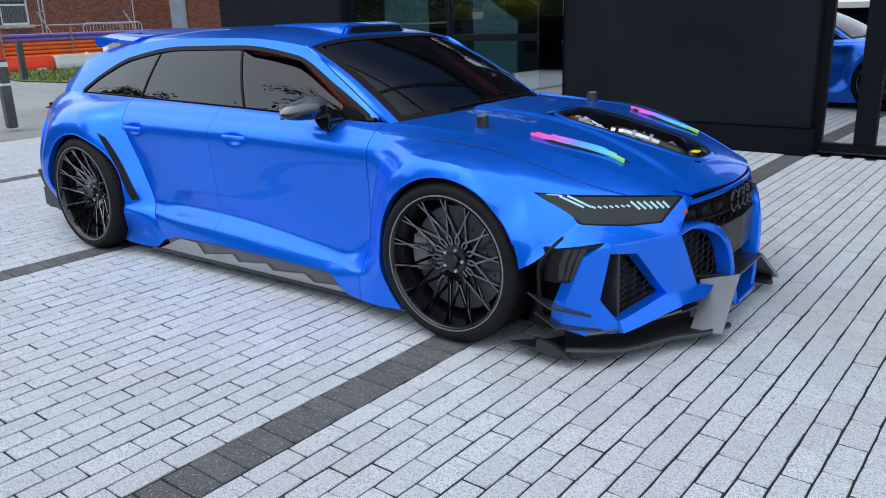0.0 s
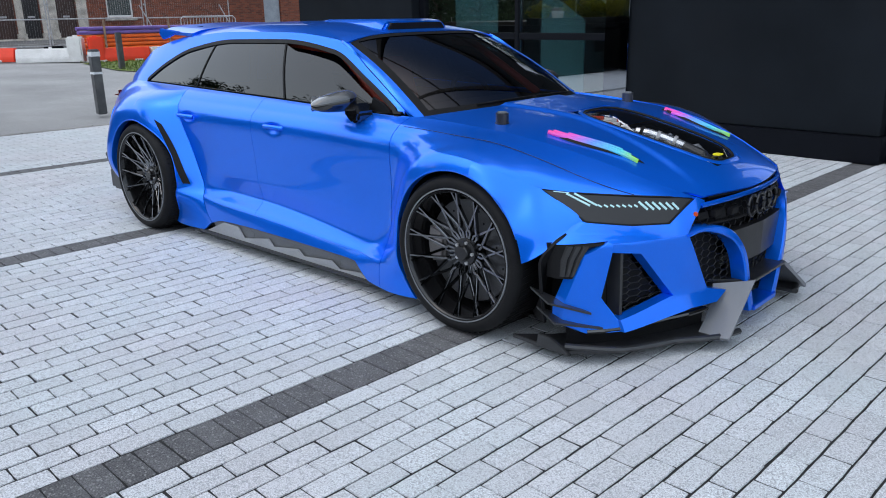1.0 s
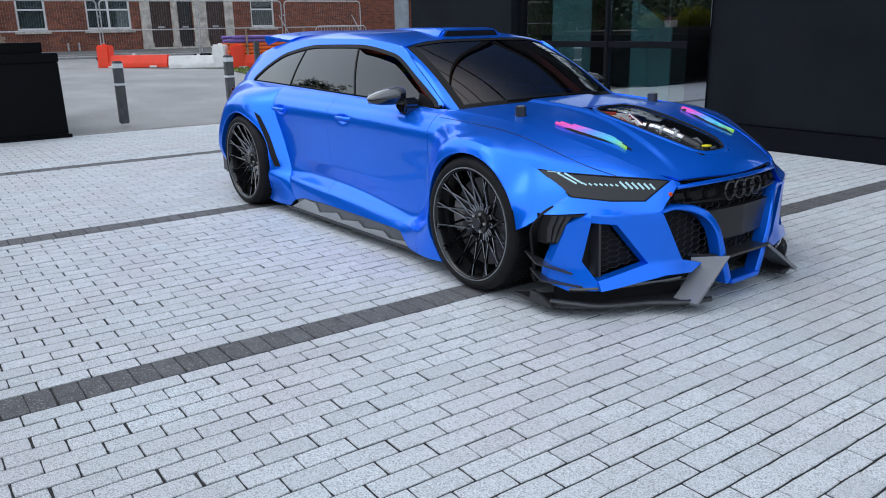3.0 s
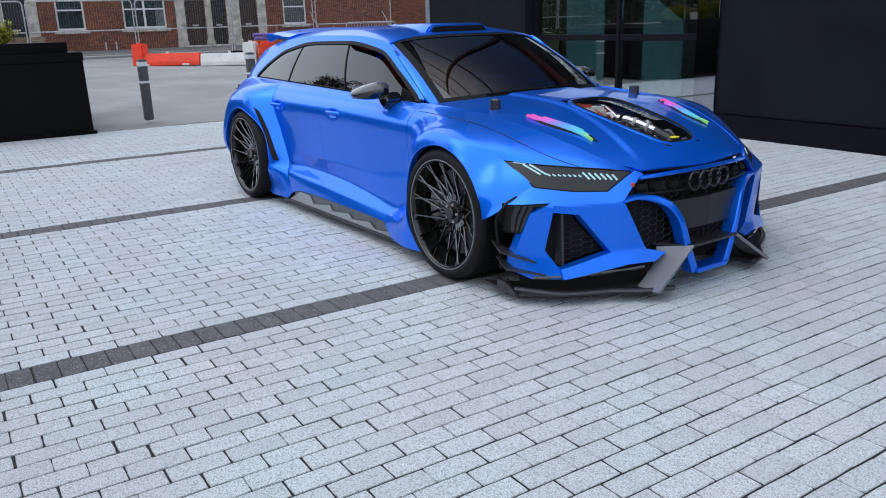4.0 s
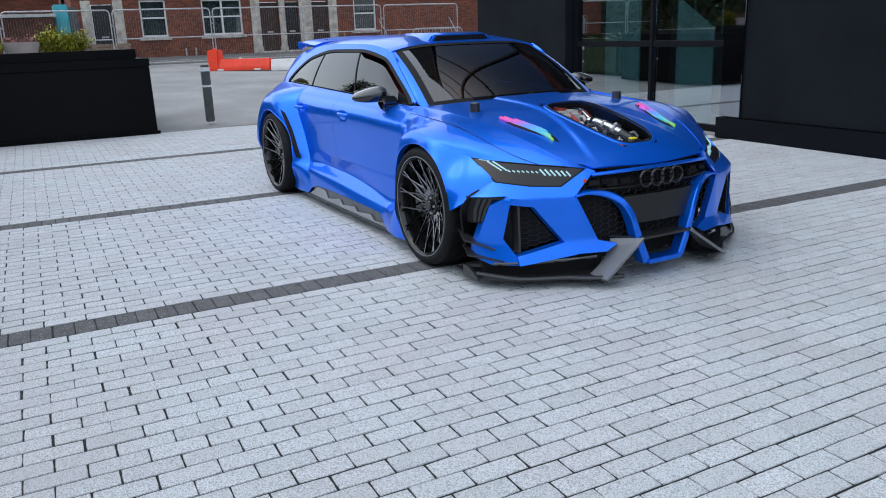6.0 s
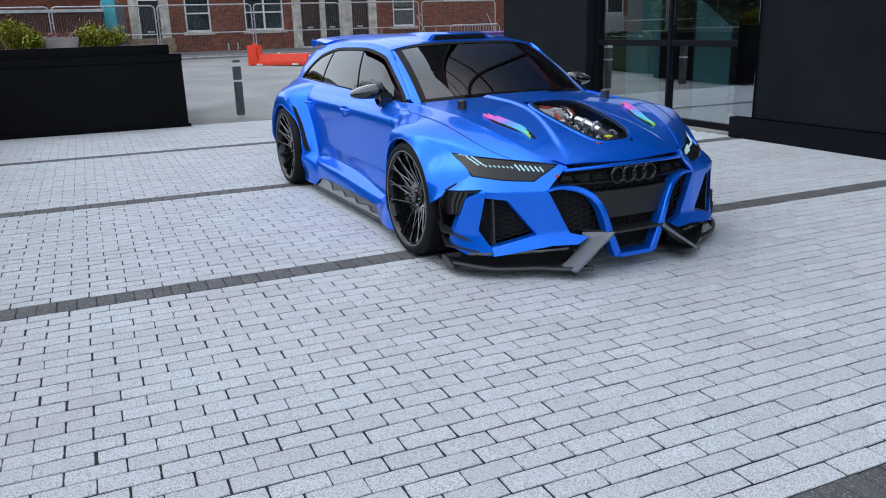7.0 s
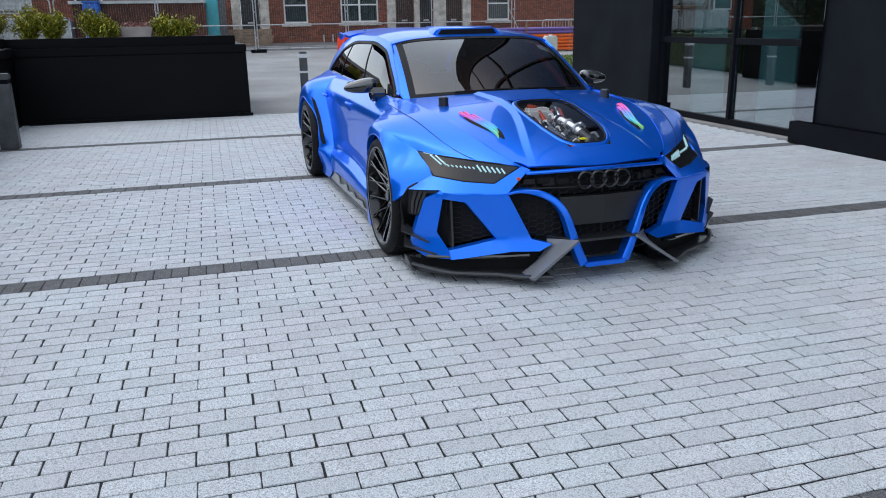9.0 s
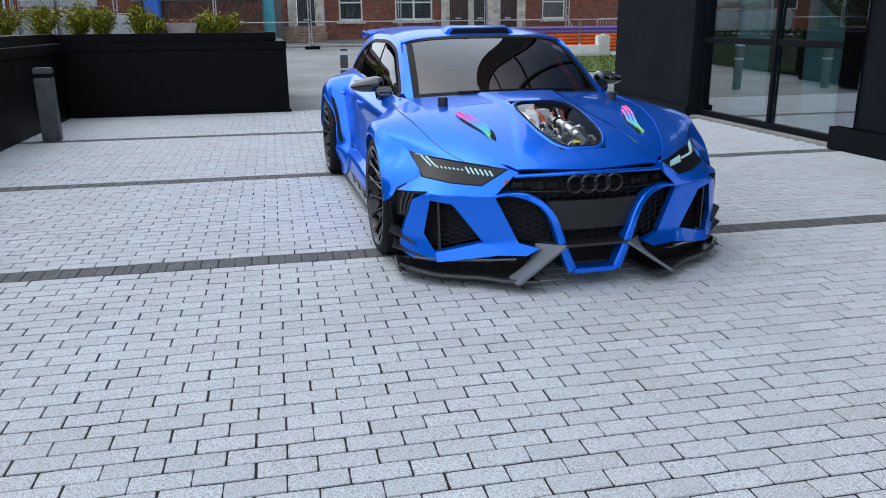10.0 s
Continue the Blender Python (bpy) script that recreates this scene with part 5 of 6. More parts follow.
part("diffuser", box(-3.78, -3.45, -0.84, 0.84, 0.13, 0.3, 0.02), CARBON, car)
part("floor_pan", box(-3.5, 0.62, -0.66, 0.66, 0.15, 0.3, 0.02), MATT_BLACK, car)

# ---- bonnet with a clear engine cover ----
HX_ = [-0.56, 0.0, 0.3, 0.52, 0.7, 0.82, 0.91]
HY_ = [0.728, 0.688, 0.643, 0.583, 0.513, 0.44, 0.40]


def crease_y(x):
    """Where the bonnet's long crease runs, as a half-width."""
    return 0.225 + 0.155 * ease((x - 0.1) / 0.8) + 0.05 * ease((-x) / 0.5)


def bonnet(x, y):
    e = smooth_line(HX_, HY_, x)
    ze = smooth_line([-0.56, 0.0, 0.3, 0.52, 0.7, 0.82, 0.91], [0.905, 0.874, 0.822, 0.759, 0.692, 0.645, 0.60], x)
    zc = smooth_line([-0.56, 0.0, 0.4, 0.72, 0.84, 0.91], [0.958, 0.907, 0.828, 0.742, 0.69, 0.632], x)
    t = min(1.0, abs(y) / e)
    z = ze + (zc - ze) * (1 - t**2.2)
    # raised centre and the two long creases
    line = crease_y(x)
    z += 0.012 * ease((line - abs(y)) / 0.05 + 0.5) * ease((0.86 - x) / 0.25) - 0.004
    return z


def lip_x(y):
    return 0.902 - 0.07 * (abs(y) / 0.42) ** 2


def cover_half(x):
    return smooth_line([0.0, 0.2, 0.45, 0.70, 0.77], [0.18, 0.19, 0.185, 0.155, 0.13], x)


hood = new("bonnet")
hood.parent = car
hood.empty_display_size = 0.2
sheet = bmesh.new()
hx = [-0.56 + 0.56 * k / 22 for k in range(22)] + [0.77 * k / 30 for k in range(30)] + [0.77 + 0.135 * k / 12 for k in range(13)]
hv = [-1 + 0.7 * k / 50 for k in range(50)] + [-0.3 + 0.6 * k / 12 for k in range(12)] + [0.3 + 0.7 * k / 50 for k in range(51)]
lines = []
for x0 in hx:
    line = []
    for v in hv:
        c, e = cover_half(x0), smooth_line(HX_, HY_, x0) + 0.004
        k = crease_y(x0)
        y = math.copysign(float(np.interp(abs(v), [0.0, 0.3, 0.5, 0.62, 1.0], [0.0, c, k - 0.026, min(k + 0.026, e - 0.002), e])), v)
        rear = -0.325 - 0.195 * min(1.0, abs(y) / 0.712) ** 2.3
        x = 0.77 + (lip_x(y) - 0.77) * (x0 - 0.77) / 0.135 if x0 > 0.77 else x0 * rear / -0.56 if x0 < 0 else x0
        line.append(sheet.verts.new((x, y, bonnet(x, y))))
    lines.append(line)
for i in range(len(hx) - 1):
    for j in range(len(hv) - 1):
        if 22 <= i < 52 and 50 <= j < 62:
            continue
        sheet.faces.new((lines[i][j], lines[i + 1][j], lines[i + 1][j + 1], lines[i][j + 1]))
bmesh.ops.delete(sheet, geom=[v for v in sheet.verts if not v.link_faces], context="VERTS")
bmesh.ops.recalc_face_normals(sheet, faces=sheet.faces)
if sum(f.normal.z for f in sheet.faces) < 0:
    bmesh.ops.reverse_faces(sheet, faces=sheet.faces)
panel("bonnet_skin", sheet, PAINT, hood, thick=0.01)


def cover_line(k, n=48, grow=0.0):
    """The rounded outline of the engine cover."""
    a = 2 * math.pi * k / n
    c, s = math.cos(a), math.sin(a)
    u = math.copysign(abs(c) ** 0.45, c)
    x = 0.40 + (0.355 + grow) * u
    y = (cover_half(min(0.77, max(0.0, x))) + grow) * math.copysign(abs(s) ** 0.45, s)
    return x, y


rim = bmesh.new()
rings = []
for grow, up in ((0.024, 0.0), (0.014, 0.006), (0.004, 0.005), (-0.004, -0.006)):
    rings.append([rim.verts.new((x, y, bonnet(x, y) + up)) for x, y in (cover_line(k, 64, grow) for k in range(64))])
for a, b in zip(rings, rings[1:]):
    for k in range(64):
        rim.faces.new((a[k], a[(k + 1) % 64], b[(k + 1) % 64], b[k]))
bmesh.ops.recalc_face_normals(rim, faces=rim.faces)
soft_normals(part("cover_rim", rim, PAINT, hood), 60)
seal = tube([(x, y, bonnet(x, y) + 0.002) for x, y in (cover_line(k, 64, -0.002) for k in range(64))], 0.006, n=6, closed=True)
part("cover_seal", seal, MATT_BLACK, hood)
cv = bmesh.new()
ring = [cv.verts.new((x, y, bonnet(x, y) - 0.003)) for x, y in (cover_line(k, 64, 0.0) for k in range(64))]
inner = [cv.verts.new((0.40 + (v.co.x - 0.40) * 0.5, v.co.y * 0.5, bonnet(0.40 + (v.co.x - 0.40) * 0.5, v.co.y * 0.5) + 0.003)) for v in ring]
mid = cv.verts.new((0.40, 0, bonnet(0.40, 0) + 0.005))
for k in range(64):
    j = (k + 1) % 64
    cv.faces.new((ring[k], ring[j], inner[j], inner[k]))
    cv.faces.new((inner[k], inner[j], mid))
bmesh.ops.recalc_face_normals(cv, faces=cv.faces)
for side in (-1, 1):
    ends = []
    for k in range(41):
        t = k / 40
        at_s = 0.85 - 0.13 * t
        p = fender_top(-0.50 + (lamp_edge(at_s).x + 0.49) * t, at_s)
        ends.append((p.x, side * (p.y + 0.0002), p.z + 0.0004))
    # dark blue tube on the unbroken skin paints in the gap's shade
    part("shut_line", tube(ends, 0.0017, n=6), SHUT_SHADE, hood)
glass_ob = soft_normals(part("cover_glass", cv, COVER_GLASS, hood, "clear bonnet window over the engine"), 60)
glass_ob.visible_shadow = False

# engine under the cover
def under(x, y, d):
    return (x, y, bonnet(x, 0) - d)


engine = part("engine", box(-0.08, 0.78, -0.3, 0.3, 0.35, 0.5, 0.03), MATT_BLACK, car, "dark engine with bright alloy pipes")
part("bay_wall", box(-0.1, -0.06, -0.32, 0.32, 0.4, 0.86), MATT_BLACK, engine)
deck = skin(lambda u, v: Vector(under(0.0 + 0.74 * u, -0.24 + 0.48 * v, 0.13 + 0.012 * math.sin(40 * u) * math.sin(31 * v))), 40, 30, (0, 0, 1))
panel("engine_deck", deck, CARBON, engine, thick=0.01)
for i in range(8):
    x = 0.30 + 0.042 * i
    part("manifold_rib", tube([under(x, -0.15, 0.09), under(x + 0.004, -0.11, 0.062), under(x + 0.006, -0.05, 0.066), under(x + 0.008, -0.02, 0.1)], 0.012, n=8), CHROME, engine)
part("rail", tube([under(0.27, -0.155, 0.075), under(0.64, -0.135, 0.075)], 0.013, n=10), CHROME, engine)
part("intake_pipe", tube([under(0.27, 0.03, 0.055), under(0.33, 0.045, 0.047), under(0.41, 0.065, 0.05), under(0.50, 0.085, 0.06)], 0.026, n=20), CHROME, engine)
for x, y in ((0.29, 0.035), (0.37, 0.055), (0.45, 0.073)):
    part("pipe_clamp", tube([under(x, y, 0.05), under(x + 0.014, y + 0.004, 0.05)], 0.031, n=20), STEEL if x > 0.3 else MATT_BLACK, engine)
part("intake_elbow", tube([under(0.50, 0.085, 0.062), under(0.6, 0.09, 0.07), under(0.64, 0.05, 0.08), under(0.66, -0.02, 0.09)], 0.028, n=16), CARBON, engine)
for y, m, d in ((-0.16, RED_TRIM, 0.05), (-0.125, CHROME, 0.06), (-0.03, RED_TRIM, 0.045), (0.13, CHROME, 0.06), (0.155, RED_TRIM, 0.07)):
    part("hose", tube([under(0.0, y, d), under(0.08, y * 0.95, d - 0.01), under(0.16, y * 0.8, d + 0.005), under(0.25, y * 0.75, d + 0.04)], 0.013, n=10), m, engine)
re_ = random.Random(21)
for i in range(70):
    x, y, d = re_.uniform(0.1, 0.72), re_.uniform(-0.165, 0.165), re_.uniform(0.05, 0.1)
    m = re_.choice((CHROME, CHROME, STEEL, MATT_BLACK, GREY_BLADE, WHITE_PLASTIC, RED_TRIM))
    if i % 3:
        a, l = re_.uniform(0, 6.28), re_.uniform(0.02, 0.06)
        part("fitting", tube([under(x, y, d), under(x + l * math.cos(a) * 0.5, y + l * math.sin(a) * 0.5, d - 0.012), under(x + l * math.cos(a), y + l * math.sin(a), d + 0.008)], re_.uniform(0.005, 0.011), n=8), m, engine)
    else:
        zz = bonnet(x, 0) - d
        part("fitting", box(x - 0.011, x + 0.011, y - 0.009, y + 0.009, zz - 0.03, zz + 0.004, 0.003), m, engine)
part("reservoir", box(0.05, 0.17, -0.11, 0.06, 0.76, 0.868, 0.02), WHITE_PLASTIC, engine, "milky fluid reservoir")
part("filler_cap", rod((0.1, -0.055, 0.86), (0.1, -0.055, 0.882), 0.03, n=20), RED_TRIM, engine)
part("cover_plate", tube([under(0.32, 0.15, 0.08), under(0.62, 0.13, 0.085)], 0.022, n=6), CARBON, engine)
for i in range(7):
    x = 0.2 + 0.065 * i
    part("bolt", rod(under(x, 0.125, 0.09), under(x, 0.125, 0.07), 0.011, n=8), CHROME, engine)
part("yellow_badge", prism([(0.70, -0.04), (0.735, -0.04), (0.735, 0.0), (0.70, 0.0)], "z", bonnet(0.715, 0) + 0.001, bonnet(0.715, 0) + 0.009, bevel=0.002), YELLOW, hood, "small plain yellow badge")

for side in (-1, 1):
    # bonnet vents with rainbow light strips
    def vent_at(u, w):
        x = 0.15 + 0.415 * u
        y = side * (0.527 - 0.088 * ease(u) + w)
        return x, y
    base = bmesh.new()
    loop = []
    for k in range(40):
        a = 2 * math.pi * k / 40
        u = 0.5 + 0.53 * math.cos(a)
        w = 0.044 * math.sin(a) * (0.6 + 0.55 * math.sin(math.pi * min(1, max(0, u)))) * (1.1 - 0.35 * u)
        x, y = vent_at(u, w)
        loop.append((x, y))
    lo_ = [base.verts.new((x, y, bonnet(x, y) + 0.001)) for x, y in loop]
    hi_ = [base.verts.new((0.35 + (x - 0.35) * 0.93, y + (vent_at((x - 0.15) / 0.415, 0)[1] - y) * 0.2, bonnet(x, y) + 0.009)) for x, y in loop]
    for k in range(40):
        base.faces.new((lo_[k], lo_[(k + 1) % 40], hi_[(k + 1) % 40], hi_[k]))
    base.faces.new(hi_)
    bmesh.ops.recalc_face_normals(base, faces=base.faces)
    v_ob = part("bonnet_vent", base, MATT_BLACK, hood, "gloss black vent with rainbow light strips")
    for w, r, u0, u1 in ((-0.028, 0.0098, 0.17, 0.76), (-0.004, 0.0108, 0.03, 0.88), (0.02, 0.0108, 0.0, 0.99)):
        pts = []
        for k in range(31):
            u = u0 + (u1 - u0) * k / 30
            x, y = vent_at(u, w * (1 - 0.2 * u * u))
            pts.append((x, y, bonnet(x, y) + 0.0075))
        strip = tube(pts, r, n=8)
        for v in strip.verts:   # drawn out to a point on the outer side in front
            u = (v.co.x - 0.15) / 0.415
            f = min(1.0, max(0.03, (u1 - u) / 0.15))
            tip = vent_at(u, w * (1 - 0.2 * u * u))[1] + side * r
            v.co.y = tip + (v.co.y - tip) * f
        part("light_strip", strip, RAINBOW, v_ob)
    z = bonnet(-0.1, 0.572)
    pin = part("bonnet_pin", rod((-0.1, side * 0.572, z - 0.005), (-0.1, side * 0.572, z + 0.048), 0.031, n=24), CARBON, hood, "dark bonnet lock pin")
    part("pin_ring", rod((-0.1, side * 0.572, z + 0.048), (-0.1, side * 0.572, z + 0.054), 0.022, n=24), GREY_BLADE, pin)
    part("pin_plate", rod((-0.1, side * 0.572, z - 0.003), (-0.1, side * 0.572, z + 0.003), 0.034, n=24), CARBON, pin)


# ---- the front ----
def inside(p, poly):
    hit = False
    for (x0, y0), (x1, y1) in zip(poly, poly[1:] + poly[:1]):
        if (y0 > p[1]) != (y1 > p[1]) and p[0] < (x1 - x0) * (p[1] - y0) / (y1 - y0) + x0:
            hit = not hit
    return hit


def front_piece(name, poly, side, material, out=0.0, deep=0.03, parent=None, label="", lean=0.0):
    """A shaped plate that follows the car's nose: poly holds half-widths and heights."""
    bm = bmesh.new()
    f = bm.faces.new([bm.verts.new((0, y, z)) for y, z in poly])
    f.normal_update()
    bmesh.ops.triangulate(bm, faces=[f], ngon_method="EAR_CLIP")
    for _ in range(3):
        bmesh.ops.subdivide_edges(bm, edges=[e for e in bm.edges if e.calc_length() > 0.035], cuts=1, use_grid_fill=False)
        bmesh.ops.triangulate(bm, faces=bm.faces)
    ext = bmesh.ops.extrude_face_region(bm, geom=list(bm.faces))
    back = {v for v in ext["geom"] if isinstance(v, bmesh.types.BMVert)}
    for v in bm.verts:
        y, z = v.co.y, v.co.z
        v.co = Vector((nose(y, z) + out + lean * max(0.0, 0.255 - z) - (0 if v in back else deep), side * y, z))
    bmesh.ops.recalc_face_normals(bm, faces=bm.faces)
    return soft_normals(part(name, bm, material, parent or car, label), 35)


HEADLAMP = [(0.885, 0.688), (0.78, 0.672), (0.66, 0.66), (0.54, 0.65), (0.455, 0.637), (0.582, 0.551), (0.72, 0.556), (0.856, 0.576)]
INTAKE = [(0.842, 0.468), (0.735, 0.45), (0.583, 0.252), (0.822, 0.187), (0.872, 0.28)]
SIDE_GRILLE = [(0.515, 0.492), (0.37, 0.497), (0.29, 0.455), (0.235, 0.37), (0.20, 0.25), (0.40, 0.247)]
TOP_GRILLE = [(0.0, 0.618), (0.42, 0.606), (0.515, 0.512), (0.38, 0.512), (0.30, 0.478), (0.0, 0.478)]
ARCH_VENT = [(0.985, 0.502), (0.852, 0.508), (0.856, 0.502), (0.906, 0.49), (0.93, 0.45), (0.95, 0.36), (0.985, 0.36)]
LOW_GRILLE = [(0.0, 0.318), (0.20, 0.318), (0.17, 0.25), (0.0, 0.25)]


def hex_mesh(name, poly, side, out, wide=0.046, cell=0.034):
    """Honeycomb bars inside an outline."""
    bm = bmesh.new()
    ys, zs = [p[0] for p in poly], [p[1] for p in poly]
    row, z = 0, min(zs)
    while z < max(zs) + cell:
        y = min(ys) - 0.02 + (wide * 0.9 if row % 2 else 0)
        while y < max(ys) + wide:
            corners = [(y + 0.6 * wide * math.cos(math.pi / 3 * k), z + 0.554 * cell * math.sin(math.pi / 3 * k)) for k in range(4)]
            for a, b in zip(corners, corners[1:]):
                if inside(((a[0] + b[0]) / 2, (a[1] + b[1]) / 2), poly):
                    pa, pb = [Vector((nose(q[0], q[1]) + out, side * q[0], q[1])) for q in (a, b)]
                    rod(pa, pb, 0.0024, bm, 4)
            y += wide * 1.8
        z += cell * 0.48
        row += 1
    return part(name, bm, GRILLE_BAR, car, "dark honeycomb grille")


for side in (-1, 1):
    # painted skin, in pieces round the openings
    front_piece("bumper_shoulder", [(0.455, 0.633), (0.44, 0.643), (0.40, 0.625), (0.40, 0.606), (0.425, 0.606), (0.53, 0.503), (0.842, 0.503), (0.85, 0.513), (0.988, 0.503), (0.925, 0.541), (0.864, 0.578), (0.858, 0.574), (0.72, 0.554), (0.582, 0.549)], side, PAINT)
    front_piece("bumper_wing", [(0.848, 0.511), (0.842, 0.503), (0.844, 0.468), (0.874, 0.28), (0.824, 0.185), (0.82, 0.135), (0.93, 0.135), (0.985, 0.17), (0.975, 0.25), (0.953, 0.35), (0.925, 0.462)], side, PAINT, deep=0.05, lean=0.2)
    front_piece("bumper_blade", [(0.842, 0.503), (0.53, 0.503), (0.405, 0.249), (0.30, 0.222), (0.37, 0.185), (0.515, 0.187), (0.82, 0.135), (0.824, 0.185), (0.583, 0.25), (0.735, 0.452), (0.844, 0.468)], side, PAINT, deep=0.05, out=0.002, lean=0.35)
    # headlamp: smoked lens with a daylight strip
    lampo = front_piece("headlamp", HEADLAMP, side, LAMP_GLASS, out=-0.006, deep=0.06, label="smoked headlamp with pale daylight strip")
    part("lens_seal", tube([(nose(y, z) - 0.004, side * y, z) for y, z in HEADLAMP], 0.0045, n=6, closed=True), MATT_BLACK, lampo, "black rubber seal round the lens")
    def drl(y0, z0, y1, z1, w=0.006):
        a, b = [Vector((nose(y, z) - 0.005, side * y, z)) for y, z in ((y0, z0), (y1, z1))]
        return part("daylight_strip", rod(a, b, w * 0.8, n=6), DRL, lampo)
    drl(0.862, 0.682, 0.825, 0.676, 0.003)
    for o in (0.0, 0.022):
        drl(0.835 - o, 0.674, 0.80 - o, 0.63, 0.0058)
    for k in range(7):
        drl(0.775 - 0.019 * k, 0.632 - 0.001 * k, 0.768 - 0.019 * k, 0.624 - 0.001 * k, 0.0052)
    for k in range(6):
        drl(0.64 - 0.021 * k, 0.637 - 0.002 * k, 0.627 - 0.021 * k, 0.606 - 0.001 * k, 0.0065)
    # outer intake
    front_piece("intake_duct", INTAKE, side, MATT_BLACK, out=-0.075, deep=0.02)
    hex_mesh("intake_mesh", [(0.80, 0.452), (0.735, 0.445), (0.585, 0.255), (0.79, 0.2)], side, -0.045, 0.055, 0.03)
    front_piece("intake_divider", [(0.806, 0.46), (0.796, 0.459), (0.79, 0.197), (0.80, 0.194)], side, CARBON, out=-0.01, deep=0.06)
    front_piece("arch_vent", ARCH_VENT, side, MATT_BLACK, out=-0.012, deep=0.05)
    for k in range(3):
        o = 0.042 * k
        front_piece("vent_louvre", [(0.925 + 0.5 * o, 0.497), (0.913 + 0.5 * o, 0.497), (0.935 + 0.4 * o, 0.44), (0.952 + 0.25 * o, 0.37), (0.958 + 0.25 * o, 0.37), (0.944 + 0.4 * o, 0.44)], side, CARBON, out=-0.002, deep=0.012)
    front_piece("side_grille_back", SIDE_GRILLE, side, MATT_BLACK, out=-0.08, deep=0.01)
    hex_mesh("side_grille", SIDE_GRILLE, side, -0.03)
    front_piece("top_grille_back", TOP_GRILLE, side, MATT_BLACK, out=-0.08, deep=0.01)
    hex_mesh("top_grille", TOP_GRILLE, side, -0.03)
    # dark sensor boxes and a cross bar in the upper grille
    front_piece("grille_sensor", [(0.275, 0.578), (0.34, 0.576), (0.34, 0.536), (0.275, 0.538)], side, MATT_BLACK, out=-0.018, deep=0.03)
    front_piece("grille_sensor", [(0.375, 0.574), (0.43, 0.572), (0.44, 0.545), (0.375, 0.546)], side, MATT_BLACK, out=-0.018, deep=0.03)
    part("grille_bar", tube([(nose(y, 0.5) - 0.024, side * y, 0.524) for y in (0.003, 0.1, 0.2, 0.3, 0.4)], 0.006, n=6), GRILLE_BAR, car)
    front_piece("low_grille_back", LOW_GRILLE, side, MATT_BLACK, out=-0.06, deep=0.01)
    hex_mesh("low_grille", LOW_GRILLE, side, -0.03)
    front_piece("plate_panel", [(0.0, 0.476), (0.262, 0.476), (0.225, 0.38), (0.20, 0.318), (0.0, 0.318)], side, PLATE_BLACK, out=-0.004, deep=0.04)
    front_piece("lower_duct", [(0.0, 0.25), (0.33, 0.245), (0.40, 0.12), (0.0, 0.10)], side, MATT_BLACK, out=-0.12, deep=0.02)
    front_piece("under_duct", [(0.35, 0.19), (0.515, 0.19), (0.83, 0.14), (0.93, 0.14), (0.93, 0.06), (0.35, 0.06)], side, MATT_BLACK, out=-0.05, deep=0.02)
    # curved painted bar from the mouth corner down to the chin
    line = [(0.535, 0.500), (0.46, 0.513), (0.385, 0.506), (0.30, 0.468), (0.24, 0.392), (0.205, 0.30), (0.178, 0.22), (0.128, 0.10)]
    bar = bmesh.new()
    rows_ = []
    n = 40
    px = [i / 7 for i in range(8)]
    for i in range(n + 1):
        t = i / n
        y, z = smooth_line(px, [p[0] for p in line], t), smooth_line(px, [p[1] for p in line], t)
        y2, z2 = smooth_line(px, [p[0] for p in line], min(1, t + 0.02)), smooth_line(px, [p[1] for p in line], min(1, t + 0.02))
        y1, z1 = smooth_line(px, [p[0] for p in line], max(0, t - 0.02)), smooth_line(px, [p[1] for p in line], max(0, t - 0.02))
        d = Vector((y2 - y1, z2 - z1)).normalized()
        w = 0.006 + 0.012 * ease(t / 0.4) + 0.006 * ease((t - 0.5) / 0.5)
        proud = 0.012 + 0.03 * ease((t - 0.2) / 0.5)
        ring = []
        for a, dep in ((-1, -0.07), (-1, -0.006), (-0.6, 0.0), (0.6, 0.0), (1, -0.006), (1, -0.07)):
            yy, zz = y - d.y * w * a, z + d.x * w * a
            ring.append(bar.verts.new((nose(y, z) + proud + dep, side * yy, zz)))
        rows_.append(ring)
    for a, b in zip(rows_, rows_[1:]):
        for k in range(5):
            bar.faces.new((a[k], a[k + 1], b[k + 1], b[k]))
    bar.faces.new(rows_[0])
    bar.faces.new(rows_[-1])
    bmesh.ops.recalc_face_normals(bar, faces=bar.faces)
    soft_normals(part("grille_bar", bar, PAINT, car), 35)
    # splitter, end fence, blade, fins
    sp = bmesh.new()
    outer = [(nose(y, 0.2) + 0.045 + 0.06 * ease((0.62 - y) / 0.2), y) for y in [0.33 + 0.66 * k / 16 for k in range(17)]]
    inn = [(nose(y, 0.2) - 0.22, y) for y in [0.99 - 0.66 * k / 6 for k in range(7)]]
    plate = [(x, side * y) for x, y in outer + [(0.42, 1.0)] + inn]
    prism(plate, "z", 0.048, 0.066, sp, bevel=0.003)
    split = part("splitter", sp, CARBON, car, "dark front splitter plate")
    edge = bmesh.new()
    tube([(x + 0.002, side * y, 0.062 + 0.02 * ease((y - 0.8) / 0.2)) for x, y in outer], 0.014, edge, 8)
    part("splitter_edge", edge, CARBON, split)
    part("end_fence", prism([(0.43, 0.05), (0.60, 0.05), (0.57, 0.075), (0.50, 0.105), (0.44, 0.11)], "y", side * 0.985, side * 1.003, bevel=0.003), CARBON, split)
    upper = [(nose(y, 0.2) + 0.012, y) for y in [0.42 + 0.5 * k / 10 for k in range(11)]]
    part("splitter_trim", tube([(x, side * y, 0.150 - 0.045 * (y - 0.42) + 0.012) for x, y in upper], 0.012, n=8), PIANO, split)
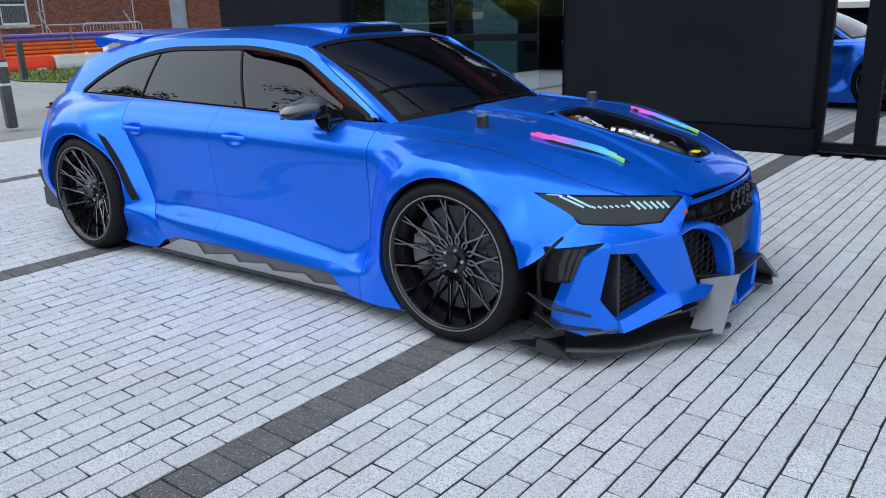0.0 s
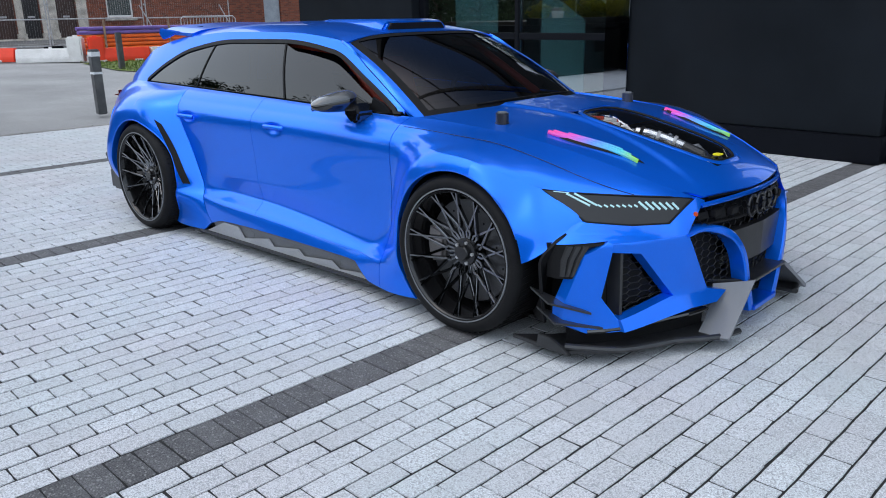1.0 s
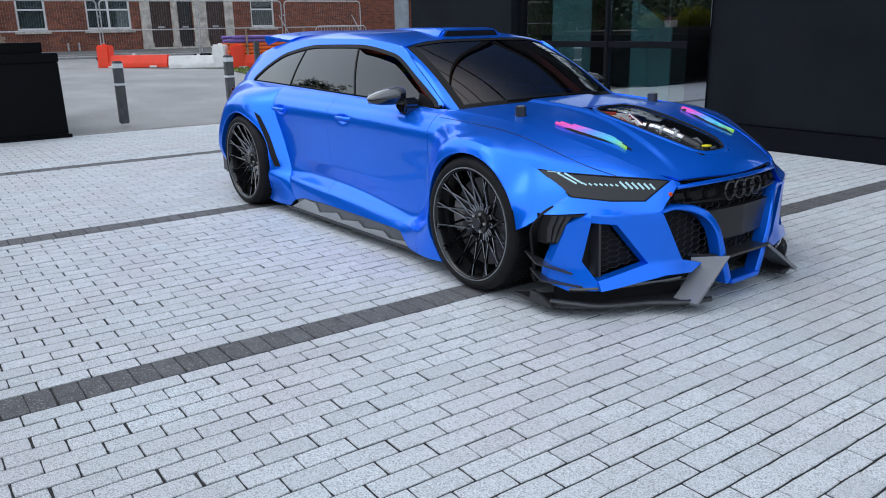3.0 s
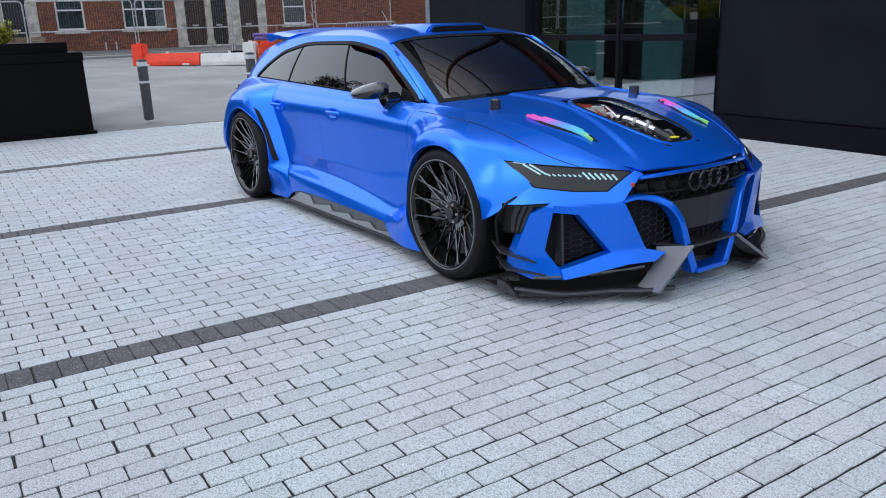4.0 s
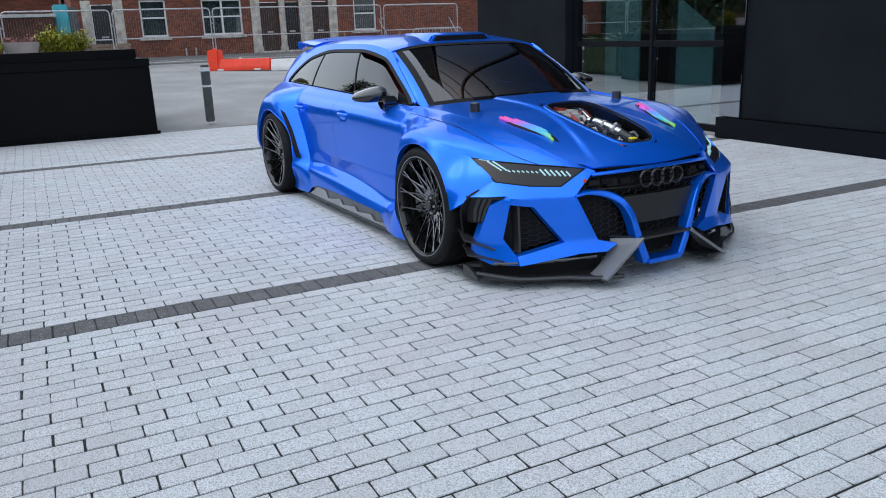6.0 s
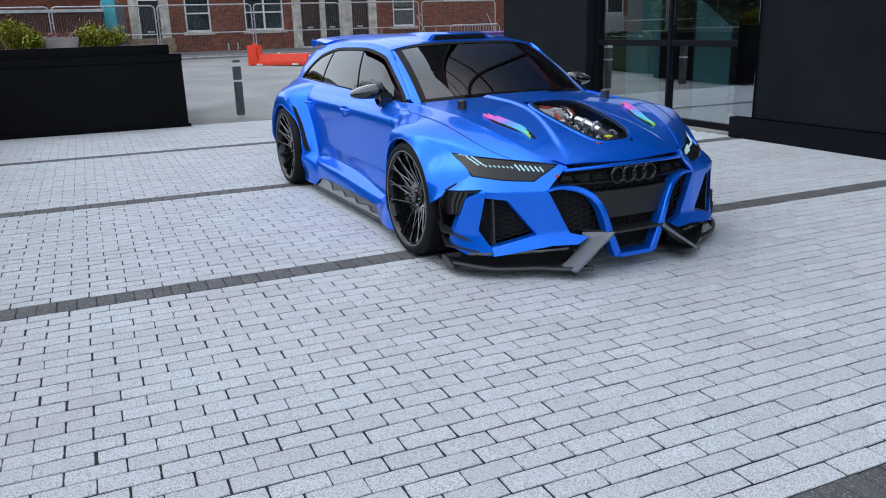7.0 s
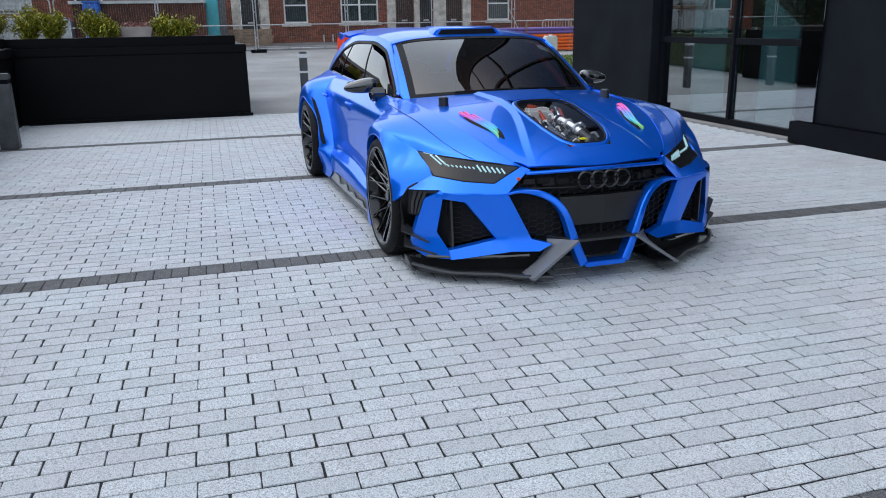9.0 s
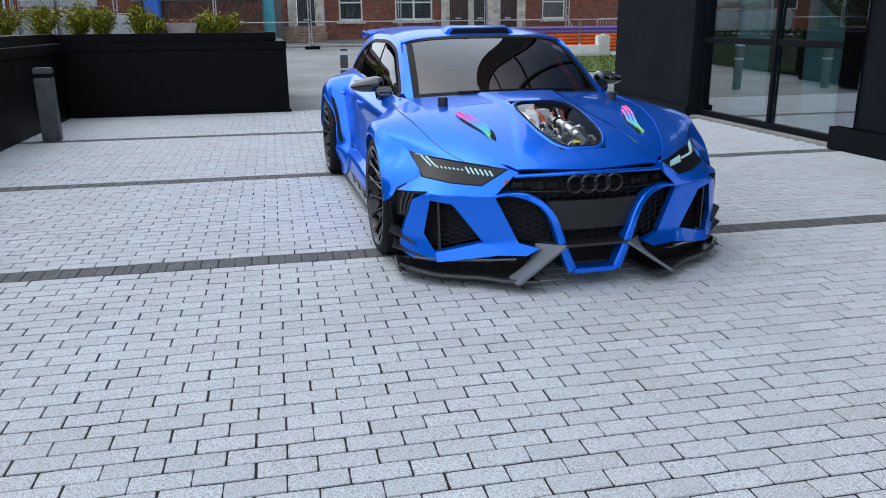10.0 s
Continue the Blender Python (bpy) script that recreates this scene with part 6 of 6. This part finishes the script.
    def blade(u, v):
        low = Vector((0.891, 0.478, 0.056)).lerp(Vector((1.022, 0.455, 0.066)), u)
        high = Vector((0.868, 0.305, 0.238)).lerp(Vector((1.004, 0.178, 0.25)), u)
        p = low.lerp(high, v)
        p.y -= 0.045 * math.sin(math.pi * v) * (1 - u) ** 2
        return Vector((p.x, side * p.y, p.z))
    panel("splitter_blade", skin(blade, 8, 12, (0.3, side, 1)), GREY_BLADE, car, "angled grey splitter blade", thick=0.016)
    for (xa, ya, za), (xb, yb, zb) in (((0.478, 1.0, 0.268), (0.62, 0.905, 0.215)), ((0.505, 0.99, 0.185), (0.655, 0.87, 0.15))):
        fin = bmesh.new()
        o = Vector((0.035, 0.04, -0.004))
        a, b = Vector((xa - 0.08, ya + 0.005, za + 0.03)), Vector((xb, yb, zb))
        c0, c1 = Vector((xa, ya, za)) + o, b + Vector((0.02, 0.012, 0.0))
        vs_ = []
        for up in (0.0, 0.009):
            vs_.append([fin.verts.new((p.x, side * p.y, p.z + up)) for p in (a, c0, c1, b)])
        fin.faces.new(vs_[0])
        fin.faces.new(vs_[1])
        for k in range(4):
            fin.faces.new((vs_[0][k], vs_[0][(k + 1) % 4], vs_[1][(k + 1) % 4], vs_[1][k]))
        bmesh.ops.recalc_face_normals(fin, faces=fin.faces)
        part("corner_fin", fin, CARBON, car, "thin dark corner fin")
    part("arch_trim", prism([(0.42, 0.12), (0.49, 0.12), (0.52, 0.3), (0.50, 0.42), (0.46, 0.44), (0.43, 0.30)], "y", side * 0.87, side * 0.90, bevel=0.006), MATT_BLACK, car)

part("chin", prism([(-0.132, 0.112), (-0.12, 0.085), (0.12, 0.085), (0.132, 0.112)], "x", 0.90, 0.992, bevel=0.004), PAINT, car)
part("bridge_plate", prism([(0.84, -0.30), (1.0, -0.18), (1.0, 0.18), (0.84, 0.30)], "z", 0.236, 0.25, bevel=0.003), CARBON, car)
# black tube under the bonnet lip, its colour standing for shade in the gap
part("nose_gap_shade", tube([(lip_x(y) - 0.006, y, bonnet(lip_x(y), y) - 0.012) for y in [-0.37 + 0.74 * k / 20 for k in range(21)]], 0.004, n=6), MATT_BLACK, car)
part("nose_strip", tube([(lip_x(y) + 0.006, y, 0.616 - 0.012 * (y / 0.42) ** 2) for y in [-0.42 + 0.84 * k / 20 for k in range(21)]], 0.011, n=8), PAINT, car)
for k in range(4):
    c = Vector((0.0, -0.128 + 0.074 * k + 0.017, 0.562))
    c.x = nose(c.y, c.z) + 0.012
    part("badge_ring", tube([c + Vector((0.0, 0.045 * math.cos(2 * math.pi * i / 32), 0.045 * math.sin(2 * math.pi * i / 32))) for i in range(32)], 0.0065, n=8, closed=True), BADGE_GREY, car, "dark plain ring badge")
for y0, y1, z0, z1 in ((0.215, 0.238, 0.54, 0.575), (0.245, 0.27, 0.545, 0.57), (-0.27, -0.20, 0.545, 0.575), (-0.37, -0.30, 0.55, 0.58)):
    x = nose(y0, z0)
    part("grille_badge", box(x - 0.02, x + 0.004, y0, y1, z0, z1, 0.003), GREY_BLADE if y0 > 0.25 else MATT_BLACK, car)
part("marker_lamp", box(nose(0.464, 0.57) - 0.03, nose(0.464, 0.57) + 0.006, -0.473, -0.455, 0.567, 0.586, 0.004), AMBER, car, "small orange marker")

# ---- mirrors ----
for side in (-1, 1):
    mb = bmesh.new()
    bmesh.ops.create_uvsphere(mb, u_segments=28, v_segments=18, radius=1.0)
    for v in mb.verts:
        x, y, z = v.co
        x, y, z = [math.copysign(abs(c) ** 0.8, c) for c in (x, y, z)]
        taper = 1 - 0.5 * (y * 0.5 + 0.5)
        v.co = Vector((-0.9 + 0.075 * x * taper - 0.02 * y - (0.03 if x < 0 else 0.0) * abs(x), side * (0.925 + 0.115 * y), 0.955 + 0.062 * z * taper + 0.012 * (1 - y)))
    mir = soft_normals(part("door_mirror", mb, PIANO, car, "gloss black door mirror with grey cap"), 60)
    cap = bmesh.new()
    bmesh.ops.create_uvsphere(cap, u_segments=28, v_segments=18, radius=1.0)
    bmesh.ops.delete(cap, geom=[v for v in cap.verts if v.co.z < 0.12], context="VERTS")
    for v in cap.verts:
        x, y, z = [math.copysign(abs(c) ** 0.8, c) for c in v.co]
        taper = 1 - 0.5 * (y * 0.5 + 0.5)
        v.co = Vector((-0.9 + 0.078 * x * taper - 0.02 * y - (0.03 if x < 0 else 0.0) * abs(x), side * (0.925 + 0.118 * y), 0.956 + 0.066 * z * taper + 0.012 * (1 - y)))
    soft_normals(part("mirror_cap", cap, MIRROR_CAP, mir, "polished dark grey mirror cap"), 60)
    part("mirror_glass", box(-0.995, -0.985, min(side * 0.85, side * 1.0), max(side * 0.85, side * 1.0), 0.925, 1.0, 0.004), CHROME, mir)
    part("mirror_arm", prism([(-0.90, 0.95), (-0.80, 0.965), (-0.775, 0.915), (-0.79, 0.872), (-0.84, 0.862), (-0.89, 0.90)], "y", side * 0.765, side * 0.872, bevel=0.012), PIANO, mir)
    part("mirror_corner", prism([(-0.67, 0.915), (-0.82, 0.92), (-0.80, 0.985), (-0.72, 0.955)], "y", side * 0.735, side * 0.752), MATT_BLACK, car)

# ---- cabin ----
part("dashboard", box(-0.98, -0.62, -0.66, 0.66, 0.62, 0.9, 0.06), MATT_BLACK, car)
part("cabin_floor", box(-3.3, -0.7, -0.68, 0.68, 0.3, 0.36), MATT_BLACK, car)
part("bulkhead", box(-0.66, -0.6, -0.7, 0.7, 0.3, 0.86), MATT_BLACK, car)
for side in (-1, 1):
    part("door_card", box(-2.5, -0.7, side * 0.72 - 0.02, side * 0.72 + 0.02, 0.35, 0.88, 0.01), MATT_BLACK, car)
    seat = part("seat", box(-1.7, -1.2, side * 0.36 - 0.25, side * 0.36 + 0.25, 0.42, 0.58, 0.06), RED_TRIM, car, "red leather bucket seat")
    back = box(-0.06, 0.06, side * 0.36 - 0.25, side * 0.36 + 0.25, 0.0, 0.62, 0.05)
    bmesh.ops.rotate(back, verts=back.verts, cent=(0, 0, 0), matrix=Matrix.Rotation(radians(-20), 3, "Y"))
    bmesh.ops.translate(back, verts=back.verts, vec=(-1.72, 0, 0.52))
    part("backrest", back, RED_TRIM, seat)
    head = box(-0.05, 0.05, side * 0.36 - 0.13, side * 0.36 + 0.13, 0.0, 0.17, 0.04)
    bmesh.ops.translate(head, verts=head.verts, vec=(-1.97, 0, 1.09))
    part("headrest", head, MATT_BLACK, seat)
    bar_ = tube([(-0.78, side * 0.64, 0.9), (-1.25, side * 0.57, 1.2), (-1.9, side * 0.55, 1.25), (-2.1, side * 0.56, 1.2), (-2.15, side * 0.62, 0.5)], 0.024, n=10)
    part("cage_bar", bar_, CAGE_RED, car, "red painted roll bar")
part("rear_bench", box(-2.75, -2.25, -0.6, 0.6, 0.4, 0.95, 0.08), RED_TRIM, car)
wheel_c = Vector((-1.08, 0.36, 0.86))
part("steering_wheel", tube([wheel_c + Matrix.Rotation(radians(-25), 3, "Y") @ Vector((0, 0.18 * math.cos(2 * math.pi * k / 28), 0.18 * math.sin(2 * math.pi * k / 28))) for k in range(28)], 0.016, n=8, closed=True), MATT_BLACK, car)
part("inner_mirror", box(-1.05, -1.02, -0.11, 0.11, 1.19, 1.25, 0.012), MATT_BLACK, car)


# ---- wheels ----
def lathe(profile, n=72):
    """A ring turned about Y from (radius, y) pairs."""
    bm = bmesh.new()
    rings = [[bm.verts.new((r * math.cos(2 * math.pi * k / n), y, r * math.sin(2 * math.pi * k / n))) for k in range(n)] for r, y in profile]
    for a, b in zip(rings, rings[1:]):
        for k in range(n):
            bm.faces.new((a[k], a[(k + 1) % n], b[(k + 1) % n], b[k]))
    bmesh.ops.recalc_face_normals(bm, faces=bm.faces)
    return bm


def spoke(bm, a0, r0, a1, r1, y0, y1, w0, w1, thick=0.016):
    """A flat bar between two polar places on the wheel's face (outer face towards -Y)."""
    p = Vector((r0 * math.cos(a0), y0, r0 * math.sin(a0)))
    q = Vector((r1 * math.cos(a1), y1, r1 * math.sin(a1)))
    side_ = (q - p).normalized().cross(Vector((0, 1, 0))).normalized()
    vs = []
    for c, w in ((p, w0), (q, w1)):
        vs.append([bm.verts.new(c + side_ * s * w + Vector((0, d, 0))) for s, d in ((-0.5, 0.001), (-0.36, -0.002), (0.36, -0.002), (0.5, 0.001), (0.5, thick), (-0.5, thick))])
    for k in range(6):
        bm.faces.new((vs[0][k], vs[0][(k + 1) % 6], vs[1][(k + 1) % 6], vs[1][k]))
    bm.faces.new(vs[0])
    bm.faces.new(vs[1])


def make_wheel():
    """A right-hand wheel; its outer face looks towards -Y and lies at y = 0."""
    w = new("wheel")
    w.parent = car
    w.empty_display_size = 0.2
    soft_normals(part("tyre", lathe([(0.298, 0.012), (0.305, 0.0), (0.325, -0.006), (0.343, 0.002), (0.356, 0.02), (0.36, 0.045), (0.361, 0.15), (0.36, 0.255), (0.352, 0.285), (0.33, 0.298), (0.295, 0.288)], 96), RUBBER, w, "low-profile black tyre"), 50)
    tread = bmesh.new()
    for k in range(72):
        a = 2 * math.pi * k / 72
        for y0, sgn in ((0.03, 1), (0.16, -1)):
            p = Vector((0.361 * math.cos(a), y0, 0.361 * math.sin(a)))
            q = Vector((0.361 * math.cos(a + sgn * 0.04), y0 + 0.1, 0.361 * math.sin(a + sgn * 0.04)))
            rod(p, q, 0.0035, tread, 4)
    part("tread", tread, RUBBER, w)
    soft_normals(part("rim", lathe([(0.302, 0.010), (0.300, 0.0), (0.290, -0.002), (0.283, 0.006), (0.280, 0.03), (0.272, 0.06), (0.262, 0.16), (0.272, 0.28)]), BARREL, w, "gloss black alloy rim"), 40)
    soft_normals(part("rim_edge", lathe([(0.3035, 0.004), (0.303, -0.003), (0.2975, -0.003), (0.297, 0.004)]), GREY_BLADE, w, "thin satin grey rim edge"), 40)
    n = 14
    pitch = 2 * math.pi / n
    for k in range(n):
        face = bmesh.new()
        a = pitch * k
        # a rounded loop at the hub, then two long blades that cross those of the neighbours
        spoke(face, a - 0.16 * pitch, 0.058, a - 0.25 * pitch, 0.098, 0.084, 0.076, 0.014, 0.012, 0.014)
        spoke(face, a + 0.16 * pitch, 0.058, a + 0.25 * pitch, 0.098, 0.084, 0.076, 0.014, 0.012, 0.014)
        spoke(face, a - 0.25 * pitch, 0.096, a, 0.122, 0.076, 0.070, 0.012, 0.012, 0.014)
        spoke(face, a + 0.25 * pitch, 0.096, a, 0.122, 0.076, 0.070, 0.012, 0.012, 0.014)
        for sg in (-1, 1):
            spoke(face, a + sg * 0.02 * pitch, 0.114, a + sg * 0.60 * pitch, 0.2835, 0.0715, 0.008, 0.0138, 0.0090, 0.017)
        bmesh.ops.recalc_face_normals(face, faces=face.faces)
        part("spoke", face, RIM_BLACK, w, "crossed gloss black spoke")
    hub = part("hub", lathe([(0.0005, 0.05), (0.03, 0.05), (0.034, 0.056), (0.036, 0.072), (0.060, 0.074), (0.064, 0.082), (0.064, 0.11)], 40), BARREL, w)
    for k in range(5):
        a = 2 * math.pi * k / 5
        part("wheel_bolt", rod((0.049 * math.cos(a), 0.064, 0.049 * math.sin(a)), (0.049 * math.cos(a), 0.078, 0.049 * math.sin(a)), 0.008, n=6), STEEL, hub)
    soft_normals(part("brake_disc", lathe([(0.09, 0.115), (0.235, 0.115), (0.235, 0.14), (0.09, 0.14)]), DISC, w, "bright drilled brake disc"), 40)
    for k in range(24):
        a, r = 2 * math.pi * k / 24, 0.12 + 0.037 * (k % 3)
        part("disc_hole", rod((r * math.cos(a), 0.1135, r * math.sin(a)), (r * math.cos(a), 0.117, r * math.sin(a)), 0.0055, n=8), MATT_BLACK, w)
    part("caliper", prism([(-0.235, -0.09), (-0.15, -0.075), (-0.14, 0.0), (-0.15, 0.075), (-0.235, 0.09), (-0.25, 0.0)], "y", 0.092, 0.17, bevel=0.012), CALIPER, w, "silver brake caliper")
    part("hub_back", lathe([(0.0005, 0.18), (0.262, 0.18), (0.262, 0.2)], 40), MATT_BLACK, w)
    return w


wheel = make_wheel()
wheel.matrix_basis = pose(0, -1.035, FZ)
copy_thing(wheel, pose(RX, -1.035, RZ, 0, 14, 0))
copy_thing(wheel, pose(0, 1.035, FZ, 0, 0, 180))
copy_thing(wheel, pose(RX, 1.035, RZ, 0, 20, 180))

# ---- block paving: pale running bond between dark double bands ----
BANDS = [1.072, -2.064, -4.84, -7.94]
LONG, DEEP, STEP = 0.1982, 0.098, 0.0991


def block_mesh(name, w, d, material, seed):
    """One paving block with a small worn chamfer and uneven edges, its top at z = 0."""
    rnd = random.Random(seed)
    hx, hy = (d / 2 - 0.0027, w / 2 - 0.0018) if w > d else (d / 2 - 0.0018, w / 2 - 0.0016)
    loop = []
    for (ax, ay), (bx, by) in (((-1, -1), (1, -1)), ((1, -1), (1, 1)), ((1, 1), (-1, 1)), ((-1, 1), (-1, -1))):
        cuts = 3 if (ax == bx) == (w > d) else 2
        for k in range(cuts):
            t = (k + (rnd.uniform(-0.2, 0.2) if k else 0)) / cuts
            chip = abs(rnd.gauss(0, 0.0009)) + (0.0012 if k == 0 else 0.0)
            x, y = (ax + (bx - ax) * t) * hx, (ay + (by - ay) * t) * hy
            loop.append((x - math.copysign(chip, x), y - math.copysign(chip, y)))
    bm = bmesh.new()
    rings = []
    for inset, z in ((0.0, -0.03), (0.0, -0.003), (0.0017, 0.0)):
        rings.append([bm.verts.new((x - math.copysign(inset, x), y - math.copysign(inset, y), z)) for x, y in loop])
    for a, b in zip(rings, rings[1:]):
        for k in range(len(loop)):
            bm.faces.new((a[k], a[(k + 1) % len(loop)], b[(k + 1) % len(loop)], b[k]))
    bm.faces.new(rings[-1])
    me = bpy.data.meshes.new(name)
    bm.to_mesh(me)
    bm.free()
    me.materials.append(material)
    return me


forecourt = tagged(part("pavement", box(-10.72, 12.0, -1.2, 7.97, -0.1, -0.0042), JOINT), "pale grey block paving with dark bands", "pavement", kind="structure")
rb = random.Random(3)
spots = []  # x, y, dark, size along x, size along y
edges = [12.0, 4.0, *BANDS, -10.72]
lanes = []
for a, b in zip(BANDS, BANDS[1:]):
    lanes.append((b + DEEP, a - DEEP))
lanes.append((-10.72, BANDS[-1] - DEEP))
lanes.append((BANDS[0] + DEEP, 11.9))
for lo, hi in lanes:
    n = round((hi - lo) / DEEP)
    step = (hi - lo) / n
    for i in range(n):
        start = 1.311 + (LONG / 2 if i % 2 else 0) + rb.uniform(-0.004, 0.004)
        y = start - LONG * math.ceil((start + 1.2) / LONG)
        while y < 7.97:
            if y + LONG > -1.2 and y < 7.93:
                spots.append((lo + (i + 0.5) * step, y + LONG / 2, False, step))
            y += LONG
for xb in BANDS:
    n = int(9.2 / STEP)
    for i in range(n):
        spots.append((xb, -1.2315 + STEP * (i + 0.5), True, 2 * DEEP))
pale = [block_mesh("block", LONG, DEEP, PAVER, 60 + k) for k in range(8)]
dark = [block_mesh("dark_block", STEP, 2 * DEEP, PAVER_DARK, 80 + k) for k in range(4)]
near = [s for s in spots if -1.55 < s[0] < 0.55 and 0.7 < s[1] < 3.35]
near_band = [s for s in spots if s[2] and abs(s[0] + 2.064) < 0.1 and 0.2 < s[1] < 2.4]
picked = set(map(id, near[:278] + near_band))
joined = {False: ([], []), True: ([], [])}
for s in spots:
    x, y, is_dark, _ = s
    lift, tx, ty = rb.uniform(-0.0018, 0.0008), rb.gauss(0, 0.006), rb.gauss(0, 0.004)
    me = rb.choice(dark if is_dark else pale)
    m = Matrix.Translation((x + rb.gauss(0, 0.0006), y + rb.gauss(0, 0.0012), lift)) @ Euler((ty, tx, rb.gauss(0, 0.004))).to_matrix().to_4x4()
    if id(s) in picked:
        ob = new("dark_block" if is_dark else "block", me)
        ob.parent = forecourt
        ob.matrix_basis = m
    else:
        vs, fs = joined[is_dark]
        base = len(vs)
        vs.extend([tuple(m @ v.co) for v in me.vertices])
        fs.extend([tuple(base + k for k in p.vertices) for p in me.polygons])
for is_dark, name in ((False, "blocks"), (True, "dark_blocks")):
    me = bpy.data.meshes.new(name)
    me.from_pydata(joined[is_dark][0], [], joined[is_dark][1])
    me.materials.append(PAVER_DARK if is_dark else PAVER)
    ob = new(name, me)
    ob.parent = forecourt
    ob["kind"] = "stuff"
